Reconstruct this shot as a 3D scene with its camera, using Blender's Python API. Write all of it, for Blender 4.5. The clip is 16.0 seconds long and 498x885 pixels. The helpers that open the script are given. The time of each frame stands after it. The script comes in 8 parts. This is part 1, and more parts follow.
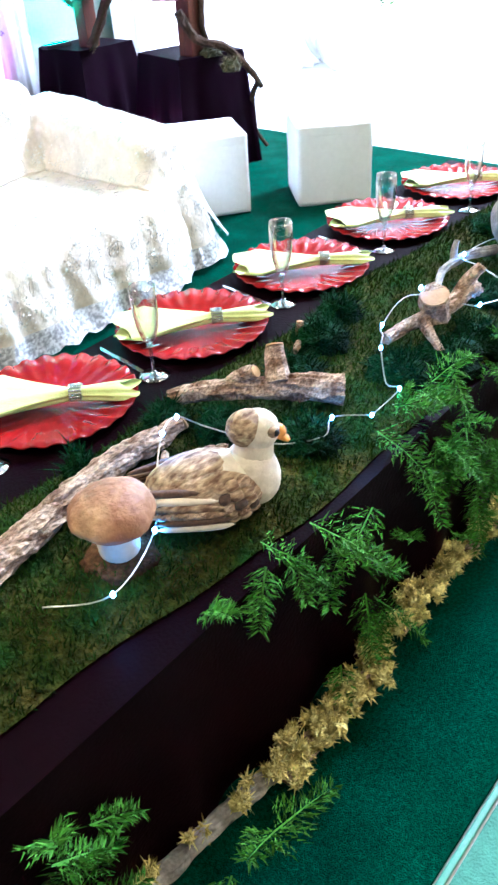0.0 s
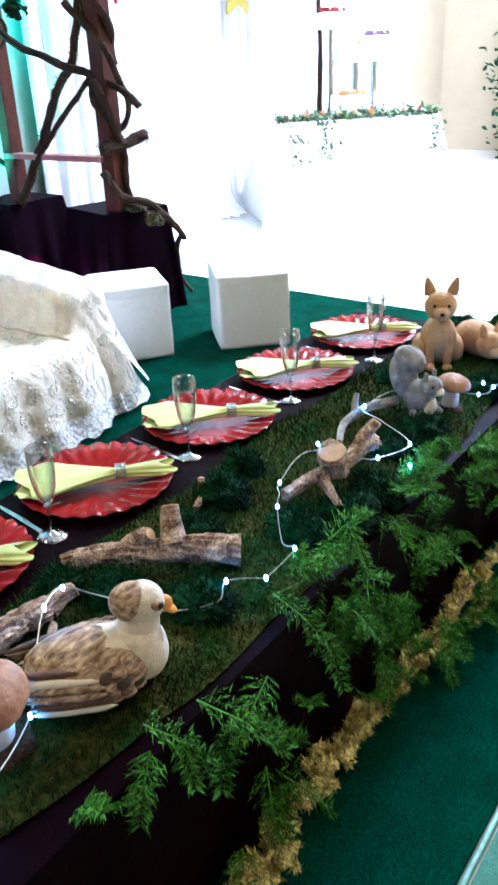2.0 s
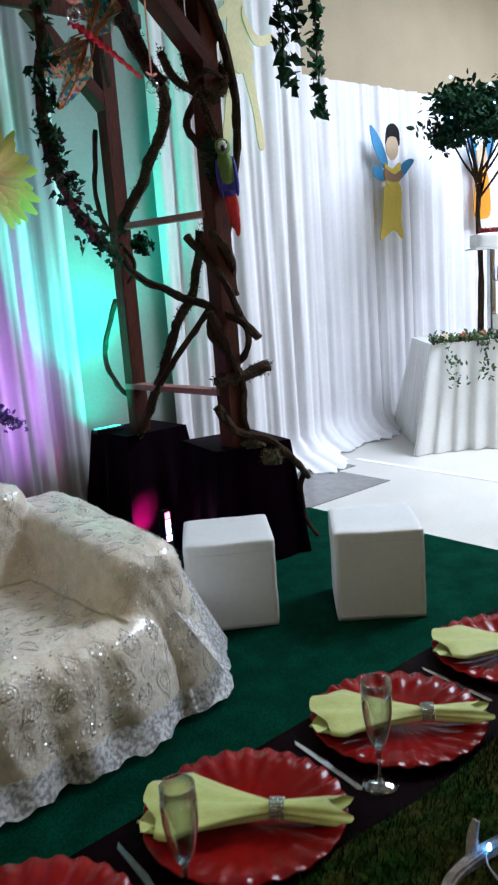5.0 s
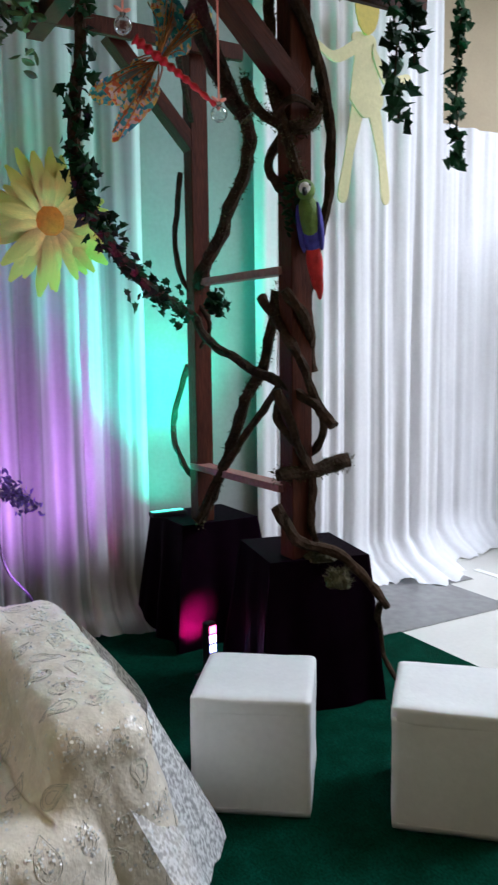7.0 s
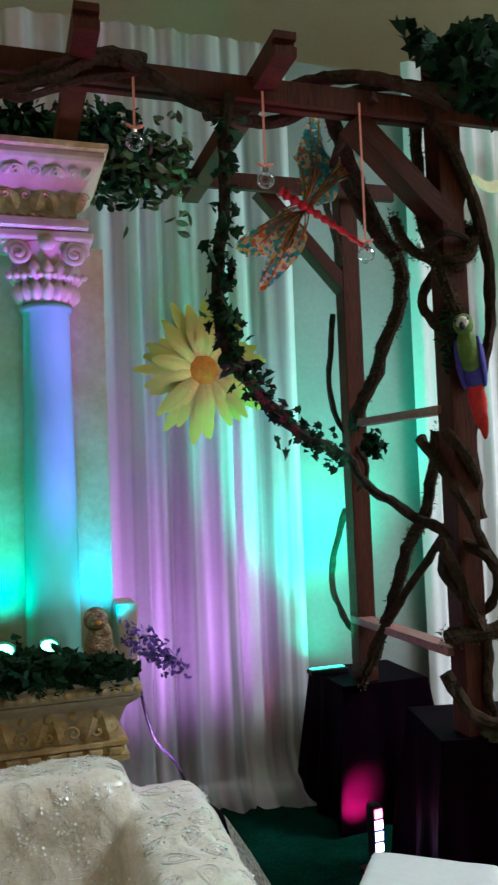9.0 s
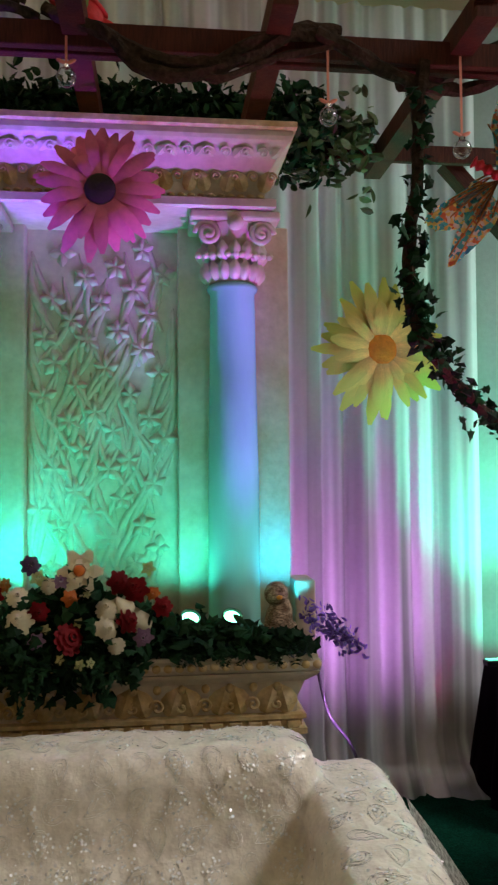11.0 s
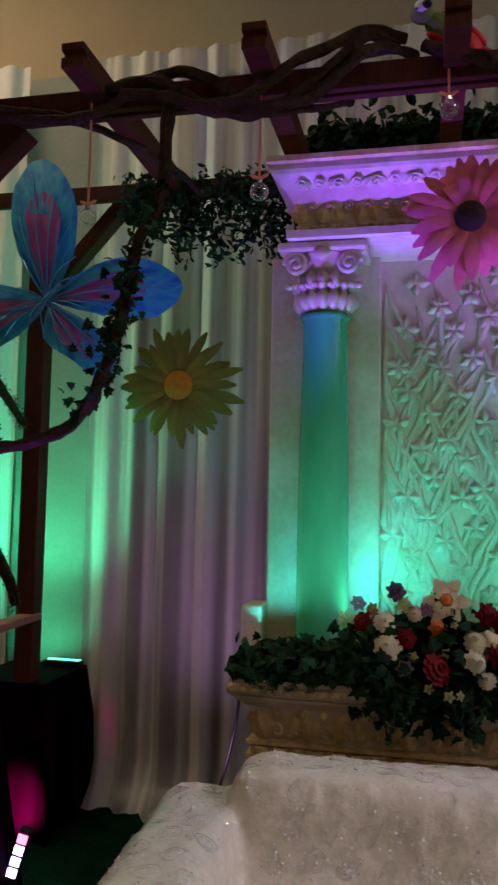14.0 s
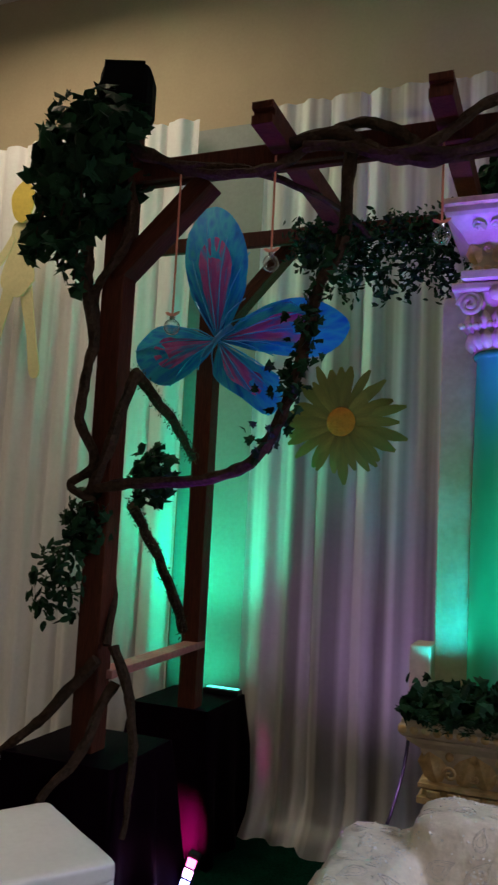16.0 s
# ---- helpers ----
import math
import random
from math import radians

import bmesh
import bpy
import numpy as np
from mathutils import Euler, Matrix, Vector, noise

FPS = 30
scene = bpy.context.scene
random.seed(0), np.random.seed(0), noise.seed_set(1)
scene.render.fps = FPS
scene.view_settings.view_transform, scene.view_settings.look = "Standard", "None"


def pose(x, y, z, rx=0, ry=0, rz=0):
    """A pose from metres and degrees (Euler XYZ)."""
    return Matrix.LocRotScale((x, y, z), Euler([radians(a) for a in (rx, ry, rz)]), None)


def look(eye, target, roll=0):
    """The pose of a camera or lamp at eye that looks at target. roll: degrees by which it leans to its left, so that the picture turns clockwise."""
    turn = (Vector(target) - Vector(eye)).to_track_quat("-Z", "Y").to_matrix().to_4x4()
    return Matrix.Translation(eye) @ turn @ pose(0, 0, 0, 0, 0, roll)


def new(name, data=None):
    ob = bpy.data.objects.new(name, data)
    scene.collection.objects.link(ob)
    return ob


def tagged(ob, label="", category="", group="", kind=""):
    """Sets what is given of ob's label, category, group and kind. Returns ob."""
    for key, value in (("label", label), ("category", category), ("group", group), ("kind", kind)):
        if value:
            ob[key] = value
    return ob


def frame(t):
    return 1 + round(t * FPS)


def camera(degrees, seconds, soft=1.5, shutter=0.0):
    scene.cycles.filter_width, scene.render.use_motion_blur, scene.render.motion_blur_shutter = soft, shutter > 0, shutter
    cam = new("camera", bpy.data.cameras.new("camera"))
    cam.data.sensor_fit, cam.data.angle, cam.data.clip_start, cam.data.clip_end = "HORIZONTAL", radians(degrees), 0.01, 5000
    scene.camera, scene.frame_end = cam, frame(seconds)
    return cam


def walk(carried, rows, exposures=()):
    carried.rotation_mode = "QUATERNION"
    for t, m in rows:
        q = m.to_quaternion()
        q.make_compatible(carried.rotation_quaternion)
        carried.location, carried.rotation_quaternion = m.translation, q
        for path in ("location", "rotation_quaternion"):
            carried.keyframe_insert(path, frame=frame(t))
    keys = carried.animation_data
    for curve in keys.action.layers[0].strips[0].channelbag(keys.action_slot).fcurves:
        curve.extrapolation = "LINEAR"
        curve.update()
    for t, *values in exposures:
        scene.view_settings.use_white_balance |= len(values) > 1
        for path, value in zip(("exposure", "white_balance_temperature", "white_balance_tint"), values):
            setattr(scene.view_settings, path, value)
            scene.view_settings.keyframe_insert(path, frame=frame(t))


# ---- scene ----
cam = camera(35.0, 16.0, soft=2.2, shutter=0.3)
PATH = [
    (0, (-1.4841, -2.8500, 1.2894), (-0.4565, -1.9125, 0.3128), -4.0),
    (0.5, (-1.4926, -2.8704, 1.3039), (-0.3782, -1.9788, 0.3800), -3.5),
    (1, (-1.4951, -2.8849, 1.3141), (-0.3205, -2.0391, 0.4224), -3.1),
    (1.5, (-1.4739, -2.8908, 1.3175), (-0.2210, -2.0867, 0.4972), -2.2),
    (2, (-1.3889, -2.8985, 1.3396), (-0.1751, -1.9779, 0.5865), -2.5),
    (2.5, (-1.2843, -2.8985, 1.3481), (-0.1148, -1.8657, 0.6749), -1.5),
    (3, (-1.2198, -2.9265, 1.3566), (-0.0782, -1.8105, 0.7727), -1.3),
    (3.5, (-1.1424, -2.8823, 1.3472), (-0.0374, -1.7051, 0.8151), -2.8),
    (4, (-1.0047, -2.7761, 1.3566), (0.0842, -1.5640, 0.8712), -1.7),
    (4.2, (-0.9333, -2.7302, 1.3532), (0.1462, -1.4968, 0.9001), -2.8),
    (6.5, (-0.0731, -2.3511, 1.3881), (0.9239, -0.9919, 1.1704), -1.8),
    (7, (0.1054, -2.2126, 1.3872), (0.9426, -0.7454, 1.1917), -0.7),
    (7.5, (0.2422, -2.1148, 1.4255), (0.9877, -0.5924, 1.2945), -1.8),
    (8, (0.2652, -2.0715, 1.4365), (0.9707, -0.5253, 1.3915), -2.1),
    (8.5, (0.2558, -2.0655, 1.4509), (0.8925, -0.4896, 1.4985), -2.0),
    (9, (0.2507, -2.0544, 1.4509), (0.7641, -0.4360, 1.5419), -2.2),
    (9.5, (0.2473, -2.0425, 1.4476), (0.6469, -0.3919, 1.5283), -1.7),
    (10, (0.2355, -2.0324, 1.4459), (0.4998, -0.3544, 1.5113), -0.8),
    (10.2, (0.2346, -2.0281, 1.4425), (0.4777, -0.3468, 1.5053), -0.7),
    (12.3, (0.0011, -2.0200, 1.4086), (-0.0058, -0.3226, 1.4919), 0.4),
    (12.5, (-0.0021, -2.0158, 1.3959), (-0.0650, -0.3192, 1.4902), 0.6),
    (13, (-0.0711, -2.0136, 1.4351), (-0.2386, -0.3238, 1.5159), 0.4),
    (13.5, (-0.1020, -2.0221, 1.4256), (-0.3587, -0.3450, 1.5301), 1.2),
    (14, (-0.1573, -2.0401, 1.4299), (-0.5305, -0.3861, 1.5523), 1.2),
    (14.5, (-0.2040, -2.0646, 1.4405), (-0.6426, -0.4275, 1.5773), 1.6),
    (15, (-0.2305, -2.0625, 1.4416), (-0.7099, -0.4415, 1.6234), 2.1),
    (15.5, (-0.2496, -2.1251, 1.4426), (-0.8055, -0.5288, 1.6262), 3.3),
    (16, (-0.3017, -2.1433, 1.4480), (-0.9298, -0.5742, 1.6239), 2.9),
]
walk(cam, [(t, look(eye, target, roll)) for t, eye, target, roll in PATH],
     exposures=[(0.0, 2.35, 4950, 12), (1.5, 1.95, 5000, 12), (2.5, 1.05, 5250, 12), (3.5, 0.15, 5500, 11), (4.2, -0.15, 5600, 10), (6.5, -0.45, 5850, 11), (7.0, -0.35, 5900, 12), (8.0, -0.2, 6050, 12), (9.0, -0.35, 6050, 2), (10.2, -0.45, 6400, 10), (12.3, -0.74, 7500, 17), (13.2, -0.82, 7000, 22), (14.0, -0.78, 6550, 29), (15.0, -0.64, 6350, 32), (15.5, -0.6, 6250, 31), (16.0, -0.58, 5800, 22)])

# ---- world and lights ----
world = bpy.data.worlds.new("world")
scene.world = world
world.use_nodes = True
wn = world.node_tree
bg = wn.nodes["Background"]
sky = wn.nodes.new("ShaderNodeTexSky")
sky.sky_type, sky.sun_disc = "NISHITA", False
sky.sun_elevation, sky.sun_rotation = radians(35), radians(120)
wn.links.new(sky.outputs[0], bg.inputs[0])
bg.inputs[1].default_value = 0.08


def area_lamp(name, m, sx, sy, power, colour):
    la = bpy.data.lights.new(name, "AREA")
    la.shape, la.size, la.size_y, la.energy, la.color = "RECTANGLE", sx, sy, power, colour
    ob = new(name, la)
    ob.matrix_world = m
    return ob


def spot_lamp(name, eye, target, power, colour, angle=60, blend=0.7, radius=0.03):
    la = bpy.data.lights.new(name, "SPOT")
    la.energy, la.color, la.spot_size, la.spot_blend, la.shadow_soft_size = power, colour, radians(angle), blend, radius
    ob = new(name, la)
    ob.matrix_world = look(eye, target)
    return ob


# added unseen hall lamps: bright over dance floor, weak beside and before the stage
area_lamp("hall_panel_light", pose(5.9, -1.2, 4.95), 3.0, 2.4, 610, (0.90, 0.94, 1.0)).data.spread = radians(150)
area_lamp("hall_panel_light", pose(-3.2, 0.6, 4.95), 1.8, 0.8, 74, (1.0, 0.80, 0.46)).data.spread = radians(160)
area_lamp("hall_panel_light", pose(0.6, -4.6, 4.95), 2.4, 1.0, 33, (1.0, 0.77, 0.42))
PINK = (1.0, 0.01, 0.28)
# uplights: green behind the rear posts
for x, y, z, p, q, c in ((1.70, 1.40, 0.68, 1.3, 4.8, (0.0, 0.90, 0.56)), (-1.93, 1.42, 0.70, 1.2, 2.5, (0.0, 0.95, 0.40))):
    s = 1 if x > 0 else -1
    spot_lamp("green_uplight_beam", (x, y, z), (x + s * 0.05, 1.58, z + 0.18), 3.2 * p, c, 160, 0.5, 0.05)
    spot_lamp("green_uplight_beam", (x + s * 0.01, y - 0.12, z - 0.04), (x + s * 0.20, 1.58, 1.3), 20 * p, c, 110, 1.0, 0.12)
    spot_lamp("green_uplight_beam", (x + s * 0.01, y - 0.17, z - 0.04), (x + s * 0.06, 1.58, 2.9), 84 * q, c, 92, 1.0, 0.12)
# green and cyan lamps among the greenery on the mantel shelf, close to the pilasters
for x, power, c in ((-0.345, 17, (0.0, 1.0, 0.86)), (-0.69, 6, (0.0, 1.0, 0.9)), (0.245, 10, (0.0, 1.0, 0.86)), (0.60, 14, (0.0, 0.60, 1.0))):
    spot_lamp("mantel_uplight_beam", (x, 0.675, 0.99), (x, 0.884, 1.36), power, c, 112, 1.0)
spot_lamp("mantel_uplight_beam", (-0.25, 0.69, 1.03), (-0.15, 0.934, 1.34), 6, (0.0, 1.0, 0.80), 110, 1.0)
spot_lamp("mantel_uplight_beam", (0.17, 0.67, 1.00), (0.09, 0.934, 1.34), 3, (0.05, 1.0, 0.66), 120, 1.0)
# added: two unseen lamps float before the shelf to tint the columns
spot_lamp("mantel_uplight_beam", (-0.522, 0.30, 1.05), (-0.522, 0.759, 1.50), 13, (0.0, 1.0, 0.80), 104, 1.0)
spot_lamp("mantel_uplight_beam", (0.403, 0.30, 1.05), (0.415, 0.759, 1.50), 13, (0.10, 0.80, 0.92), 104, 1.0)
# violet and pink floor bars
spot_lamp("floor_bar_beam", (1.40, 0.22, 0.35), (0.70, 0.60, 3.138), 120, (0.9, 0.03, 0.5), 50, 1.0)
spot_lamp("floor_bar_beam", (-1.49, 0.22, 0.35), (-0.80, 0.60, 3.138), 170, (0.36, 0.03, 1.0), 50, 1.0)
# added: unseen violet lamps beside the mantel for the cornice, no bar stands there
spot_lamp("floor_bar_beam", (-1.02, 0.16, 0.3), (-0.22, 0.60, 2.76), 800, (0.20, 0.05, 1.0), 21, 1.0)
spot_lamp("floor_bar_beam", (0.98, 0.16, 0.3), (0.04, 0.80, 2.44), 480, (0.36, 0.06, 1.0), 27, 1.0)
spot_lamp("floor_bar_beam", (1.58, 0.84, 0.08), (1.63, 1.03, 0.16), 200, PINK, 52, 0.5)
spot_lamp("floor_bar_beam", (-1.70, 0.80, 0.08), (-1.78, 1.03, 0.16), 130, PINK, 52, 0.5)
spot_lamp("violet_uplight_beam", (0.86, 0.66, 0.42), (0.94, 1.5, 1.10), 84, (0.72, 0.30, 1.0), 100, 1.0, 0.05)
spot_lamp("violet_uplight_beam", (-0.92, 0.6, 0.42), (-1.02, 1.5, 1.3), 16, (0.8, 0.45, 0.9), 90, 1.0, 0.05)

# ---- mesh helpers ----
from mathutils import bvhtree


def thing(name, label, category, group="", kind="", at=(0, 0, 0)):
    ob = new(name)
    ob.location = at
    ob.empty_display_size = 0.05
    return tagged(ob, label, category, group, kind)


def mesh_of(bm, material, smooth=False):
    me = bpy.data.meshes.new("mesh")
    bm.normal_update()
    bm.to_mesh(me)
    bm.free()
    if material:
        me.materials.append(material)
    if smooth:
        me.polygons.foreach_set("use_smooth", [True] * len(me.polygons))
    return me


def part(name, bm, material, parent, label="", smooth=False, m=None):
    ob = new(name, mesh_of(bm, material, smooth))
    ob.parent = parent
    if m is not None:
        ob.matrix_basis = m
    return tagged(ob, label)


def solo(name, bm, material, label, category, kind="", group="", smooth=False, at=(0, 0, 0)):
    ob = new(name, mesh_of(bm, material, smooth))
    ob.location = at
    return tagged(ob, label, category, group, kind)


def box(bm, lo, hi, bevel=0.0, m=None):
    lo, hi = Vector(lo), Vector(hi)
    r = bmesh.ops.create_cube(bm, size=1, matrix=Matrix.Translation((lo + hi) / 2) @ Matrix.Diagonal((*(hi - lo), 1)))
    vs = r["verts"]
    if bevel:
        es = list({e for v in vs for e in v.link_edges})
        r = bmesh.ops.bevel(bm, geom=es, offset=bevel, segments=2, affect="EDGES", profile=0.5)
        vs = r["verts"] if r["verts"] else vs
        vs = list({v for f in r["faces"] for v in f.verts} | {v for v in vs if v.is_valid})
    if m is not None:
        isl = set(vs)
        todo = list(vs)
        while todo:
            v = todo.pop()
            for e in v.link_edges:
                o = e.other_vert(v)
                if o not in isl:
                    isl.add(o)
                    todo.append(o)
        bmesh.ops.transform(bm, matrix=m, verts=list(isl))
    return bm


def lathe(bm, profile, n=24, m=Matrix(), wave=None):
    """profile: (radius, z) rows. wave(angle, k): scale of the radius."""
    rings = []
    for k, (r, z) in enumerate(profile):
        ring = []
        for i in range(n):
            a = 2 * math.pi * i / n
            s = wave(a, k) if wave else 1
            ring.append(bm.verts.new(m @ Vector((r * s * math.cos(a), r * s * math.sin(a), z))))
        rings.append(ring)
    for a, b in zip(rings, rings[1:]):
        for i in range(n):
            bm.faces.new((a[i], a[(i + 1) % n], b[(i + 1) % n], b[i]))
    if profile[0][0] > 1e-4:
        bm.faces.new(rings[0][::-1])
    if profile[-1][0] > 1e-4:
        bm.faces.new(rings[-1])
    return bm


def smooth_path(points, steps=6):
    """Catmull-Rom through the points."""
    pts = [Vector(p) for p in points]
    out = []
    for i in range(len(pts) - 1):
        p0, p1, p2, p3 = pts[max(i - 1, 0)], pts[i], pts[i + 1], pts[min(i + 2, len(pts) - 1)]
        for s in range(steps):
            t = s / steps
            out.append(0.5 * (2 * p1 + (p2 - p0) * t + (2 * p0 - 5 * p1 + 4 * p2 - p3) * t * t + (3 * p1 - p0 - 3 * p2 + p3) * t ** 3))
    out.append(pts[-1])
    return out


def tube(bm, path, radius, n=8, rough=0.0, seed=0, ends=(1.0, 1.0)):
    """A tube along a path; radius: a number or f(0..1); rough: uneven bark."""
    rings = []
    up = Vector((0.3, 0.2, 1))
    for k, p in enumerate(path):
        d = (path[min(k + 1, len(path) - 1)] - path[max(k - 1, 0)]).normalized()
        if abs(d.dot(up.normalized())) > 0.97:
            up = Vector((1, 0.3, 0.1))
        a = d.cross(up).normalized()
        b = d.cross(a).normalized()
        up = -b if b.dot(up) < 0 else b
        a = d.cross(up).normalized()
        b = d.cross(a)
        f = k / max(len(path) - 1, 1)
        r = radius(f) if callable(radius) else radius
        r *= ends[0] + (ends[1] - ends[0]) * f
        ring = []
        for i in range(n):
            t = 2 * math.pi * i / n
            q = 1.0
            if rough:
                q += rough * noise.noise(Vector((p.x * 23 + i * 1.7 + seed, p.y * 23 + i, p.z * 23 + seed * 3)))
            ring.append(bm.verts.new(p + (a * math.cos(t) + b * math.sin(t)) * r * q))
        rings.append(ring)
    for s, e in zip(rings, rings[1:]):
        for i in range(n):
            bm.faces.new((s[i], s[(i + 1) % n], e[(i + 1) % n], e[i]))
    bm.faces.new(rings[0][::-1])
    bm.faces.new(rings[-1])
    return bm


def sheet(bm, nu, nv, f, thick=0.0):
    """A grid of points f(u, v), u and v from 0 to 1."""
    g = [[bm.verts.new(f(i / nu, j / nv)) for i in range(nu + 1)] for j in range(nv + 1)]
    for j in range(nv):
        for i in range(nu):
            bm.faces.new((g[j][i], g[j][i + 1], g[j + 1][i + 1], g[j + 1][i]))
    if thick:
        bmesh.ops.solidify(bm, geom=bm.faces[:], thickness=thick)
    return bm


def outline(bm, pts, depth, m=Matrix()):
    """A flat board from an outline in x and z, with depth along y."""
    a = [bm.verts.new(m @ Vector((x, 0, z))) for x, z in pts]
    b = [bm.verts.new(m @ Vector((x, depth, z))) for x, z in pts]
    bm.faces.new(a)
    bm.faces.new(b[::-1])
    for i in range(len(pts)):
        j = (i + 1) % len(pts)
        bm.faces.new((a[j], a[i], b[i], b[j]))
    bmesh.ops.recalc_face_normals(bm, faces=bm.faces[:])
    return bm

# ---- materials ----


def material(name, base, rough=0.6, metal=0.0, vary=0.12, scale=8.0, bump=0.2, bump_scale=60.0, second=None, mix_scale=3.0, rnd=0.0, sheen=0.0, coat=0.0, transmission=0.0, alpha=1.0, stretch=(1, 1, 1), island=False, spec=0.5):
    """A surface with two scales of colour variation and a fine relief."""
    ma = bpy.data.materials.new(name)
    ma.use_nodes = True
    nt = ma.node_tree
    b = nt.nodes["Principled BSDF"]
    b.inputs["Roughness"].default_value, b.inputs["Metallic"].default_value = rough, metal
    b.inputs["Specular IOR Level"].default_value = spec
    b.inputs["Sheen Weight"].default_value, b.inputs["Coat Weight"].default_value = sheen, coat
    b.inputs["Transmission Weight"].default_value, b.inputs["Alpha"].default_value = transmission, alpha
    tc = nt.nodes.new("ShaderNodeTexCoord")
    mp = nt.nodes.new("ShaderNodeMapping")
    mp.inputs["Scale"].default_value = stretch
    nt.links.new(tc.outputs["Object"], mp.inputs[0])

    def tex(s, detail=4):
        n = nt.nodes.new("ShaderNodeTexNoise")
        n.inputs["Scale"].default_value, n.inputs["Detail"].default_value = s, detail
        nt.links.new(mp.outputs[0], n.inputs["Vector"])
        return n.outputs["Fac"]

    def blend(fac, a, c, kind="MIX"):
        n = nt.nodes.new("ShaderNodeMix")
        n.data_type, n.blend_type = "RGBA", kind
        for sock, v in ((n.inputs[0], fac), (n.inputs[6], a), (n.inputs[7], c)):
            if hasattr(v, "is_linked"):
                nt.links.new(v, sock)
            else:
                sock.default_value = v if not isinstance(v, tuple) else (*v, 1) if len(v) == 3 else v
        return n.outputs[2]

    def ramp(v, lo, hi):
        n = nt.nodes.new("ShaderNodeMapRange")
        n.inputs[1].default_value, n.inputs[2].default_value = lo, hi
        nt.links.new(v, n.inputs[0])
        return n.outputs[0]

    second = second or tuple(c * (1 - 2.2 * vary) for c in base)
    col = blend(ramp(tex(mix_scale), 0.35, 0.65), base, second)
    lo, hi = (1 - vary,) * 3, (1 + vary,) * 3
    col = blend(1.0, col, blend(ramp(tex(scale * 6, 2), 0.3, 0.7), lo, hi), "MULTIPLY")
    if rnd:
        if island:
            src = nt.nodes.new("ShaderNodeNewGeometry").outputs["Random Per Island"]
        else:
            src = nt.nodes.new("ShaderNodeObjectInfo").outputs["Random"]
        col = blend(1.0, col, blend(src, (1 - rnd,) * 3, (1 + rnd,) * 3), "MULTIPLY")
    nt.links.new(col, b.inputs["Base Color"])
    if bump:
        bn = nt.nodes.new("ShaderNodeBump")
        bn.inputs["Strength"].default_value, bn.inputs["Distance"].default_value = bump, 0.01
        nt.links.new(tex(bump_scale, 3), bn.inputs["Height"])
        nt.links.new(bn.outputs[0], b.inputs["Normal"])
    return ma


def glow(name, colour, strength):
    ma = bpy.data.materials.new(name)
    ma.use_nodes = True
    b = ma.node_tree.nodes["Principled BSDF"]
    b.inputs["Base Color"].default_value = (*colour, 1)
    b.inputs["Emission Color"].default_value, b.inputs["Emission Strength"].default_value = (*colour, 1), strength
    return ma


def glass(name, colour=(1, 1, 1), rough=0.02, edge=0.36):
    ma = bpy.data.materials.new(name)
    ma.use_nodes = True
    nt = ma.node_tree
    out = nt.nodes["Material Output"]
    g = nt.nodes.new("ShaderNodeBsdfGlossy")
    g.inputs["Roughness"].default_value = rough
    t = nt.nodes.new("ShaderNodeBsdfTransparent")
    t.inputs[0].default_value = (*colour, 1)
    f = nt.nodes.new("ShaderNodeLayerWeight")
    f.inputs[0].default_value = edge
    mx = nt.nodes.new("ShaderNodeMixShader")
    nt.links.new(f.outputs[1], mx.inputs[0])
    nt.links.new(t.outputs[0], mx.inputs[1])
    nt.links.new(g.outputs[0], mx.inputs[2])
    nt.links.new(mx.outputs[0], out.inputs[0])
    return ma


M = {}
M["hall_floor"] = material("hall_floor", (0.62, 0.60, 0.55), 0.25, vary=0.03, bump=0.02)
M["carpet"] = material("carpet", (0.0012, 0.033, 0.018), 1.0, vary=0.5, scale=25, bump=1.0, bump_scale=350, second=(0.0026, 0.052, 0.030), mix_scale=9, spec=0.04)
M["carpet_edge"] = material("carpet_edge", (0.06, 0.20, 0.15), 0.9, vary=0.15, bump=0.4, bump_scale=200)
M["edge_tape"] = material("edge_tape", (0.08, 0.25, 0.19), 0.35, vary=0.1)
M["wall"] = material("wall_paint", (0.44, 0.36, 0.24), 0.8, vary=0.03, bump=0.1)
M["ceiling"] = material("ceiling_paint", (0.55, 0.53, 0.48), 0.9, vary=0.03)
M["drape"] = material("drape_voile", (0.77, 0.76, 0.78), 0.75, vary=0.03, bump=0.15, bump_scale=250, sheen=0.2)
M["drape_sheer"] = material("sheer_voile", (0.77, 0.76, 0.78), 0.75, vary=0.03, bump=0.15, bump_scale=250, sheen=0.2, alpha=0.45)
def gathered(ma, lo, hi):
    """Voile that is denser where the folds bunch."""
    nt = ma.node_tree
    tc = nt.nodes.new("ShaderNodeTexCoord")
    mp = nt.nodes.new("ShaderNodeMapping")
    mp.inputs["Scale"].default_value = (9, 0.5, 0.12)
    nz = nt.nodes.new("ShaderNodeTexNoise")
    nz.inputs["Scale"].default_value, nz.inputs["Detail"].default_value = 1.0, 2
    mr = nt.nodes.new("ShaderNodeMapRange")
    mr.inputs[1].default_value, mr.inputs[2].default_value = 0.42, 0.58
    mr.inputs[3].default_value, mr.inputs[4].default_value = lo, hi
    nt.links.new(tc.outputs["Object"], mp.inputs[0])
    nt.links.new(mp.outputs[0], nz.inputs["Vector"])
    nt.links.new(nz.outputs["Fac"], mr.inputs[0])
    nt.links.new(mr.outputs[0], nt.nodes["Principled BSDF"].inputs["Alpha"])
    return ma


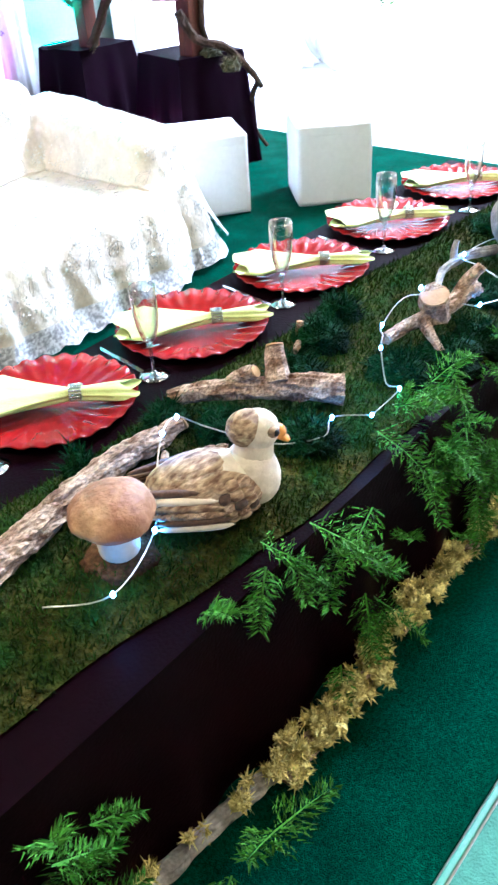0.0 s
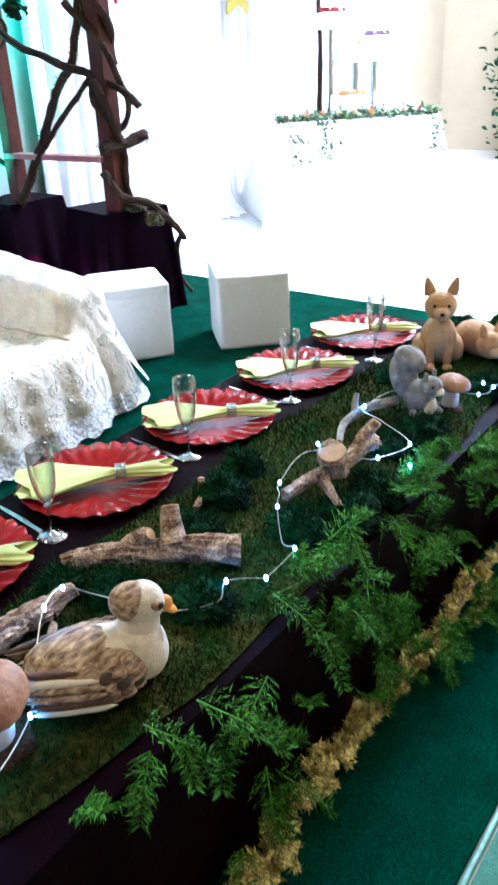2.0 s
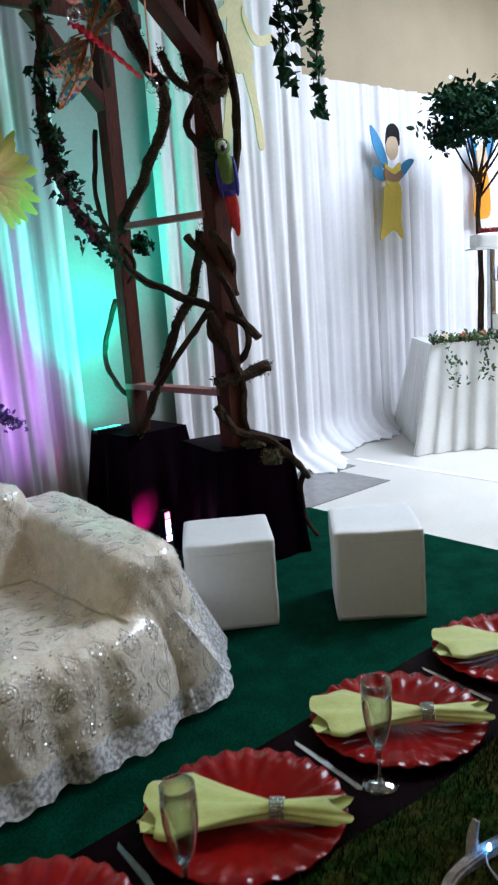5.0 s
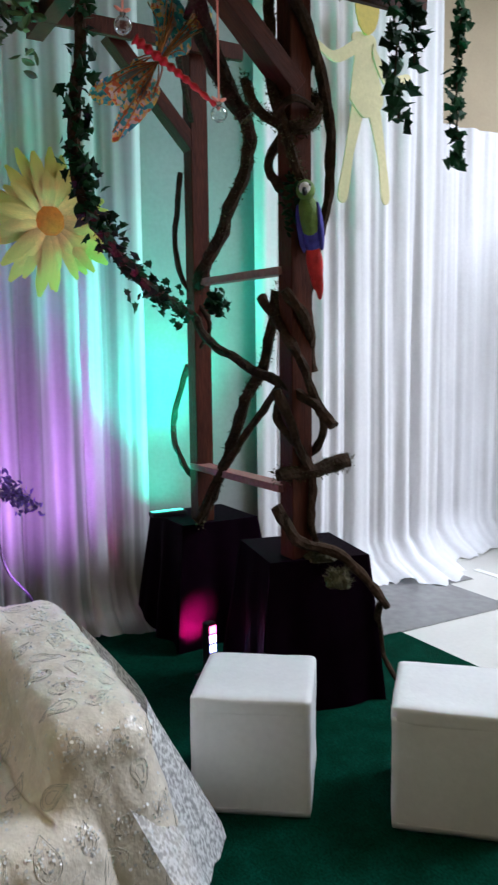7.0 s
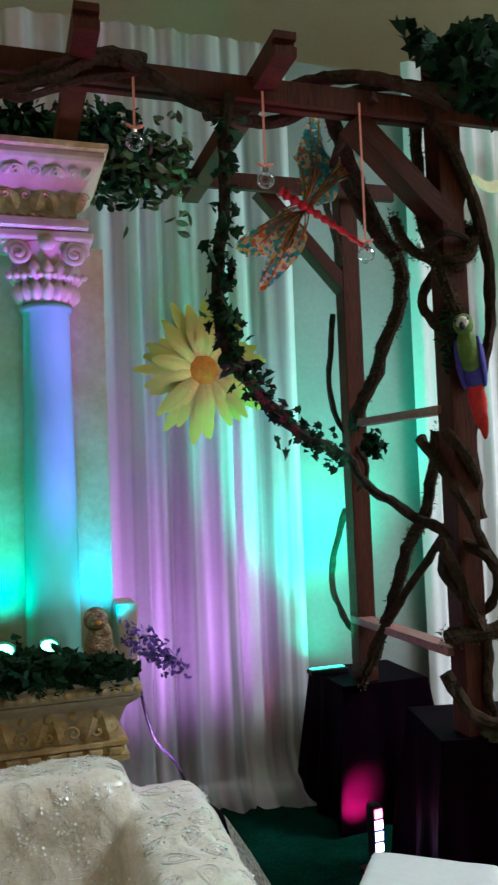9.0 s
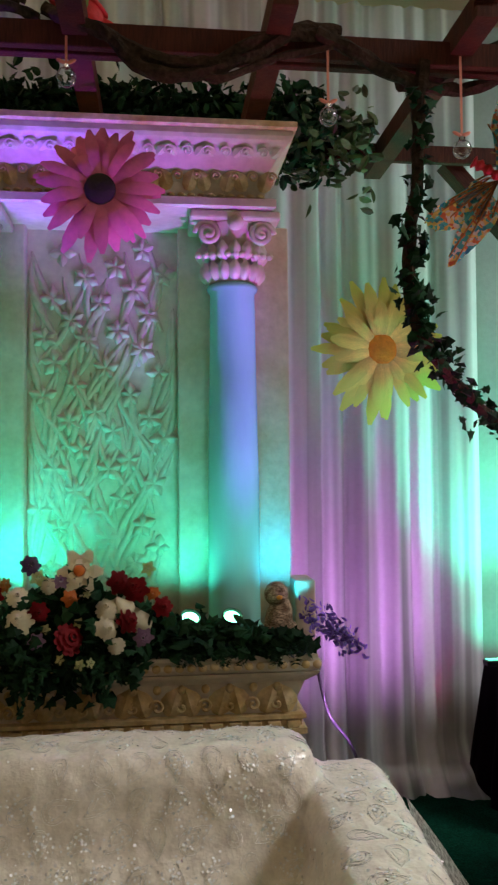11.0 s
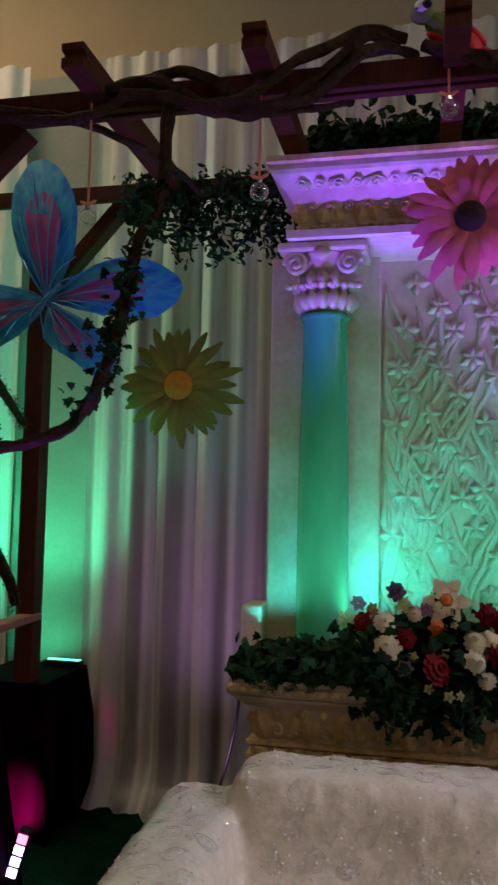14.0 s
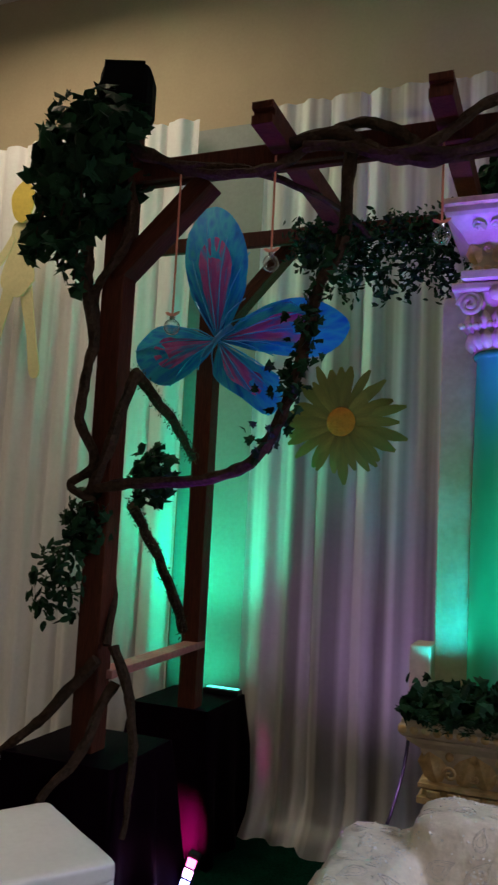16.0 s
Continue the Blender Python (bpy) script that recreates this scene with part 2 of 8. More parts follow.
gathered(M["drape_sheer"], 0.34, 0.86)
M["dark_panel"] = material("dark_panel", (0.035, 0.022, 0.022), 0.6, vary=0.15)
M["drape_blue"] = material("drape_blue", (0.03, 0.25, 0.62), 0.7, vary=0.08)
M["dark_cloth"] = material("dark_cloth", (0.0045, 0.0004, 0.0036), 0.6, vary=0.2, scale=4, bump=0.15, bump_scale=120, spec=0.02)
M["grey_backing"] = material("grey_backing", (0.30, 0.31, 0.30), 0.8, vary=0.05, bump=0.1, bump_scale=200)
M["grey_tile"] = material("grey_tile", (0.23, 0.225, 0.22), 0.22, vary=0.12, scale=3, bump=0.05, bump_scale=30, mix_scale=2)
M["maroon_cloth"] = material("maroon_cloth", (0.0042, 0.0006, 0.0016), 0.45, vary=0.15, bump=0.12, bump_scale=160, spec=0.02)
M["wood"] = material("stained_wood", (0.075, 0.019, 0.009), 0.6, vary=0.28, scale=5, bump=0.25, bump_scale=30, stretch=(6, 6, 0.6), second=(0.05, 0.014, 0.008), mix_scale=3, spec=0.15)
M["wood_cut"] = material("cut_wood", (0.58, 0.34, 0.16), 0.75, vary=0.15, bump=0.3, bump_scale=40)
# rungs: pink stage light is mixed into the wood's base colour
M["rung"] = material("pink_lit_rung_wood", (0.36, 0.15, 0.13), 0.6, vary=0.2, bump=0.25, bump_scale=30)
M["vine"] = material("vine_bark", (0.052, 0.030, 0.019), 0.95, vary=0.3, scale=12, bump=0.8, bump_scale=70, second=(0.03, 0.02, 0.013), mix_scale=12, spec=0.1)
M["bark"] = material("bark", (0.50, 0.36, 0.25), 0.9, vary=0.45, scale=30, bump=1.0, bump_scale=130, second=(0.15, 0.085, 0.05), mix_scale=34, spec=0.1, stretch=(0.6, 1.2, 1.2))
M["grey_bark"] = material("grey_bark", (0.36, 0.33, 0.29), 0.9, vary=0.25, scale=12, bump=0.9, bump_scale=50, second=(0.14, 0.12, 0.10), mix_scale=22)
M["ivy"] = material("ivy_leaf", (0.014, 0.048, 0.020), 0.6, vary=0.2, rnd=0.6, bump=0.1, island=True, spec=0.08)
M["ivy_light"] = material("ivy_leaf_light", (0.06, 0.11, 0.03), 0.5, vary=0.2, rnd=0.5, bump=0.1, island=True)
M["fern"] = material("fern_leaf", (0.072, 0.23, 0.022), 0.6, vary=0.2, rnd=0.6, bump=0.1, island=True, spec=0.1)
M["turf"] = material("moss_turf", (0.010, 0.034, 0.005), 0.95, vary=0.5, scale=12, bump=1.0, bump_scale=120, second=(0.040, 0.036, 0.007), mix_scale=14, spec=0.05)
M["turf_blade"] = material("turf_blade", (0.024, 0.056, 0.006), 0.9, vary=0.3, rnd=0.6, island=True, bump=0, spec=0.05)
M["dark_moss"] = material("dark_moss", (0.004, 0.034, 0.008), 0.95, vary=0.4, scale=15, bump=1, bump_scale=150, rnd=0.4, island=True, spec=0.1)
M["lichen"] = material("yellow_moss", (0.80, 0.70, 0.27), 0.95, vary=0.3, scale=15, bump=1, bump_scale=120, second=(0.38, 0.31, 0.08), mix_scale=25, rnd=0.3, island=True, spec=0.1)
M["plaster"] = material("cream_plaster", (0.62, 0.55, 0.43), 0.38, vary=0.08, bump=0.25, bump_scale=40, second=(0.50, 0.40, 0.26), mix_scale=7)
# acrylic columns: the green and blue lighting is put into the base colour
M["acrylic_lit_green"] = material("green_lit_acrylic", (0.028, 0.37, 0.20), 0.22, vary=0.06, scale=3, bump=0.12, bump_scale=26, stretch=(1, 1, 0.35))
M["acrylic_lit_blue"] = material("blue_lit_acrylic", (0.22, 0.53, 0.46), 0.22, vary=0.06, scale=3, bump=0.12, bump_scale=26, stretch=(1, 1, 0.35))
M["mush_base"] = material("fibre_base", (0.13, 0.065, 0.03), 0.95, vary=0.4, scale=20, bump=1.0, bump_scale=90, spec=0.1)
M["plaster_gold"] = material("gilt_plaster", (0.48, 0.31, 0.11), 0.55, vary=0.2, bump=0.4, bump_scale=50, second=(0.62, 0.48, 0.27), mix_scale=14)
M["ottoman"] = material("white_vinyl", (0.74, 0.74, 0.73), 0.42, vary=0.03, bump=0.08, bump_scale=90)
M["table_cloth_white"] = material("white_satin", (0.82, 0.81, 0.78), 0.5, vary=0.03, bump=0.1)
M["plate"] = material("red_charger", (0.25, 0.006, 0.005), 0.2, vary=0.15, bump=0.03, spec=0.22)
M["napkin"] = material("lime_napkin", (0.56, 0.62, 0.20), 0.5, vary=0.06, bump=0.15, bump_scale=150, sheen=0.2)
M["rhinestone"] = material("rhinestone", (0.8, 0.8, 0.82), 0.12, metal=0.9, vary=0.3, bump=0.6, bump_scale=200)
M["steel"] = material("steel", (0.62, 0.62, 0.64), 0.16, metal=1.0, vary=0.05, bump=0.02)
M["glass"] = glass("clear_glass", (0.97, 0.98, 0.98), 0.02, 0.42)
M["thick_glass"] = glass("thick_glass", (0.9, 0.92, 0.92), 0.05, 0.72)
M["duck_dark"] = material("duck_dark", (0.10, 0.045, 0.02), 0.7, vary=0.3, scale=30, bump=0.5, bump_scale=90)
M["duck_brown"] = material("duck_brown", (0.11, 0.05, 0.022), 0.75, vary=0.3, scale=12, bump=0.6, bump_scale=60, second=(0.42, 0.30, 0.18), mix_scale=60, stretch=(0.6, 1.6, 2))
M["cream"] = material("cream_paint", (0.72, 0.62, 0.47), 0.7, vary=0.1, bump=0.3, bump_scale=80)
M["tan"] = material("tan_paint", (0.34, 0.17, 0.065), 0.75, vary=0.15, bump=0.4, bump_scale=80, second=(0.46, 0.27, 0.12), mix_scale=14)
M["grey_fur"] = material("grey_fur", (0.30, 0.28, 0.26), 0.85, vary=0.25, bump=0.8, bump_scale=120, second=(0.16, 0.15, 0.14), mix_scale=20)
M["mush_cap"] = material("mushroom_cap", (0.24, 0.11, 0.06), 0.55, vary=0.2, bump=0.35, bump_scale=90, second=(0.44, 0.27, 0.15), mix_scale=12, spec=0.25)
M["mush_stem"] = material("mushroom_stem", (0.66, 0.55, 0.40), 0.7, vary=0.1, bump=0.3)
M["orange"] = material("orange_paint", (0.75, 0.30, 0.02), 0.5, vary=0.1)
M["black"] = material("black_plastic", (0.008, 0.008, 0.009), 0.45, vary=0.1, bump=0.05, spec=0.3)
M["cable"] = material("cable", (0.015, 0.013, 0.02), 0.5)
M["led"] = glow("led_bulb", (0.10, 0.40, 1.0), 85.0)
M["wire"] = material("silver_wire", (0.6, 0.58, 0.54), 0.3, metal=0.8)
M["petal_pink"] = material("pink_petal", (0.80, 0.16, 0.30), 0.65, vary=0.1, rnd=0.15, bump=0.1)
M["daisy_heart"] = material("daisy_heart", (0.85, 0.28, 0.02), 0.9, vary=0.15, bump=0.6, bump_scale=120)
M["dark_heart"] = material("dark_heart", (0.03, 0.012, 0.012), 0.9, bump=0.6)
M["white_petal"] = material("white_petal", (0.74, 0.66, 0.46), 0.6, vary=0.1, rnd=0.2)
M["red_petal"] = material("red_petal", (0.20, 0.004, 0.007), 0.6, vary=0.2, rnd=0.3, spec=0.12)
M["orange_petal"] = material("orange_petal", (0.55, 0.13, 0.012), 0.5, vary=0.15, rnd=0.2)
M["sprig_petal"] = material("sprig_petal", (0.16, 0.09, 0.42), 0.6, vary=0.2, rnd=0.4, island=True)
M["lilac_petal"] = material("lilac_petal", (0.30, 0.16, 0.27), 0.6, vary=0.2, rnd=0.2)
M["bud_petal"] = material("bud_petal", (0.50, 0.48, 0.20), 0.6, vary=0.15, rnd=0.2)
M["purple_petal"] = material("purple_petal", (0.07, 0.02, 0.08), 0.6, vary=0.2, rnd=0.3)
M["parrot_green"] = material("parrot_green", (0.14, 0.24, 0.04), 0.7, vary=0.2, bump=0.5)
M["parrot_blue"] = material("parrot_blue", (0.05, 0.04, 0.32), 0.7, vary=0.2, bump=0.5)
M["parrot_red"] = material("parrot_red", (0.62, 0.02, 0.02), 0.6, vary=0.15, bump=0.4)
M["white"] = material("white_paint", (0.78, 0.77, 0.74), 0.5, vary=0.03)
M["skin_board"] = material("pale_board", (0.60, 0.45, 0.30), 0.6, vary=0.05)
M["yellow_board"] = material("yellow_board", (0.68, 0.52, 0.08), 0.6, vary=0.06)
M["pale_yellow"] = material("pale_yellow_board", (0.74, 0.66, 0.36), 0.6, vary=0.05)
M["blue_board"] = material("blue_board", (0.06, 0.26, 0.50), 0.5, vary=0.1)
M["wing_blue"] = material("wing_blue", (0.008, 0.20, 0.78), 0.4, vary=0.3, scale=4, second=(0.01, 0.40, 0.70), mix_scale=9)
M["wing_pink"] = material("wing_pink", (0.36, 0.08, 0.24), 0.45, vary=0.2)
M["brown_board"] = material("brown_board", (0.30, 0.17, 0.10), 0.6, vary=0.05)
M["ribbon"] = material("pink_ribbon", (0.75, 0.25, 0.18), 0.4, vary=0.05)
M["fox_light"] = material("fox_light", (0.46, 0.28, 0.14), 0.75, vary=0.1, bump=0.4, bump_scale=80)
M["fruit"] = material("pink_fruit", (0.60, 0.20, 0.12), 0.5, vary=0.2)


def net_cloth(name, base, second, clear):
    """Ivory net: a fine mesh weave with soft blotches of denser thread; clear: share of holes."""
    ma = material(name, base, 0.28, vary=0.06, scale=14, bump=0.22, bump_scale=75, second=second, mix_scale=22, sheen=0.15, spec=0.45, coat=0.3)
    if clear:
        nt = ma.node_tree
        b = nt.nodes["Principled BSDF"]
        tc = nt.nodes.new("ShaderNodeTexCoord")
        nz = nt.nodes.new("ShaderNodeTexNoise")
        nz.inputs["Scale"].default_value, nz.inputs["Detail"].default_value = 75.0, 3
        nt.links.new(tc.outputs["Object"], nz.inputs["Vector"])
        mr = nt.nodes.new("ShaderNodeMapRange")
        mr.inputs[1].default_value, mr.inputs[2].default_value = 0.40, 0.60
        mr.inputs[3].default_value, mr.inputs[4].default_value = 1 - clear, 0.85
        nt.links.new(nz.outputs["Fac"], mr.inputs[0])
        nt.links.new(mr.outputs[0], b.inputs["Alpha"])
    return ma


def mosaic():
    """Glitter scales: small cells in teal, gold, white and orange."""
    ma = material("glitter_scales", (0.5, 0.3, 0.05), 0.3, metal=0.3, vary=0.1, bump=0.3, bump_scale=200)
    nt = ma.node_tree
    tc = nt.nodes.new("ShaderNodeTexCoord")
    vo = nt.nodes.new("ShaderNodeTexVoronoi")
    vo.inputs["Scale"].default_value = 75.0
    nz = nt.nodes.new("ShaderNodeTexNoise")
    nz.inputs["Scale"].default_value = 9.0
    for n in (vo, nz):
        nt.links.new(tc.outputs["Object"], n.inputs["Vector"])
    ad = nt.nodes.new("ShaderNodeMath")
    ad.operation = "MULTIPLY_ADD"
    ad.inputs[1].default_value = 0.45
    sp = nt.nodes.new("ShaderNodeSeparateColor")
    nt.links.new(vo.outputs["Color"], sp.inputs[0])
    nt.links.new(sp.outputs[0], ad.inputs[0])
    nt.links.new(nz.outputs["Fac"], ad.inputs[2])
    rp = nt.nodes.new("ShaderNodeValToRGB")
    rp.color_ramp.interpolation = "CONSTANT"
    e = rp.color_ramp.elements
    e[0].position, e[0].color = 0.0, (0.60, 0.16, 0.06, 1)
    e[1].position, e[1].color = 0.52, (0.75, 0.56, 0.16, 1)
    for p, q in ((0.62, (0.65, 0.62, 0.55, 1)), (0.70, (0.06, 0.42, 0.42, 1)), (0.86, (0.03, 0.24, 0.32, 1))):
        k = e.new(p)
        k.color = q
    nt.links.new(ad.outputs[0], rp.inputs[0])
    nt.links.new(rp.outputs[0], nt.nodes["Principled BSDF"].inputs["Base Color"])
    return ma


M["lace"] = net_cloth("ivory_lace", (0.86, 0.79, 0.68), (0.74, 0.67, 0.56), 0.0)
M["net"] = net_cloth("lace_net", (0.92, 0.92, 0.92), (0.84, 0.84, 0.85), 0.64)
M["cord"] = material("silver_cord", (0.95, 0.93, 0.88), 0.35, vary=0.3, scale=20, bump=0.4, bump_scale=240)
M["sequin"] = material("sequin", (0.95, 0.95, 0.93), 0.16, metal=0.0, vary=0.05, bump=0, rnd=0.1, island=True, coat=0.8)
M["foil"] = mosaic()

# ---- the setting ----
bm = bmesh.new()
box(bm, (-7, -7.5, -0.1), (10, 2.2, 0))
solo("floor", bm, M["hall_floor"], "pale cream glossy vinyl hall floor", "floor", "structure")
bm = bmesh.new()
box(bm, (-7, -7.5, 5.0), (10, 2.2, 5.1))
solo("ceiling", bm, M["ceiling"], "plain off-white hall ceiling", "ceiling", "structure")
for name, lo, hi in (("wall_north", (-7, 2.0, 0), (10, 2.2, 5.0)), ("wall_south", (-7, -7.5, 0), (10, -7.3, 5.0)),
                     ("wall_west", (-7, -7.3, 0), (-6.8, 2.0, 5.0)), ("wall_east", (9.8, -7.3, 0), (10, 2.0, 5.0))):
    bm = bmesh.new()
    box(bm, lo, hi)
    solo(name, bm, M["wall"], "plain beige painted hall wall", "wall", "structure")


def carpet_piece(name, x0, x1, y0, y1, z, label):
    bm = bmesh.new()
    box(bm, (x0, y0, 0), (x1, y1, z), 0.003)
    return solo(name, bm, M["carpet"], label, "carpet", "structure")


carpet_piece("carpet", -3.2, 2.6, -2.62, 0.68, 0.012, "dark green short-pile carpet laid over the hall floor")
carpet_piece("carpet", -3.2, 2.05, 0.684, 1.5, 0.011, "dark green carpet strip under the backdrop")
bm = bmesh.new()
box(bm, (-3.2, -2.636, 0), (2.6, -2.624, 0.014), 0.003)
solo("carpet_trim", bm, M["edge_tape"], "thin pale shiny trim along the carpet edge", "trim", "structure")
bm = bmesh.new()
box(bm, (-3.2, -2.745, 0), (2.6, -2.64, 0.006), 0.001)
solo("carpet_border", bm, M["carpet_edge"], "light green felt border strip beside the carpet", "carpet", "structure")


for x0, x1, y0, y1 in ((2.054, 3.38, 0.684, 1.5), (3.384, 3.58, 1.16, 1.5)):
    bm = bmesh.new()
    box(bm, (x0, y0, 0), (x1, y1, 0.005), 0.001)
    solo("floor_patch", bm, M["grey_tile"], "grey glossy vinyl sheet laid over the hall floor", "floor", "structure")
bm = bmesh.new()
box(bm, (3.72, -3.0, 0), (3.77, 1.3, 0.003), 0.001)
solo("floor_tape", bm, M["white"], "white tape line across the hall floor", "floor", "structure")


def drape(name, x0, x1, y, top, mat, label, fold=0.16, depth=0.045, seed=0, pool=0.25, slant=0.0):
    """A gathered curtain with uneven folds and a hem that pools on the floor."""
    n = int((x1 - x0) / 0.013)
    bm = bmesh.new()

    def f(u, v):
        x = x0 + (x1 - x0) * u
        z = top * (1 - v)
        p = x / fold * 2 * math.pi + 4.5 * noise.noise(Vector((x * 1.7, seed, 0))) + 2.0 * noise.noise(Vector((x * 4.3, seed, 2))) + 0.5 * noise.noise(Vector((x, seed, z * 0.5)))
        a = depth * max(0.15, 0.6 + 0.9 * noise.noise(Vector((x * 2.3 + seed, 4, z * 0.2)))) * (0.5 + 0.6 * v)
        s = math.sin(p)
        dy = a * (s * abs(s) ** 0.4) + 0.4 * a * math.sin(2.3 * p + seed) + 0.022 * noise.noise(Vector((x * 11, z * 0.35, seed))) + 0.010 * noise.noise(Vector((x * 27, z * 0.5, seed)))
        if z < 0.22:
            k = (0.22 - z) / 0.22
            dy -= pool * k * k * (0.6 + 0.5 * noise.noise(Vector((x * 2.2, seed, 9))))
            z = max(z, 0.004 + (0.03 + 0.05 * max(0, pool - 0.25) / 0.2) * abs(noise.noise(Vector((x * 9, seed, k * 4)))))
        return Vector((x + 0.3 * a * math.cos(p), y + dy + slant * (x - x0), z))

    sheet(bm, n, 34, f)
    return solo(name, bm, mat, label, "curtain", "structure", smooth=True)


drape("backdrop_curtain", -5.2, -2.15, 1.52, 3.63, M["drape"], "white gathered voile backdrop drape past the pergola", seed=1)
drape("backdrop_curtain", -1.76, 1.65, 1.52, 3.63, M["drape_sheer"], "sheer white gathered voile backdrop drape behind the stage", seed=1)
drape("backdrop_curtain", 2.30, 3.62, 1.52, 3.63, M["drape"], "white gathered voile backdrop drape beside the stage", seed=1, pool=0.44, depth=0.034)
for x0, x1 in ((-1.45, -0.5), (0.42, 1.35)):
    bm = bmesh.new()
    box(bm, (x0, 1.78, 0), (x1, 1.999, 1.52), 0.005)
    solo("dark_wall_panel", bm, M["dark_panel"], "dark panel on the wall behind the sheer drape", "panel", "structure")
for x0, x1 in ((-2.19, -1.73), (1.64, 2.36)):
    bm = bmesh.new()
    sheet(bm, 30, 30, lambda u, v: Vector((x0 + (x1 - x0) * u, 1.60 + 0.006 * noise.noise(Vector((u * 3, v * 2, x0))), 3.6 * (1 - v))))
    solo("backdrop_panel", bm, M["grey_backing"], "smooth stretched grey cloth behind the ladder posts", "curtain", "structure", smooth=True)
drape("hall_curtain", 3.45, 8.2, 1.78, 2.84, M["drape"], "white gathered drape hung below the beige wall", seed=1, pool=0.36, depth=0.036)
bm = bmesh.new()
tube(bm, [Vector((-5.3, 1.66, 3.56)), Vector((3.4, 1.66, 3.56))], 0.02, 10)
solo("curtain_rail", bm, M["steel"], "thin steel rail carrying the backdrop drape", "rail", "structure")

# ---- more shape helpers ----


def ell(bm, c, r, rot=(0, 0, 0), mi=0, u=16, v=10, m=Matrix()):
    """An ellipsoid; mi: material slot."""
    mm = m @ pose(*c, *rot) @ Matrix.Diagonal((*r, 1))
    vs = bmesh.ops.create_uvsphere(bm, u_segments=u, v_segments=v, radius=1, matrix=mm)["verts"]
    for f in {f for w in vs for f in w.link_faces}:
        f.material_index, f.smooth = mi, True


def puff(bm, lo, hi, r, wob=0.0, seed=0, cuts=12, sag=0.0):
    """A soft upholstered block: rounded edges, uneven surface."""
    lo, hi = Vector(lo), Vector(hi)
    vs = bmesh.ops.create_cube(bm, size=2)["verts"]
    es = list({e for w in vs for e in w.link_edges})
    bmesh.ops.subdivide_edges(bm, edges=es, cuts=cuts, use_grid_fill=True)
    seen = bm.verts[:]
    mid, half = (lo + hi) / 2, (hi - lo) / 2
    for w in seen:
        p = Vector(w.co[i] * half[i] for i in range(3))
        q = Vector(max(-half[i] + r, min(half[i] - r, p[i])) for i in range(3))
        d = p - q
        if d.length > 1e-6:
            d = d.normalized() * r
        p = mid + q + d
        if wob:
            n = noise.noise_vector(p * 5.5 + Vector((seed, 0, 0))) * wob + noise.noise_vector(p * 16 + Vector((seed, 3, 0))) * wob * 0.4
            p += n
        if sag and w.co.z > 0:
            p.z -= sag * (1 - w.co.x ** 2) * (1 - w.co.y ** 2)
        w.co = p
    return bm


IVY = [(0, -0.5), (0.22, -0.42), (0.5, -0.3), (0.3, -0.02), (0.42, 0.2), (0.17, 0.2), (0, 0.55), (-0.17, 0.2), (-0.42, 0.2), (-0.3, -0.02), (-0.5, -0.3), (-0.22, -0.42)]
OVAL = [(0, -0.5), (0.2, -0.3), (0.26, 0.0), (0.17, 0.3), (0, 0.55), (-0.17, 0.3), (-0.26, 0.0), (-0.2, -0.3)]


def leaf(verts, faces, p, size, rng, shape=IVY, face=None, tilt=1.0):
    """Adds one folded leaf at p to the lists; face: the way that it faces."""
    n = Vector((rng.gauss(0, 1), rng.gauss(0, 1), rng.gauss(0, 1))) * tilt + Vector(face or (0, -0.8, 0.5))
    q = n.to_track_quat("Z", "Y").to_matrix() @ Matrix.Rotation(rng.uniform(0, 6.28), 3, "Z")
    s = size * rng.uniform(0.65, 1.2)
    b = len(verts)
    verts.append(p + q @ Vector((0, 0, 0.06 * s)))
    for x, y in shape:
        verts.append(p + q @ Vector((x * s, y * s, -abs(x) * 0.35 * s)))
    k = len(shape)
    faces.extend((b, b + 1 + i, b + 1 + (i + 1) % k) for i in range(k))


def raw_part(name, verts, faces, material, parent, label="", kind=""):
    me = bpy.data.meshes.new("mesh")
    me.from_pydata([tuple(v) for v in verts], [], faces)
    me.materials.append(material)
    ob = new(name, me)
    ob.parent = parent
    return tagged(ob, label, kind=kind)


def ivy_leaves(name, path, count, size, spread, material, parent, seed, shape=IVY, label=""):
    rng = random.Random(seed)
    verts, faces = [], []
    for _ in range(count):
        p = path[rng.randrange(len(path))]
        leaf(verts, faces, p + Vector((rng.gauss(0, spread), rng.gauss(0, spread * 0.7), rng.gauss(0, spread))), size, rng, shape)
    return raw_part(name, verts, faces, material, parent, label, "stuff")


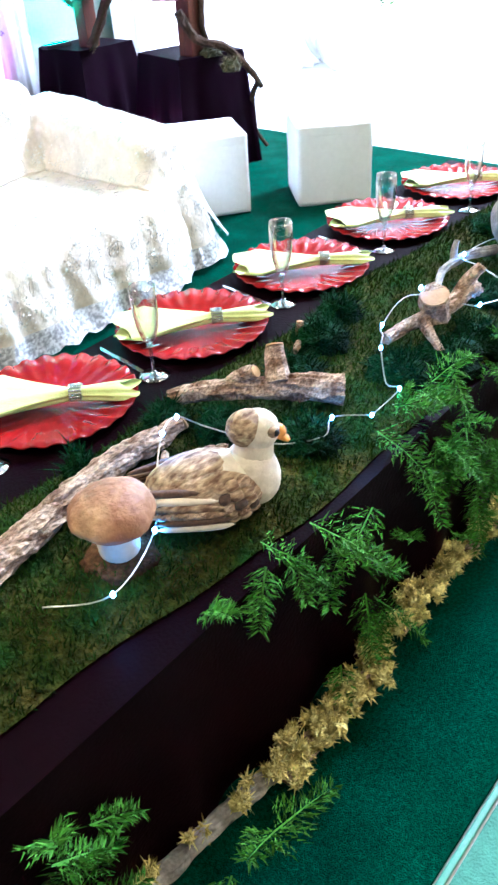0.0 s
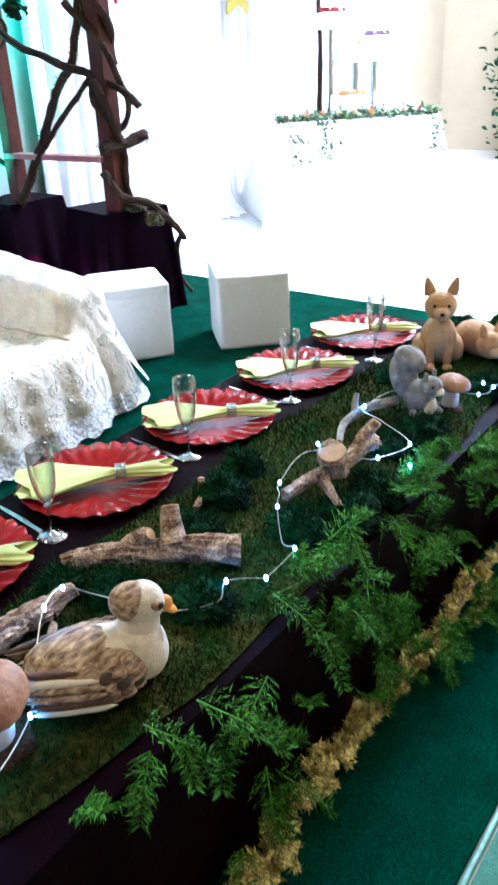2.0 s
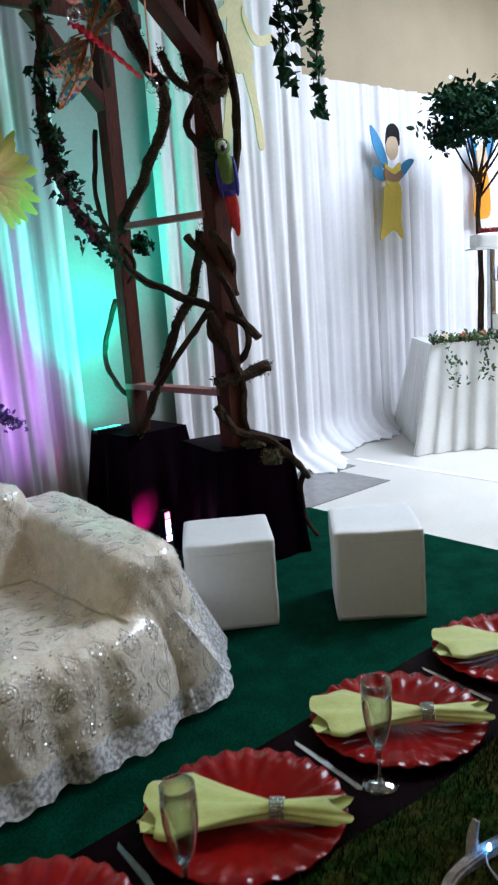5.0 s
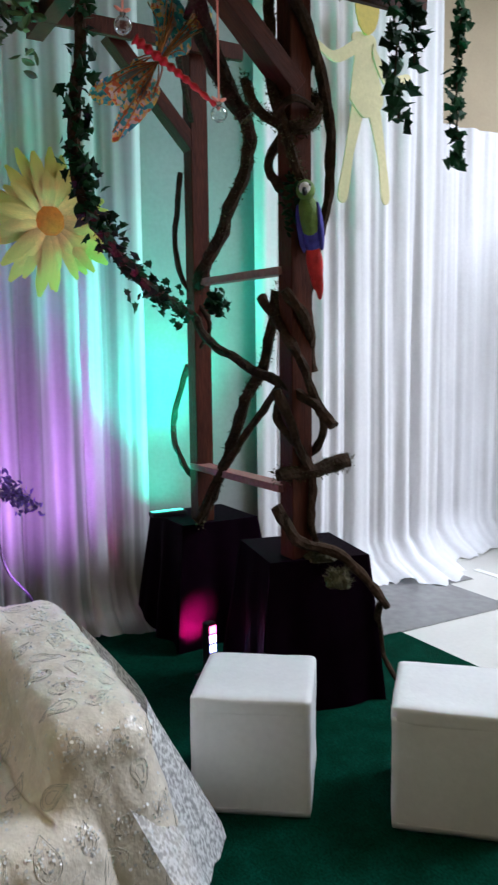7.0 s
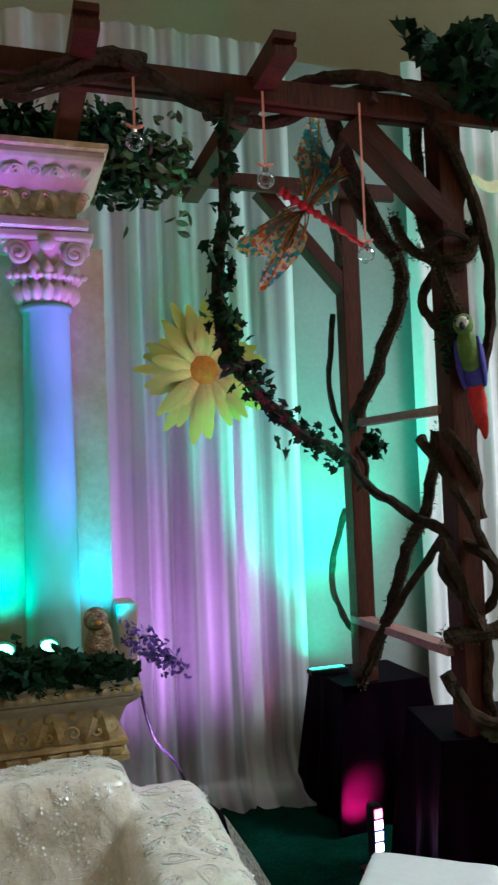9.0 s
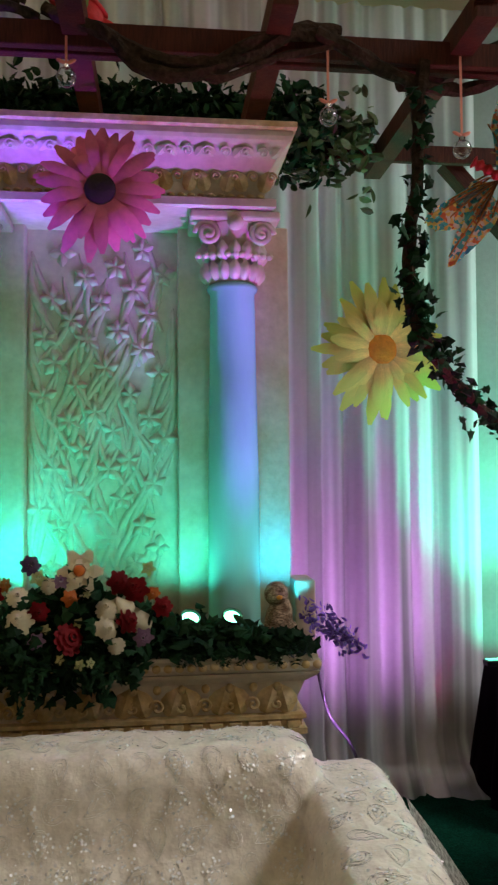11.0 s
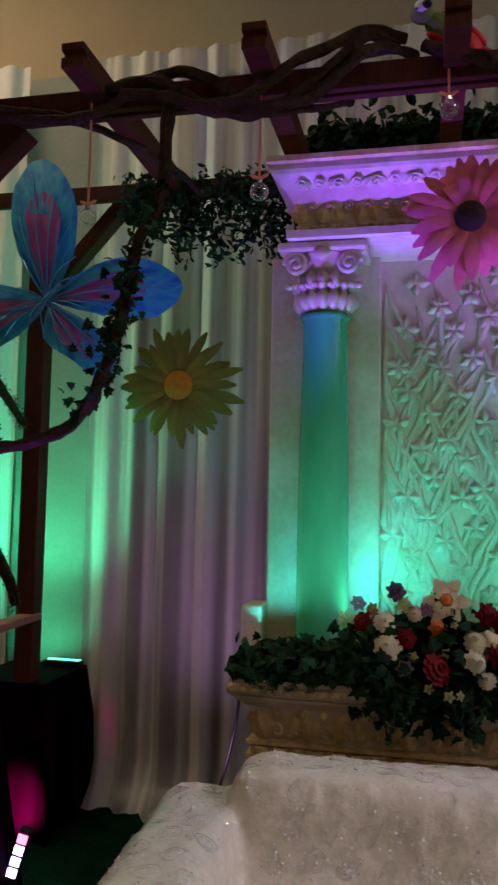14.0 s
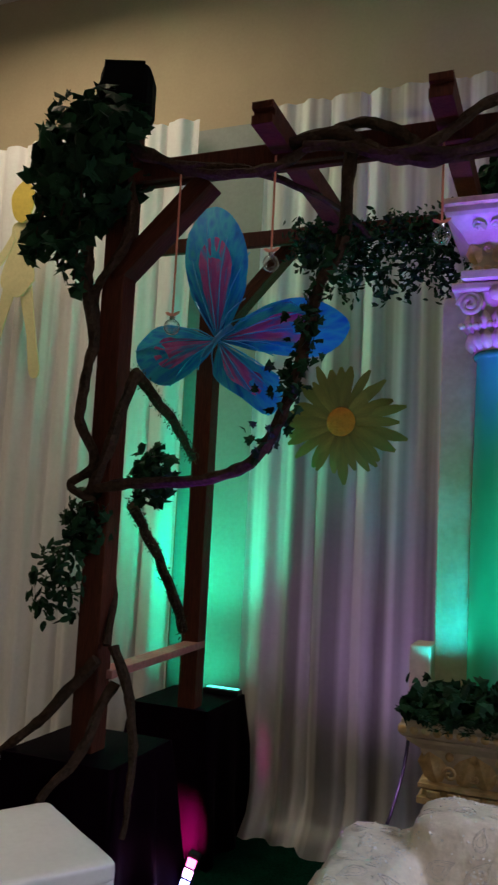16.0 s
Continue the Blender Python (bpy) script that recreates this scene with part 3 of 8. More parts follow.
def needles(verts, faces, base, way, length, rng, leaflets=26, width=0.9, droop=0.35):
    """A feathery sprig: a bent stem with side twigs of small flat leaflets."""
    way = Vector(way).normalized()
    side = way.cross(Vector((0, 0, 1)))
    side = side.normalized() if side.length > 0.1 else Vector((1, 0, 0))
    up = side.cross(way)
    for k in range(leaflets):
        f = (k + 0.5) / leaflets
        p = base + way * length * f + Vector((0, 0, -droop * length * f * f))
        for s in (-1, 1):
            tw = (side * s + way * 0.7 + up * rng.uniform(-0.5, 0.5)).normalized()
            ln = length * 0.3 * width * (1.05 - f) * rng.uniform(0.6, 1.2) + 0.008
            for j in range(5):
                g = (j + 0.6) / 5
                c = p + tw * ln * g
                d = (tw + up * rng.uniform(-0.8, 0.8) + way * rng.uniform(-0.6, 0.9)).normalized()
                w = d.cross(Vector((rng.gauss(0, 1), rng.gauss(0, 1), rng.gauss(0, 1)))).normalized() * 0.0017
                b = len(verts)
                e = c + d * rng.uniform(0.009, 0.019)
                verts.extend((c - w, c + w, e))
                faces.append((b, b + 1, b + 2))
    b = len(verts)
    tip = base + way * length + Vector((0, 0, -droop * length))
    mid = base + way * length * 0.5 + Vector((0, 0, -droop * length * 0.25))
    verts.extend((base - side * 0.002, base + side * 0.002, mid - side * 0.0015, mid + side * 0.0015, tip))
    faces.extend(((b, b + 1, b + 3, b + 2), (b + 2, b + 3, b + 4)))


# ---- the low banquet table ----
TZ = 0.425
X0, X1, Y0, Y1 = -1.56, 1.24, -2.27, -1.46
table = thing("banquet_table", "low folding banquet table hidden under a dark cloth", "table")
bm = bmesh.new()
box(bm, (X0 + 0.01, Y0 + 0.01, TZ - 0.035), (X1 - 0.01, Y1 - 0.01, TZ - 0.006), 0.004)
part("tabletop", bm, M["wood"], table)
for x in (X0 + 0.12, X1 - 0.12):
    for y in (Y0 + 0.1, Y1 - 0.1):
        bm = bmesh.new()
        lathe(bm, [(0.014, 0.012), (0.014, TZ - 0.036)], 10, Matrix.Translation((x, y, 0)))
        part("leg", bm, M["steel"], table)
cloth = thing("tablecloth", "dark maroon satin cloth falling to the carpet over the table", "tablecloth")
bm = bmesh.new()
sheet(bm, 60, 20, lambda u, v: Vector((X0 + (X1 - X0) * u, Y0 + (Y1 - Y0) * v, TZ + 0.0012 * noise.noise(Vector((u * 30, v * 9, 0))))))
part("cloth_top", bm, M["maroon_cloth"], cloth, smooth=True)


def skirt(along, n, out, seed):
    """One hanging side of the cloth; along(u): a point of the top edge, out: the way it faces."""
    bm = bmesh.new()

    def f(u, v):
        p = along(u)
        s = (p.x + p.y) * 1.0
        w = v ** 0.8 * (0.012 + 0.012 * math.sin(s * 26 + 3 * noise.noise(Vector((s * 3, seed, 0)))) + 0.016 * noise.noise(Vector((s * 6, v * 2, seed))))
        return Vector((p.x + out[0] * w, p.y + out[1] * w, TZ - (TZ - 0.013) * v))

    sheet(bm, n, 10, f)
    return part("skirt", bm, M["maroon_cloth"], cloth, smooth=True)


skirt(lambda u: Vector((X0 + (X1 - X0) * u, Y0, TZ)), 200, (0, -1), 1)
skirt(lambda u: Vector((X1 - (X1 - X0) * u, Y1, TZ)), 200, (0, 1), 2)
skirt(lambda u: Vector((X1, Y0 + (Y1 - Y0) * u, TZ)), 60, (1, 0), 3)
skirt(lambda u: Vector((X0, Y1 - (Y1 - Y0) * u, TZ)), 60, (-1, 0), 4)

# turf runner with an uneven edge
runner = thing("turf_runner", "mossy artificial turf runner along the front of the table", "turf")


def turf_front(x):
    return Y0 + 0.028 + 0.06 * max(0, min(1, (-0.72 - x) / 0.45)) + 0.022 * noise.noise(Vector((x * 4, 0, 3))) + (0.05 * max(0, math.sin(x * 2.2 - 0.9)) if x > -0.1 else 0)


def turf_back(x):
    return -1.80 + 0.035 * noise.noise(Vector((x * 3, 5, 0)))


def turf_z(x, y):
    v = (y - turf_front(x)) / (turf_back(x) - turf_front(x))
    return TZ + 0.004 + 0.03 * max(0, min(1, 6 * v, 6 * (1 - v))) * (0.7 + 0.6 * noise.noise(Vector((x * 6, y * 6, 0))))


bm = bmesh.new()
sheet(bm, 120, 24, lambda u, v: Vector((X0 + 0.01 + 2.78 * u, turf_front(X0 + 2.78 * u) * (1 - v) + turf_back(X0 + 2.78 * u) * v, turf_z(X0 + 2.78 * u, turf_front(X0 + 2.78 * u) * (1 - v) + turf_back(X0 + 2.78 * u) * v))))
part("turf_mat", bm, M["turf"], runner, smooth=True)
rng = random.Random(3)
verts, faces = [], []
for _ in range(29000):
    x = rng.uniform(X0 + 0.01, X1 - 0.01)
    y = rng.uniform(turf_front(x), turf_back(x))
    z = turf_z(x, y)
    h, a = rng.uniform(0.006, 0.02), rng.uniform(0, 6.28)
    w = 0.0018
    b = len(verts)
    verts.extend(((x - w * math.cos(a), y - w * math.sin(a), z - 0.002), (x + w * math.cos(a), y + w * math.sin(a), z - 0.002), (x + rng.gauss(0, 0.007), y + rng.gauss(0, 0.007), z + h)))
    faces.append((b, b + 1, b + 2))
raw_part("turf_layer", verts, faces, M["turf_blade"], runner, "fine olive turf blades", "stuff")


def moss_clump(x, y, r, h, mat, label, seed, group="moss clumps on the turf"):
    """A springy mound of moss with loose fibres."""
    z = turf_z(x, y) - 0.006 if -2.3 < y < -1.75 else (TZ if y > -2.28 else 0.012)
    t = thing("moss_clump", label, "moss", group, at=(x, y, z))
    bm = bmesh.new()
    bmesh.ops.create_icosphere(bm, subdivisions=3, radius=1)
    for w in bm.verts:
        n = 1 + 0.45 * noise.noise(w.co * 2.3 + Vector((seed, 0, 0))) + 0.2 * noise.noise(w.co * 6 + Vector((0, seed, 0)))
        w.co = Vector((w.co.x * r * n, w.co.y * r * n, max(w.co.z, -0.15) * h * n))
    part("mound", bm, mat, t)
    rg = random.Random(seed)
    vs, fs = [], []
    for _ in range(int(500 * min(1.5, r / 0.06))):
        a, e = rg.uniform(0, 6.28), rg.uniform(0, 1) ** 0.7
        d = Vector((math.cos(a) * math.sqrt(1 - e * e), math.sin(a) * math.sqrt(1 - e * e), e))
        n = 1 + 0.45 * noise.noise(d * 2.3 + Vector((seed, 0, 0)))
        p = Vector((d.x * r * n, d.y * r * n, d.z * h * n)) * 0.95
        q = p + (d + Vector((rg.gauss(0, 0.7), rg.gauss(0, 0.7), rg.gauss(0, 0.5)))) * 0.016
        w = Vector((rg.gauss(0, 1), rg.gauss(0, 1), 0)).normalized() * 0.0022
        b = len(vs)
        vs.extend((p - w, p + w, q))
        fs.append((b, b + 1, b + 2))
    raw_part("fibre_layer", vs, fs, mat, t, kind="stuff")
    return t


for k, (x, y, r, h) in enumerate(((-0.645, -1.872, 0.045, 0.05), (-0.855, -1.872, 0.032, 0.06), (-0.60, -1.99, 0.055, 0.045), (-0.53, -2.13, 0.06, 0.04), (-0.36, -1.97, 0.06, 0.045),
                                  (-0.22, -1.93, 0.06, 0.05), (-0.1, -1.9, 0.05, 0.05), (-0.22, -2.14, 0.07, 0.05), (-0.12, -2.19, 0.07, 0.045), (0.0, -2.2, 0.06, 0.04),
                                  (0.33, -2.16, 0.07, 0.04), (0.62, -1.93, 0.06, 0.04), (0.95, -2.13, 0.06, 0.07), (0.7, -2.17, 0.06, 0.04), (0.2, -2.12, 0.08, 0.03), (1.08, -1.95, 0.07, 0.06))):
    moss_clump(x, y, r, h, M["dark_moss"], "dark green springy moss clump on the turf", k + 11)


# ---- logs on the table ----
def rugged(bm, depth, seed):
    """Bark: long fissures and flakes worked into a tube."""
    bm.normal_update()
    for w in bm.verts:
        p = w.co + Vector((seed, 0, 0))
        fissure = abs(noise.noise(Vector((p.x * 30, p.y * 52, p.z * 52))))
        flake = noise.noise(p * 95)
        w.co = w.co + w.normal * depth * (0.9 * min(fissure * 2.2, 0.8) - 0.45 + 0.28 * flake + 0.5 * noise.noise(p * 14))
    return bm


def bark_log(name, pts, r0, r1, mat, label, seed, twigs=(), cut=True, n=30):
    t = thing(name, label, "log", "logs on the table" if pts[0][2] > 0.3 else "mossy logs on the carpet")
    bm = bmesh.new()
    path = smooth_path(pts, 18)
    rugged(tube(bm, path, lambda f: r0 + (r1 - r0) * f, n, 0.25, seed, (0.62, 0.7)), r0 * 0.13, seed)
    part("trunk", bm, mat, t)
    for k, (a, b, ra, rb) in enumerate(twigs):
        bm = bmesh.new()
        a, b = Vector(a), Vector(b)
        tube(bm, smooth_path([a, (a + b) / 2 + Vector((0.004, 0.004, 0.003)), b], 4), lambda f: ra + (rb - ra) * f, 10, 0.35, seed + k)
        part("stub", bm, mat, t)
        if cut:
            bm = bmesh.new()
            d = (b - a).normalized()
            lathe(bm, [(rb * 0.98, 0), (rb * 0.95, 0.003), (0.0, 0.0035)], 12, Matrix.Translation(b + d * 0.0005) @ d.to_track_quat("Z", "Y").to_matrix().to_4x4())
            part("cut_face", bm, M["wood_cut"], t, "pale sawn cut face")
    return t


bark_log("bark_log", [(-1.26, -1.995, 0.462), (-1.12, -1.965, 0.472), (-0.97, -1.94, 0.480), (-0.83, -1.925, 0.482), (-0.715, -1.925, 0.478)], 0.044, 0.032, M["bark"], "split brown bark log lying on the turf", 4,
         [((-0.715, -1.928, 0.474), (-0.662, -1.936, 0.486), 0.019, 0.015), ((-0.73, -1.955, 0.462), (-0.815, -2.035, 0.468), 0.008, 0.004)])
bark_log("bark_log", [(-0.605, -1.842, 0.474), (-0.56, -1.895, 0.488), (-0.505, -1.972, 0.494), (-0.452, -2.045, 0.496), (-0.398, -2.115, 0.488)], 0.026, 0.042, M["bark"], "knotty brown log with a sawn stub on the turf", 9,
         [((-0.478, -2.02, 0.51), (-0.447, -1.988, 0.566), 0.024, 0.018), ((-0.52, -1.94, 0.50), (-0.505, -1.985, 0.535), 0.02, 0.012)])
bark_log("driftwood_stump", [(-0.2, -2.085, 0.5), (-0.12, -2.1, 0.508), (-0.03, -2.135, 0.52), (0.05, -2.14, 0.53), (0.12, -2.12, 0.5)], 0.02, 0.03, M["bark"], "gnarled root stump with a sawn top on the turf", 14,
         [((-0.05, -2.12, 0.5), (-0.075, -2.125, 0.56), 0.034, 0.032), ((-0.1, -2.11, 0.51), (-0.165, -2.225, 0.455), 0.014, 0.006), ((0.02, -2.13, 0.52), (0.06, -2.16, 0.585), 0.02, 0.012)])
bark_log("driftwood", [(0.12, -2.03, 0.475), (0.2, -2.0, 0.49), (0.3, -2.01, 0.495), (0.4, -2.04, 0.485)], 0.012, 0.02, M["grey_bark"], "grey driftwood twig resting on the turf", 17,
         [((0.25, -2.0, 0.49), (0.28, -1.99, 0.54), 0.01, 0.006)], cut=False)
bark_log("driftwood", [(0.82, -2.2, 0.48), (0.9, -2.17, 0.5), (1.0, -2.15, 0.51), (1.06, -2.13, 0.53)], 0.016, 0.02, M["grey_bark"], "grey driftwood branch by the planted end", 19, cut=False)
bark_log("bark_log", [(-0.3, -1.92, 0.465), (-0.24, -1.9, 0.472), (-0.2, -1.89, 0.47)], 0.012, 0.012, M["bark"], "short bark chip tucked into the moss", 23, [((-0.25, -1.9, 0.47), (-0.245, -1.895, 0.505), 0.01, 0.008)])


# ---- figures on the table: each one plain shape ----
def figure(name, build, mats, label, category, m):
    bm = bmesh.new()
    build(bm)
    bmesh.ops.transform(bm, matrix=m, verts=bm.verts[:])
    me = mesh_of(bm, mats[0])
    for ma in mats[1:]:
        me.materials.append(ma)
    return tagged(new(name, me), label, category)


def duck(bm):
    ell(bm, (-0.005, 0, 0.058), (0.108, 0.062, 0.058), mi=1, u=26, v=16)
    ell(bm, (0.07, 0, 0.066), (0.046, 0.050, 0.058), (0, -14, 0), 1, 20, 14)
    ell(bm, (-0.115, 0, 0.062), (0.05, 0.036, 0.016), (0, 14, 0), 1)
    ell(bm, (-0.02, 0, 0.082), (0.088, 0.05, 0.04), (0, 6, 0), 0, 20, 12)
    for s in (-1, 1):
        ell(bm, (-0.012, s * 0.034, 0.066), (0.086, 0.034, 0.046), (s * 10, 6, s * 3), 0, 20, 12)
        # scalloped shoulder
        for row in range(5):
            for k in range(4):
                x, up = 0.052 - 0.019 * k - 0.004 * row, 0.034 + 0.015 * row
                y = s * (0.0685 - 0.00035 * (up * 1000 - 58) ** 2 * 0.03 - 0.004 * k * (k > 2) - 0.012 * max(0, x - 0.03) / 0.02)
                ell(bm, (x, y, up), (0.013, 0.005, 0.010), (s * (row - 1.5) * 16, 0, s * -8), (4, 0, 0, 5)[(k + 3 * row) % 4], 10, 6)
        # long flight feathers, pale between brown
        for row in range(6):
            up = 0.042 + 0.0105 * row
            y = s * (0.078 - 0.0012 * row - 0.0010 * row * row)
            ell(bm, (-0.050 - 0.004 * row, y * 0.90, up + 0.004), (0.062, 0.0065, 0.0068), (s * (4 + 8 * row), 7, s * (9 + row)), (1, 5, 4, 0, 1, 5)[row], 12, 6)
        ell(bm, (-0.045, s * 0.066, 0.04), (0.05, 0.006, 0.006), (0, 10, s * 9), 6, 12, 6)
        for k in range(4):
            ell(bm, (-0.125 - 0.006 * k, s * (0.030 - 0.007 * k), 0.068 + 0.004 * k), (0.036, 0.007, 0.005), (0, 14, s * 9), (0, 1, 5, 1)[k], 10, 6)
    ell(bm, (0.074, 0, 0.108), (0.034, 0.032, 0.042), (0, 8, 0), 1, 18, 12)
    ell(bm, (0.082, 0, 0.146), (0.037, 0.033, 0.035), mi=1, u=20, v=14)
    ell(bm, (0.068, 0, 0.153), (0.037, 0.0295, 0.032), (0, 20, 0), 0, 18, 12)
    ell(bm, (0.118, 0, 0.133), (0.015, 0.012, 0.013), (0, 40, 0), 2, 12, 8)
    ell(bm, (0.126, 0, 0.120), (0.014, 0.013, 0.006), (0, 34, 0), 2, 12, 8)
    for s in (-1, 1):
        ell(bm, (0.098, s * 0.025, 0.152), (0.014, 0.009, 0.010), (0, 20, 0), 0, 10, 8)
        ell(bm, (0.103, s * 0.0305, 0.152), (0.006, 0.0045, 0.006), mi=3, u=8, v=6)


figure("duck_figure", duck, (M["duck_brown"], M["cream"], M["orange"], M["black"], M["bark"], M["duck_dark"], M["white"]), "painted brown and cream duck figure sitting on the turf", "figurine",
       pose(-0.785, -2.125, turf_z(-0.785, -2.125) - 0.003, 0, 0, -29))


def seated_fox(bm):
    ell(bm, (0, 0, 0.075), (0.058, 0.062, 0.085), (10, 0, 0), 0, 18, 12)
    ell(bm, (0, -0.03, 0.1), (0.045, 0.042, 0.07), (-8, 0, 0), 1, 16, 12)
    for s in (-1, 1):
        ell(bm, (s * 0.05, 0.01, 0.045), (0.032, 0.055, 0.048), mi=0)
        ell(bm, (s * 0.026, -0.055, 0.055), (0.014, 0.016, 0.06), mi=0)
        ell(bm, (s * 0.026, -0.07, 0.01), (0.016, 0.024, 0.012), mi=0)
        lathe(bm, [(0.019, 0), (0.017, 0.02), (0.011, 0.042), (0.003, 0.058)], 10, pose(s * 0.032, 0.005, 0.222, 8, s * 14, 0) @ Matrix.Diagonal((1, 0.5, 1, 1)))
    ell(bm, (0, -0.012, 0.19), (0.05, 0.046, 0.046), mi=0, u=18, v=12)
    ell(bm, (0, -0.055, 0.178), (0.025, 0.03, 0.02), mi=1)
    ell(bm, (0, -0.084, 0.183), (0.008, 0.007, 0.006), mi=2, u=8, v=6)
    for s in (-1, 1):
        ell(bm, (s * 0.021, -0.05, 0.2), (0.006, 0.005, 0.006), mi=2, u=8, v=6)


figure("fox_cub_figure", seated_fox, (M["tan"], M["fox_light"], M["black"]), "tan sitting fox cub figure at the far end of the turf", "figurine",
       pose(0.83, -1.97, turf_z(0.83, -1.97) - 0.004, 0, 0, -62) @ Matrix.Diagonal((0.98, 0.98, 0.98, 1)))


def lying_fox(bm):
    ell(bm, (0, 0, 0.05), (0.09, 0.055, 0.05), mi=0, u=18, v=12)
    ell(bm, (0.08, -0.02, 0.055), (0.042, 0.04, 0.038), mi=0)
    ell(bm, (0.115, -0.03, 0.045), (0.022, 0.018, 0.015), mi=1)
    ell(bm, (-0.07, -0.05, 0.028), (0.07, 0.024, 0.022), (0, 0, 30), 1)
    for s in (-1, 1):
        lathe(bm, [(0.014, 0), (0.009, 0.022), (0.002, 0.036)], 8, pose(0.075, -0.02 + s * 0.024, 0.085, s * -12, 0, 0))


figure("fox_cub_figure", lying_fox, (M["tan"], M["fox_light"], M["black"]), "tan curled-up fox cub figure on the turf", "figurine", pose(0.93, -2.06, turf_z(0.93, -2.06), 0, 0, -120) @ Matrix.Diagonal((1.05, 1.05, 1.1, 1)))


def squirrel(bm):
    ell(bm, (0, 0, 0.045), (0.04, 0.032, 0.045), (0, -12, 0), 0)
    ell(bm, (-0.045, 0, 0.085), (0.034, 0.03, 0.06), (0, -18, 0), 0, 18, 12)
    ell(bm, (-0.03, 0, 0.135), (0.042, 0.03, 0.03), (0, 20, 0), 0)
    ell(bm, (0.03, 0, 0.082), (0.028, 0.024, 0.025), mi=0)
    ell(bm, (0.05, 0, 0.074), (0.014, 0.012, 0.011), mi=1)
    ell(bm, (0.028, 0, 0.03), (0.016, 0.02, 0.03), mi=1)
    for s in (-1, 1):
        ell(bm, (0.025, s * 0.016, 0.108), (0.006, 0.005, 0.013), mi=0, u=8, v=6)
        ell(bm, (0.02, s * 0.026, 0.012), (0.028, 0.013, 0.012), mi=0)
        ell(bm, (0.046, s * 0.017, 0.088), (0.004, 0.003, 0.004), mi=2, u=8, v=6)


figure("squirrel_figure", squirrel, (M["grey_fur"], M["cream"], M["black"]), "grey furry squirrel figure perched on the turf", "figurine", pose(0.42, -2.1, turf_z(0.42, -2.1), 0, 0, -100) @ Matrix.Diagonal((1.15, 1.15, 1.1, 1)))


def mushroom(x, y, h, r, label, rz=0):
    t = thing("toy_mushroom", label, "mushroom", "mushrooms on the turf", at=(x, y, turf_z(x, y) - 0.004))
    t.rotation_euler = (radians(4), radians(-3), radians(rz))
    bm = bmesh.new()
    lathe(bm, [(r * 0.85, 0), (r * 0.92, 0.005), (r * 0.8, 0.011), (r * 0.3, 0.016)], 20, wave=lambda a, k: 1 + 0.1 * math.sin(5 * a + k))
    part("base", bm, M["mush_base"], t, "brown fibre base", True)
    bm = bmesh.new()
    lathe(bm, [(r * 0.40, 0.012), (r * 0.50, h * 0.14), (r * 0.52, h * 0.26), (r * 0.46, h * 0.42), (r * 0.40, h * 0.64)], 20)
    part("stem", bm, M["mush_stem"], t, "cream stem", True)
    bm = bmesh.new()
    prof = [(r * 0.3, h * 0.68), (r * 0.75, h * 0.635), (r * 0.97, h * 0.63), (r * 1.03, h * 0.66), (r * 1.01, h * 0.71), (r * 0.88, h * 0.80), (r * 0.62, h * 0.88), (r * 0.28, h * 0.93), (0.001, h * 0.94)]
    lathe(bm, prof, 26, wave=lambda a, k: 1 + 0.035 * math.sin(3 * a + 1) + 0.02 * math.sin(7 * a))
    part("cap", bm, M["mush_cap"], t, "glossy chestnut cap", True)
    return t


mushroom(-0.955, -2.085, 0.145, 0.064, "brown-capped mushroom with a cream stem on the turf")
mushroom(0.505, -2.15, 0.11, 0.045, "slim brown-capped mushroom beside the squirrel", 40)

# planted end of the table: pot of greenery with pinkish fruit
pot = thing("table_plant", "leafy moss planting with pinkish fruit at the table end", "plant", at=(1.12, -2.1, turf_z(1.12, -2.1) - 0.005))
bm = bmesh.new()
bmesh.ops.create_icosphere(bm, subdivisions=3, radius=1)
for w in bm.verts:
    n = 1 + 0.4 * noise.noise(w.co * 2.5)
    w.co = Vector((w.co.x * 0.085 * n, w.co.y * 0.07 * n, max(w.co.z, -0.1) * 0.1 * n))
part("mound", bm, M["dark_moss"], pot)
rng = random.Random(8)
verts, faces = [], []
for _ in range(260):
    d = Vector((rng.gauss(0, 1), rng.gauss(0, 1), abs(rng.gauss(0, 1)))).normalized()
    leaf(verts, faces, Vector((d.x * 0.09, d.y * 0.08, d.z * 0.11)), 0.022, rng, OVAL, d)
raw_part("leaves", verts, faces, M["fern"], pot, kind="stuff")
for x, y, z, r in ((-0.01, 0.02, 0.115, 0.03), (0.035, -0.01, 0.105, 0.026), (-0.045, -0.03, 0.09, 0.022)):
    bm = bmesh.new()
    ell(bm, (x, y, z), (r, r, r * 0.9))
    part("fruit", bm, M["fruit"], pot, "pinkish round fruit")


# ---- fairy lights ----
def light_string(pts, bulbs, label):
    t = thing("fairy_light_string", label, "string lights")
    bm = bmesh.new()
    tube(bm, smooth_path(pts, 6), 0.0013, 5)
    part("wire", bm, M["wire"], t)
    for p in bulbs:
        bm = bmesh.new()
        ell(bm, p, (0.0036, 0.0036, 0.0056), u=8, v=6)
        part("bulb", bm, M["led"], t)
    return t


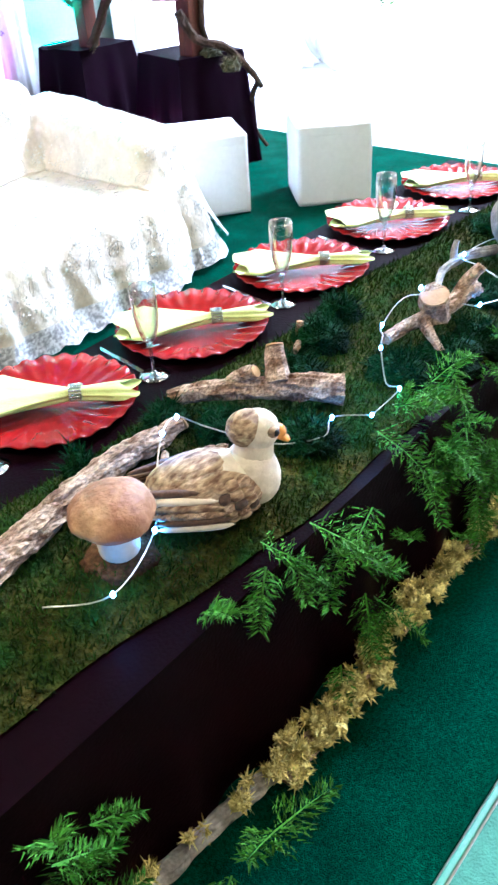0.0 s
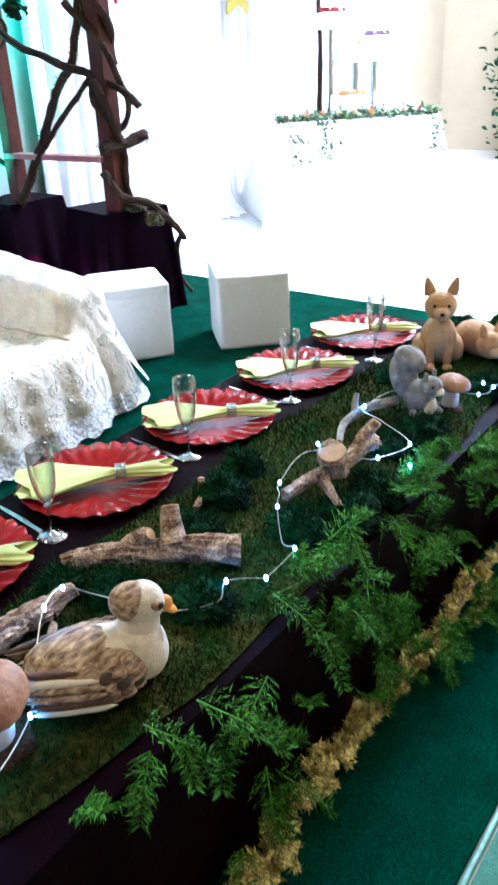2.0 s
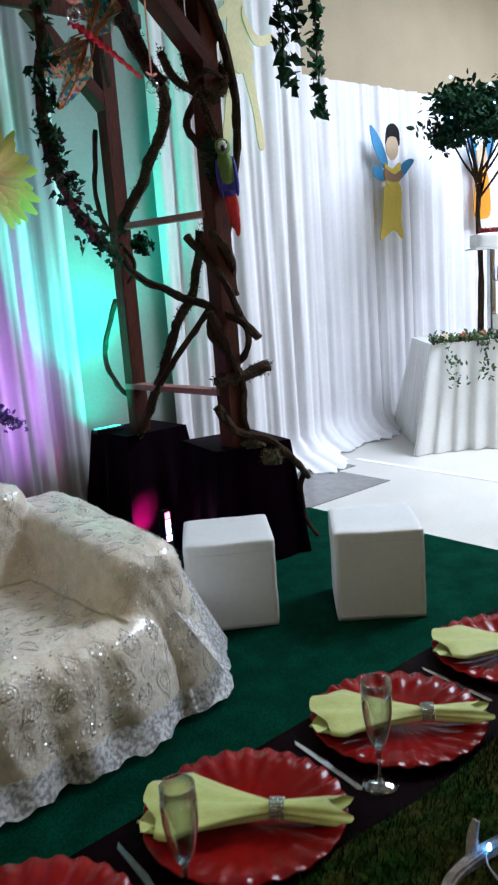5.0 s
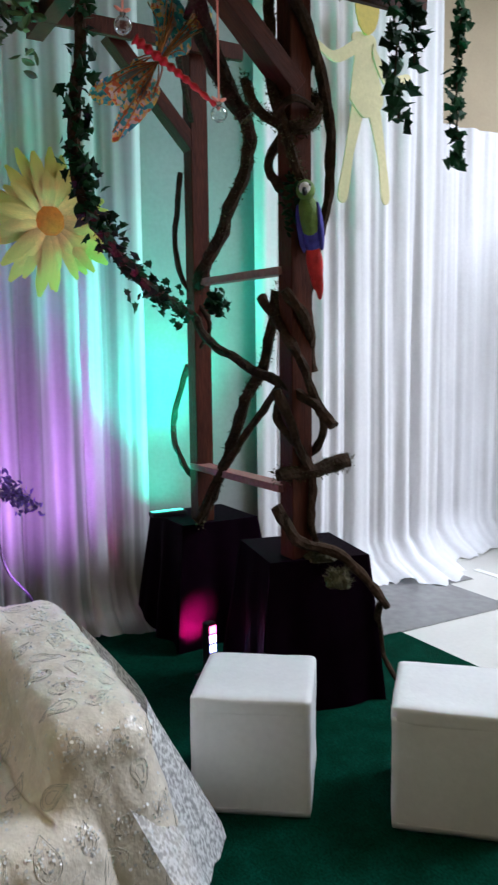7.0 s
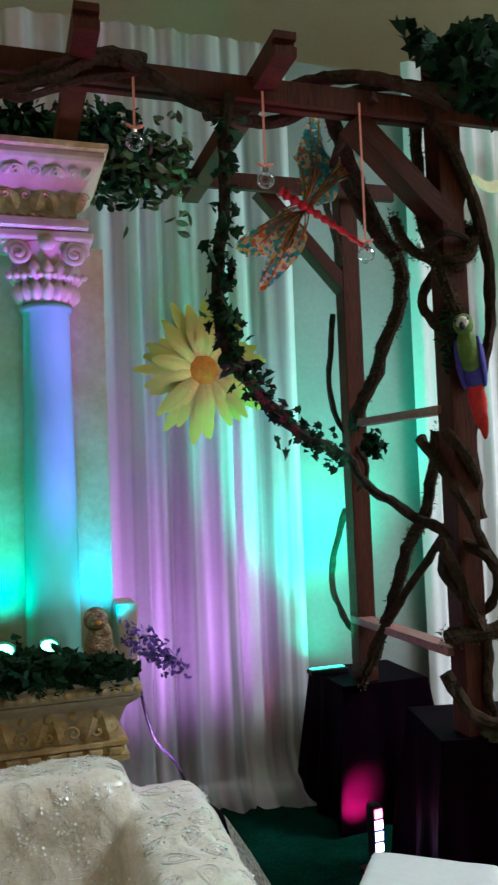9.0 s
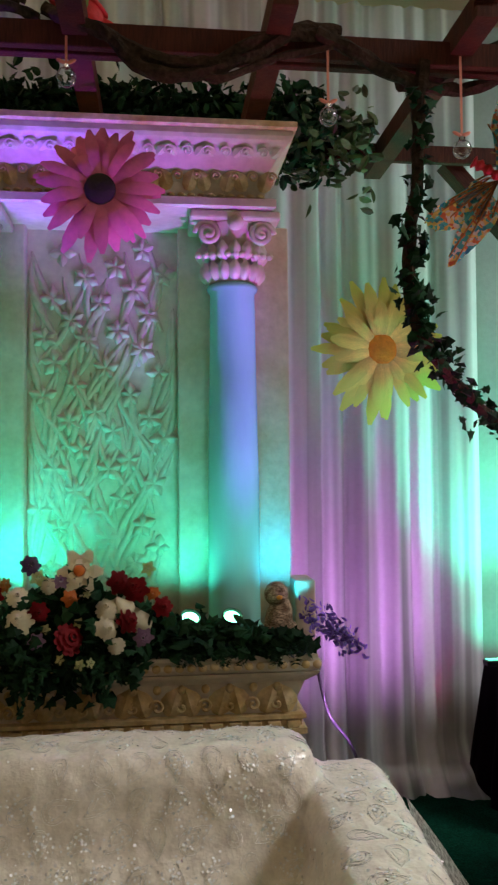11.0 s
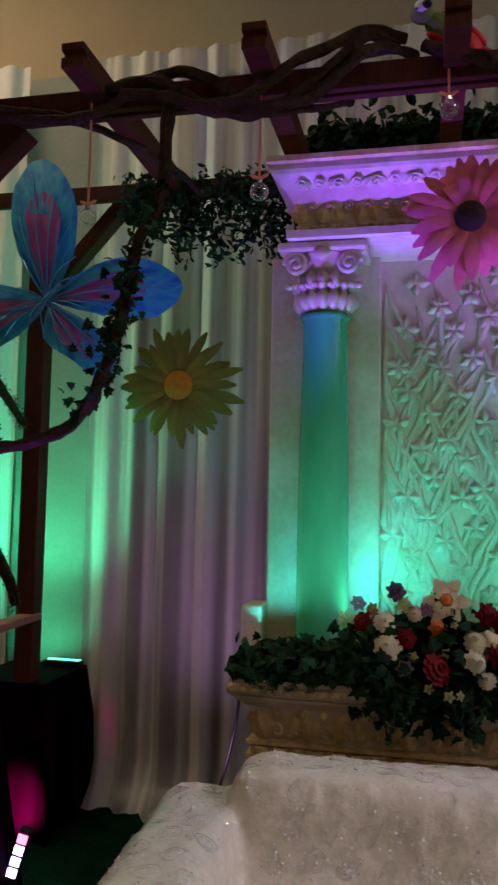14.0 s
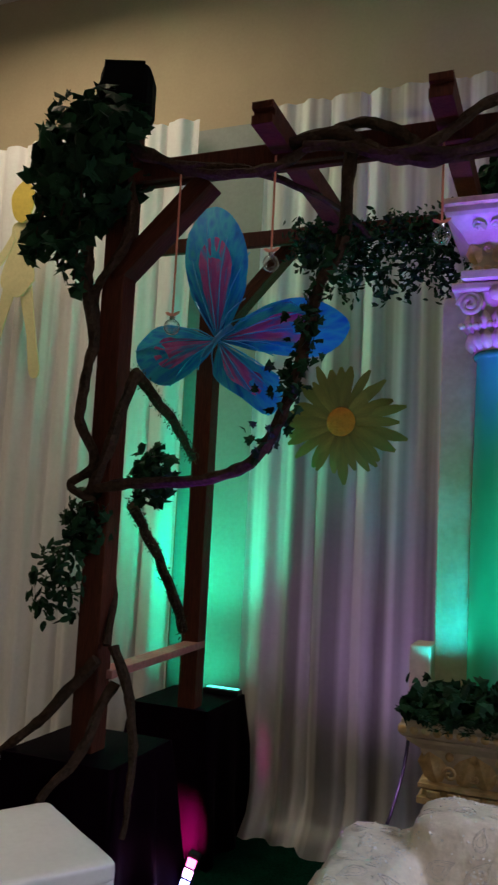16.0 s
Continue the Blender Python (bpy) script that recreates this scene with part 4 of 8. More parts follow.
A1 = [(-1.107, -2.09, 0.475), (-1.038, -2.165, 0.49), (-0.914, -2.124, 0.5), (-0.85, -2.07, 0.54), (-0.795, -2.033, 0.575), (-0.73, -2.0, 0.56), (-0.66, -2.0, 0.5), (-0.6, -2.1, 0.47), (-0.54, -2.17, 0.48), (-0.5, -2.16, 0.495), (-0.459, -2.218, 0.5)]
A2 = [(-0.459, -2.218, 0.5), (-0.36, -2.215, 0.505), (-0.35, -2.18, 0.5), (-0.3, -2.135, 0.54), (-0.27, -2.12, 0.55), (-0.225, -2.09, 0.545), (-0.1, -2.08, 0.56), (0.0, -2.16, 0.52), (0.054, -2.17, 0.5), (0.157, -2.2, 0.5), (0.2, -2.1, 0.52), (0.285, -2.008, 0.5), (0.467, -2.04, 0.5), (0.519, -2.224, 0.5), (0.585, -2.24, 0.5), (0.7, -2.25, 0.5), (0.755, -2.255, 0.5), (0.887, -2.23, 0.505), (0.902, -2.159, 0.51)]
light_string(A1, [A1[1], A1[2], A1[4], A1[5], A1[9], A1[10]], "silver wire string of cold white lights over the turf")
light_string(A2, [A2[1], A2[3], A2[5], (-0.075, -2.09, 0.57), A2[8], A2[9], (0.066, -2.244, 0.495), (0.275, -2.015, 0.51), A2[11], A2[12], A2[13], A2[14], (0.589, -2.21, 0.505), A2[16], A2[17], A2[18], (0.76, -2.27, 0.49)], "silver wire string of cold white lights among driftwood")


# ---- place settings ----
def charger(x, y, rz):
    t = thing("charger_plate", "glossy red scalloped charger plate on the dark cloth", "plate", "place settings", at=(x, y, TZ + 0.002))
    t.rotation_euler.z = radians(rz)
    bm = bmesh.new()
    prof = [(0.001, 0.004), (0.105, 0.004), (0.116, 0.007), (0.15, 0.013), (0.182, 0.02), (0.184, 0.0175), (0.15, 0.0095), (0.115, 0.001), (0.001, 0.0)]
    amp = [0, 0, 0.15, 0.8, 1, 1, 0.8, 0.15, 0]

    def rim(a, k):
        return 1 + 0.006 * amp[k] * math.cos(26 * a)

    lathe(bm, prof, 192, wave=rim)
    for w in bm.verts:
        r = w.co.xy.length
        if r > 0.1:
            c = math.cos(26 * math.atan2(w.co.y, w.co.x))
            w.co.z += 0.0032 * (abs(c) ** 0.6 * (1 if c > 0 else -1)) * (r - 0.1) / 0.084
    part("dish", bm, M["plate"], t, smooth=True)
    return t


def napkin(x, y, rz, z):
    t = thing("napkin", "lime green satin napkin gathered through a sparkling ring", "napkin", "place settings", at=(x, y, z))
    t.rotation_euler.z = radians(rz)
    bm = bmesh.new()

    def f(u, v):
        s = -0.175 + 0.335 * u
        if u < 0.64:
            w = 0.082 - 0.066 * max(0, (u - 0.16) / 0.48) ** 0.85 if u > 0.16 else 0.066 + 0.016 * u / 0.16
        else:
            w = 0.016 + 0.02 * (u - 0.64) / 0.36
        p = v * 2 * math.pi
        h = 0.013
        fold = 1 + (0.16 + 0.1 * max(0, 0.5 - u)) * math.sin(3 * p + u * 3) + (0.1 + 0.25 * max(0, 0.5 - u)) * math.sin(7 * p + 2 - u * 2)
        end = max(0, 0.1 - u) / 0.1 + max(0, u - 0.93) / 0.07
        return Vector((s + end * 0.022 * math.cos(2 * p + 1), w * math.cos(p) * fold, h + h * 0.9 * math.sin(p) * fold * (1 - 0.35 * end)))

    sheet(bm, 30, 28, f)
    bmesh.ops.remove_doubles(bm, verts=bm.verts[:], dist=0.0002)
    part("cloth", bm, M["napkin"], t, smooth=True)
    bm = bmesh.new()
    for k in range(5):
        for i in range(16):
            a = 2 * math.pi * i / 16
            c = Vector((0.038 + 0.0055 * k, 0.0185 * math.cos(a), 0.0145 + 0.0165 * math.sin(a)))
            bmesh.ops.create_icosphere(bm, subdivisions=1, radius=0.0031, matrix=Matrix.Translation(c))
    part("napkin_ring", bm, M["rhinestone"], t, "rhinestone mesh ring")
    return t


def flute(x, y):
    t = thing("champagne_flute", "clear empty champagne flute on the dark cloth", "glass", "place settings", at=(x, y, TZ + 0.0015))
    bm = bmesh.new()
    lathe(bm, [(0.034, 0), (0.034, 0.0018), (0.02, 0.004), (0.007, 0.008), (0.004, 0.014)], 28)
    part("foot", bm, M["thick_glass"], t, smooth=True)
    bm = bmesh.new()
    lathe(bm, [(0.004, 0.0142), (0.0036, 0.05), (0.005, 0.07), (0.009, 0.078)], 16)
    part("stem", bm, M["thick_glass"], t, smooth=True)
    bm = bmesh.new()
    lathe(bm, [(0.009, 0.0782), (0.015, 0.09), (0.0225, 0.115), (0.0275, 0.15), (0.0285, 0.18), (0.0275, 0.212), (0.0265, 0.212), (0.0275, 0.18), (0.0265, 0.15), (0.0215, 0.117), (0.013, 0.093), (0.001, 0.084)], 28)
    part("bowl", bm, M["glass"], t, smooth=True)
    return t


def cutlery(x, y, rz):
    t = thing("table_knife", "polished steel table knife lying beside the plate", "knife", "place settings", at=(x, y, TZ + 0.0025))
    t.rotation_euler.z = radians(rz)
    bm = bmesh.new()
    outline(bm, [(-0.1, -0.005), (-0.02, -0.0055), (0.0, -0.006), (0.09, -0.008), (0.105, 0.0), (0.0, 0.007), (-0.02, 0.005), (-0.1, 0.007), (-0.106, 0.001)], 0.003, pose(0, 0, 0, 90, 0, 0) @ Matrix.Translation((0, -0.003, 0)))
    part("blade_and_handle", bm, M["steel"], t)
    return t


for k in range(5):
    x = -0.712 + 0.4235 * k
    y = -1.594 - 0.008 * k
    charger(x, y, 17 * k)
    napkin(x - 0.005, y - 0.02, (-46, -42, -48, -46, -52)[k], TZ + 0.022)
    flute((-0.502, -0.060, 0.372, 0.789)[k - 1] if k else -0.92, (-1.688, -1.70, -1.723, -1.772)[k - 1] if k else -1.68)
    if k < 4:
        cutlery(x + 0.215, y + 0.005, 82)

# ---- the carpet in front of the table: mossy logs and trailing fern ----


def lichen_log(pts, r, label, seed, lumps, bare=M["grey_bark"]):
    t = bark_log("mossy_log", pts, r, r * 0.8, bare, label, seed, n=24)
    rg = random.Random(seed)
    path = smooth_path(pts, 8)
    bm = bmesh.new()
    vs, fs = [], []
    for _ in range(int(lumps * 1.7)):
        p = path[rg.randrange(len(path))] + Vector((rg.gauss(0, r * 0.5), rg.gauss(0, r * 0.6), r * rg.uniform(0.3, 1.0)))
        s = rg.uniform(0.006, 0.016)
        b = bmesh.ops.create_icosphere(bm, subdivisions=2, radius=1, matrix=Matrix.Identity(4))["verts"]
        for w in b:
            n = 1 + 0.7 * noise.noise(w.co * 2.2 + p * 40) + 0.35 * noise.noise(w.co * 6 + p * 40)
            w.co = p + Vector((w.co.x, w.co.y, w.co.z * 0.75)) * s * n
        for _ in range(56):
            d = Vector((rg.gauss(0, 1), rg.gauss(0, 1), rg.gauss(0, 1) + 0.4)).normalized()
            a = p + d * s * 0.8
            e = a + (d + Vector((rg.gauss(0, 0.6), rg.gauss(0, 0.6), rg.gauss(0, 0.6)))) * rg.uniform(0.005, 0.011)
            q = Vector((rg.gauss(0, 1), rg.gauss(0, 1), rg.gauss(0, 1))).normalized() * 0.0032
            i = len(vs)
            vs.extend((a - q, a + q, e))
            fs.append((i, i + 1, i + 2))
    tagged(part("moss", bm, M["lichen"], t, "dry yellow-green moss cushions"), kind="stuff")
    raw_part("moss_layer", vs, fs, M["lichen"], t, kind="stuff")
    return t


G = 0.012
lichen_log([(-1.36, -2.29, G + 0.03), (-1.2, -2.295, G + 0.035), (-1.05, -2.305, G + 0.035), (-0.9, -2.325, G + 0.035)], 0.028, "pale driftwood log with yellow moss on the carpet", 31, 9)
lichen_log([(-0.9, -2.34, G + 0.03), (-0.78, -2.345, G + 0.04), (-0.66, -2.35, G + 0.045), (-0.58, -2.33, G + 0.035)], 0.032, "short log buried in dry yellow moss", 32, 60, M["bark"])
lichen_log([(-0.5, -2.325, G + 0.03), (-0.38, -2.32, G + 0.035), (-0.26, -2.32, G + 0.03), (-0.1, -2.33, G + 0.035), (0.06, -2.33, G + 0.03)], 0.026, "thin log with yellow moss by the cloth", 33, 55, M["bark"])
lichen_log([(0.1, -2.34, G + 0.03), (0.25, -2.33, G + 0.05), (0.42, -2.34, G + 0.06), (0.6, -2.37, G + 0.04)], 0.022, "dark knotty branch with patches of yellow moss", 34, 24, M["bark"])
lichen_log([(0.2, -2.37, G + 0.02), (0.4, -2.39, G + 0.025), (0.62, -2.41, G + 0.03), (0.85, -2.38, G + 0.03)], 0.02, "mossy branch lying on the carpet", 35, 22, M["bark"])


def fern_clump(x, y, z, count, length, seed, label, spread=0.08, down=0.3, out=(0, -1, 0.2)):
    t = thing("fern_clump", label, "fern", "trailing ferns along the table front", at=(x, y, z))
    rg = random.Random(seed)
    vs, fs = [], []
    for _ in range(count):
        b = Vector((rg.gauss(0, spread), rg.uniform(-0.01, 0.03), rg.gauss(0, spread * 0.35)))
        w = Vector((rg.gauss(out[0], 0.9), out[1] * rg.uniform(0.2, 1.0), rg.gauss(out[2], 0.6)))
        needles(vs, fs, b, w, length * rg.uniform(0.6, 1.15), rg, leaflets=22, droop=down)
    raw_part("fronds", vs, fs, M["fern"], t, kind="stuff")
    return t


FERN = "bright green feathery fern trailing over the table edge"
for k, (x, y, z, n, ln, sp) in enumerate(((-0.9, -2.27, 0.44, 7, 0.11, 0.07), (-0.74, -2.28, 0.44, 14, 0.13, 0.08), (-0.6, -2.29, 0.36, 16, 0.13, 0.07), (-0.5, -2.31, 0.24, 16, 0.13, 0.06), (-0.55, -2.31, 0.1, 12, 0.12, 0.07),
                                          (-0.36, -2.24, 0.46, 24, 0.12, 0.07), (-0.27, -2.29, 0.36, 26, 0.13, 0.06), (-0.16, -2.31, 0.26, 20, 0.13, 0.07), (-0.12, -2.33, 0.12, 20, 0.12, 0.09), (0.0, -2.26, 0.42, 26, 0.12, 0.09),
                                          (0.1, -2.3, 0.3, 18, 0.13, 0.07), (0.14, -2.38, 0.06, 24, 0.11, 0.11), (0.42, -2.28, 0.4, 26, 0.13, 0.09), (0.55, -2.31, 0.28, 24, 0.14, 0.1), (0.75, -2.29, 0.36, 20, 0.13, 0.1), (0.42, -2.42, 0.05, 16, 0.1, 0.12), (0.2, -2.22, 0.46, 14, 0.1, 0.08))):
    fern_clump(x, y, z, max(3, int(n * (0.28 if x < -0.45 else 0.42))), ln, 50 + k, FERN, sp)
fern_clump(-1.38, -2.36, 0.1, 9, 0.24, 81, "dark green feathery sprigs on the carpet by the cloth", 0.09, 0.15, (0.3, -0.6, 0.5))
for k, (x, z) in enumerate(((-1.3, 0.34), (-1.27, 0.22))):
    fern_clump(x, -2.32, z, 3, 0.12, 83 + k, "dark green feathery sprigs trailing down the cloth corner", 0.045, 0.2, (0.2, -0.5, -0.1))
fern_clump(-1.33, -2.305, 0.30, 3, 0.075, 85, "dark green feathery sprigs hanging over the cloth edge", 0.07, 0.25, (0.3, -0.4, 0.0))
fern_clump(-1.02, -2.4, 0.03, 6, 0.14, 82, "loose green sprig lying on the carpet", 0.05, 0.1, (0.8, -0.5, 0.1))


# ---- sofa under a lace throw ----
sofa = thing("loveseat", "small ivory loveseat under a sequinned lace throw", "sofa", at=(-0.05, 0, 0))


def sofa_block(kind, grow=0.0):
    bm = bmesh.new()
    g = Vector((grow, grow, grow))
    if kind == "backrest":
        puff(bm, Vector((-0.61, 0.07, 0.1)) - g, Vector((0.61, 0.30, 0.695)) + g, 0.08, 0.006, 1)
        for w in bm.verts:
            w.co.y -= 0.10 * max(0, 0.5 - w.co.z) / 0.4
    elif kind == "seat":
        puff(bm, Vector((-0.65, -0.62, 0.06)) - g, Vector((0.65, 0.12, 0.36)) + g, 0.07, 0.006, 2, sag=0.02)
    else:
        s = 1 if kind == "right" else -1
        puff(bm, Vector((0.60, -0.56, 0.05)) - g, Vector((0.83, 0.27, 0.595)) + g, 0.07, 0.006, 3 + s)
        for w in bm.verts:
            w.co.z -= 0.06 * max(0, (0.1 - w.co.y)) / 0.65 * (w.co.z > 0.3)
            w.co.x *= s
        if s < 0:
            bmesh.ops.reverse_faces(bm, faces=bm.faces[:])
    return bm


for kind, name in (("backrest", "backrest"), ("seat", "seat"), ("left", "armrest"), ("right", "armrest")):
    part(name, sofa_block(kind), M["ottoman"], sofa, "ivory padded vinyl under the throw", True)

# the throw follows the whole seat as one cloth
hull = bmesh.new()
for kind in ("backrest", "seat", "left", "right"):
    one = sofa_block(kind, 0.016)
    me = bpy.data.meshes.new("mesh")
    one.to_mesh(me)
    one.free()
    hull.from_mesh(me)
    bpy.data.meshes.remove(me)
former = new("former", mesh_of(hull, None))
rem = former.modifiers.new("skin", "REMESH")
rem.mode, rem.voxel_size = "VOXEL", 0.014
bpy.context.view_layer.update()
me = bpy.data.meshes.new_from_object(former.evaluated_get(bpy.context.evaluated_depsgraph_get()))
bpy.data.objects.remove(former)
bm = bmesh.new()
bm.from_mesh(me)
bpy.data.meshes.remove(me)
for _ in range(9):
    bmesh.ops.smooth_vert(bm, verts=bm.verts[:], factor=0.6, use_axis_x=True, use_axis_y=True, use_axis_z=True)
bm.normal_update()
moved = []
for w in bm.verts:
    p = w.co.copy()
    n = w.normal.copy()
    flat = Vector((n.x, n.y, 0))
    crease = 0.006 * noise.noise(Vector((p.x * 8, p.y * 8, p.z * 6))) + 0.004 * (1 - 2 * abs(noise.noise(Vector((p.x * 11 + p.z * 5, p.y * 11 - p.z * 4, p.z * 6))))) ** 3 + 0.0036 * (1 - 2 * abs(noise.noise(Vector((p.x * 26, p.y * 26 + p.x * 7, p.z * 22)))))
    p += n * crease
    if p.z < 0.46 and flat.length > 0.3 and w.co.y < 0.2:
        d = (0.46 - p.z) / 0.4
        s = p.x * 1.0 - p.y
        fold = 0.5 + 0.5 * math.sin(s * 34 + 4 * noise.noise(Vector((s * 5, 1, 0))))
        p += flat.normalized() * d * (0.09 + 0.028 * fold + 0.03 * noise.noise(Vector((s * 4, p.z * 3, 3))))
    moved.append(p)
for w, p in zip(bm.verts, moved):
    w.co = p
bmesh.ops.delete(bm, geom=[f for f in bm.faces if f.calc_center_median().z < 0.105], context="FACES")
bm.normal_update()
cover = bvhtree.BVHTree.FromBMesh(bm)
rim = [v.co.copy() for v in bm.verts if v.is_boundary]
part("throw", bm, M["lace"], sofa, "ivory net throw with crumpled folds", True)

# sheer hem, hanging on from the rim of the throw
rim = [p for p in rim if p.y < 0.22]
rim.sort(key=lambda p: math.atan2(p.x, -(p.y - 0.24)))
bm = bmesh.new()
rows = []
for i in range(0, len(rim), 2):
    p = rim[i]
    out = Vector((p.x * 0.6 if abs(p.x) > 0.77 else p.x * 0.12, -0.6, 0)).normalized()
    w = 0.012 * math.sin(i * 0.21) + 0.01 * noise.noise(Vector((i * 0.13, 0, 0)))
    low = 0.036 + 0.010 * math.sin(i * 0.9)
    rows.append([bm.verts.new(p + Vector((0, 0, 0.012))), bm.verts.new(p + out * (0.014 + w * 0.5) + Vector((0, 0, (low - p.z) * 0.5))), bm.verts.new(Vector((p.x, p.y, low)) + out * (0.03 + w))])
for a, b in zip(rows, rows[1:]):
    if (a[0].co - b[0].co).length < 0.09:
        for j in (0, 1):
            bm.faces.new((a[j], b[j], b[j + 1], a[j + 1]))
part("lace_hem", bm, M["net"], sofa, "sheer silvery lace hem", True)

# loose corner of the sheer net, flaring over the arm


NET_TOP = smooth_path([(0.72, -0.58, 0.42), (0.865, -0.44, 0.50), (0.88, -0.2, 0.53), (0.87, 0.1, 0.55)], 8)
NET_LOW = smooth_path([(0.84, -0.74, 0.14), (1.08, -0.42, 0.08), (1.03, -0.15, 0.15), (0.98, 0.1, 0.16)], 8)


def net_corner(u, v):
    top, low = NET_TOP[int(u * 24)], NET_LOW[int(u * 24)]
    p = top.lerp(low, v)
    p.x += 0.012 * v * math.sin(u * 23)
    p.z += 0.010 * v * math.sin(u * 70)
    return p


bm = bmesh.new()
sheet(bm, 24, 16, net_corner)
part("net_corner", bm, M["net"], sofa, "loose see-through net corner of the throw", True)


def on_cover(p, n):
    hit = cover.ray_cast(p + n * 0.06, -n, 0.16)
    return (hit[0] + n * 0.0006, hit[1]) if hit[0] else None


# paisley motifs in couched silver cord, rows set half a step apart
def paisley(p, n, size, turn, bm):
    side = n.cross(Vector((0.2, 0.1, 1))).normalized()
    up = side.cross(n)
    for scale, radius in ((1.0, 0.0006), (0.84, 0.0004), (0.5, 0.0005)):
        pts = []
        for k in range(27):
            a = 2 * math.pi * k / 26
            x, y = math.sin(a) * 0.40 * abs(math.sin(a / 2)) ** 1.2, -math.cos(a) * 0.5
            x += 0.55 * max(0, -y) ** 2
            x, y = x * scale, (y - 0.12) * scale + 0.12
            c, s = math.cos(turn), math.sin(turn)
            q = on_cover(p + (side * (x * c - y * s) + up * (x * s + y * c)) * size, n)
            if q:
                if pts and (q[0] - pts[-1]).length > 0.04:
                    return
                pts.append(q[0])
        if len(pts) > 20:
            tube(bm, pts, radius, 5)


rng = random.Random(77)
bm = bmesh.new()
spots = []
for face in range(3):
    for i in range(-9, 10):
        for j in range(16):
            u, v = 0.098 * (i + 0.5 * (j % 2)), 0.088 * j
            if face == 0:
                p, n = Vector((u, -0.22, 0.16 + v)), Vector((0, -1, 0.15)).normalized()
                ok = abs(u) < 0.9 and v < 0.66
                p.y = -1.2
            elif face == 1:
                p, n = Vector((u, 0.28 - v, 1.2)), Vector((0, -0.1, 1)).normalized()
                ok = abs(u) < 0.85 and v < 1.0
            else:
                p, n = Vector((1.4, -0.17 + u * 0.6, 0.14 + v * 0.7)), Vector((1, 0, 0.1)).normalized()
                ok = abs(u) < 0.75 and v < 0.6
            if not ok:
                continue
            hit = cover.ray_cast(p, -n, 2.0)
            if hit[0] and hit[1].dot(n) > 0.6:
                spots.append((hit[0], hit[1]))
kept = []
for p, n in spots:
    if all((p - q).length > 0.08 for q in kept):
        kept.append(p)
        paisley(p, n, rng.uniform(0.06, 0.1), rng.choice((0.5, -0.5, 2.6, 3.6)) + rng.uniform(-0.3, 0.3), bm)
tagged(part("embroidery", bm, M["cord"], sofa, "couched silver paisley cord", True), kind="stuff")
verts, faces = [], []
shiny = [p for p in kept if rng.random() < 0.6]
for _ in range(8000):
    p = Vector((rng.uniform(-0.98, 0.98), rng.uniform(-0.85, 0.3), rng.uniform(0.1, 0.8)))
    if rng.random() < 0.7:
        p = rng.choice(shiny) + Vector((rng.gauss(0, 0.022), rng.gauss(0, 0.022), rng.gauss(0, 0.022)))
    near = cover.find_nearest(p, 0.2)
    if not near[0] or near[1].z < -0.2:
        continue
    n = (near[1] + Vector((rng.gauss(0, 0.35), rng.gauss(0, 0.35), rng.gauss(0, 0.35)))).normalized()
    q = n.to_track_quat("Z", "Y").to_matrix()
    b = len(verts)
    r = rng.uniform(0.0018, 0.0046)
    for k in range(6):
        verts.append(near[0] + near[1] * 0.002 + q @ Vector((r * math.cos(k * 1.0472), r * math.sin(k * 1.0472), 0)))
    faces.append(tuple(range(b, b + 6)))
raw_part("sequin_layer", verts, faces, M["sequin"], sofa, "tiny silver sequins", "stuff")


# ---- white seats ----
def ottoman(x, y, rz, w, h, label):
    t = thing("ottoman", label, "ottoman", "white cube ottomans", at=(x, y, G))
    t.rotation_euler.z = radians(rz)
    bm = bmesh.new()
    puff(bm, (-w / 2, -w / 2, 0.0), (w / 2, w / 2, h - 0.03), 0.009, 0.003, x, 16)
    part("body", bm, M["ottoman"], t, smooth=True)
    bm = bmesh.new()
    puff(bm, (-w / 2 - 0.0008, -w / 2 - 0.0008, h - 0.058), (w / 2 + 0.0008, w / 2 + 0.0008, h), 0.016, 0.003, y, 16, sag=0.004)
    part("lid", bm, M["ottoman"], t, "padded vinyl top", True)
    for s in (-1, 1):
        bm = bmesh.new()
        for k in range(24):
            a, b = -w / 2 + 0.02 + (w - 0.04) * k / 24, -w / 2 + 0.02 + (w - 0.04) * (k + 0.6) / 24
            tube(bm, [Vector((a, s * (w / 2 + 0.001), 0.022)), Vector((b, s * (w / 2 + 0.001), 0.022))], 0.0012, 5)
        part("stitching", bm, M["ottoman"], t)
    return t


ottoman(1.301, -0.148, -37, 0.36, 0.366, "white vinyl cube ottoman standing on the carpet")
ottoman(1.756, -0.548, -43.5, 0.355, 0.372, "white vinyl cube ottoman standing apart on the carpet")
ottoman(-1.72, -0.31, -34, 0.5, 0.55, "large white vinyl cube seat by the draped pedestal")

# ---- the mantelpiece with columns ----
# the mantel and all that stands on it are drawn at four fifths and set back before the drape
SET = Matrix.Translation((0.238, -2.035, 1.446)) @ Matrix.Scale(1.25, 4) @ Matrix.Translation((-0.238, 2.035, -1.446))


def on_set(ob):
    ob.matrix_basis = SET @ ob.matrix_basis
    return ob


mantel = on_set(thing("mantelpiece", "cream plaster mantelpiece with columns and carved frieze", "mantelpiece"))


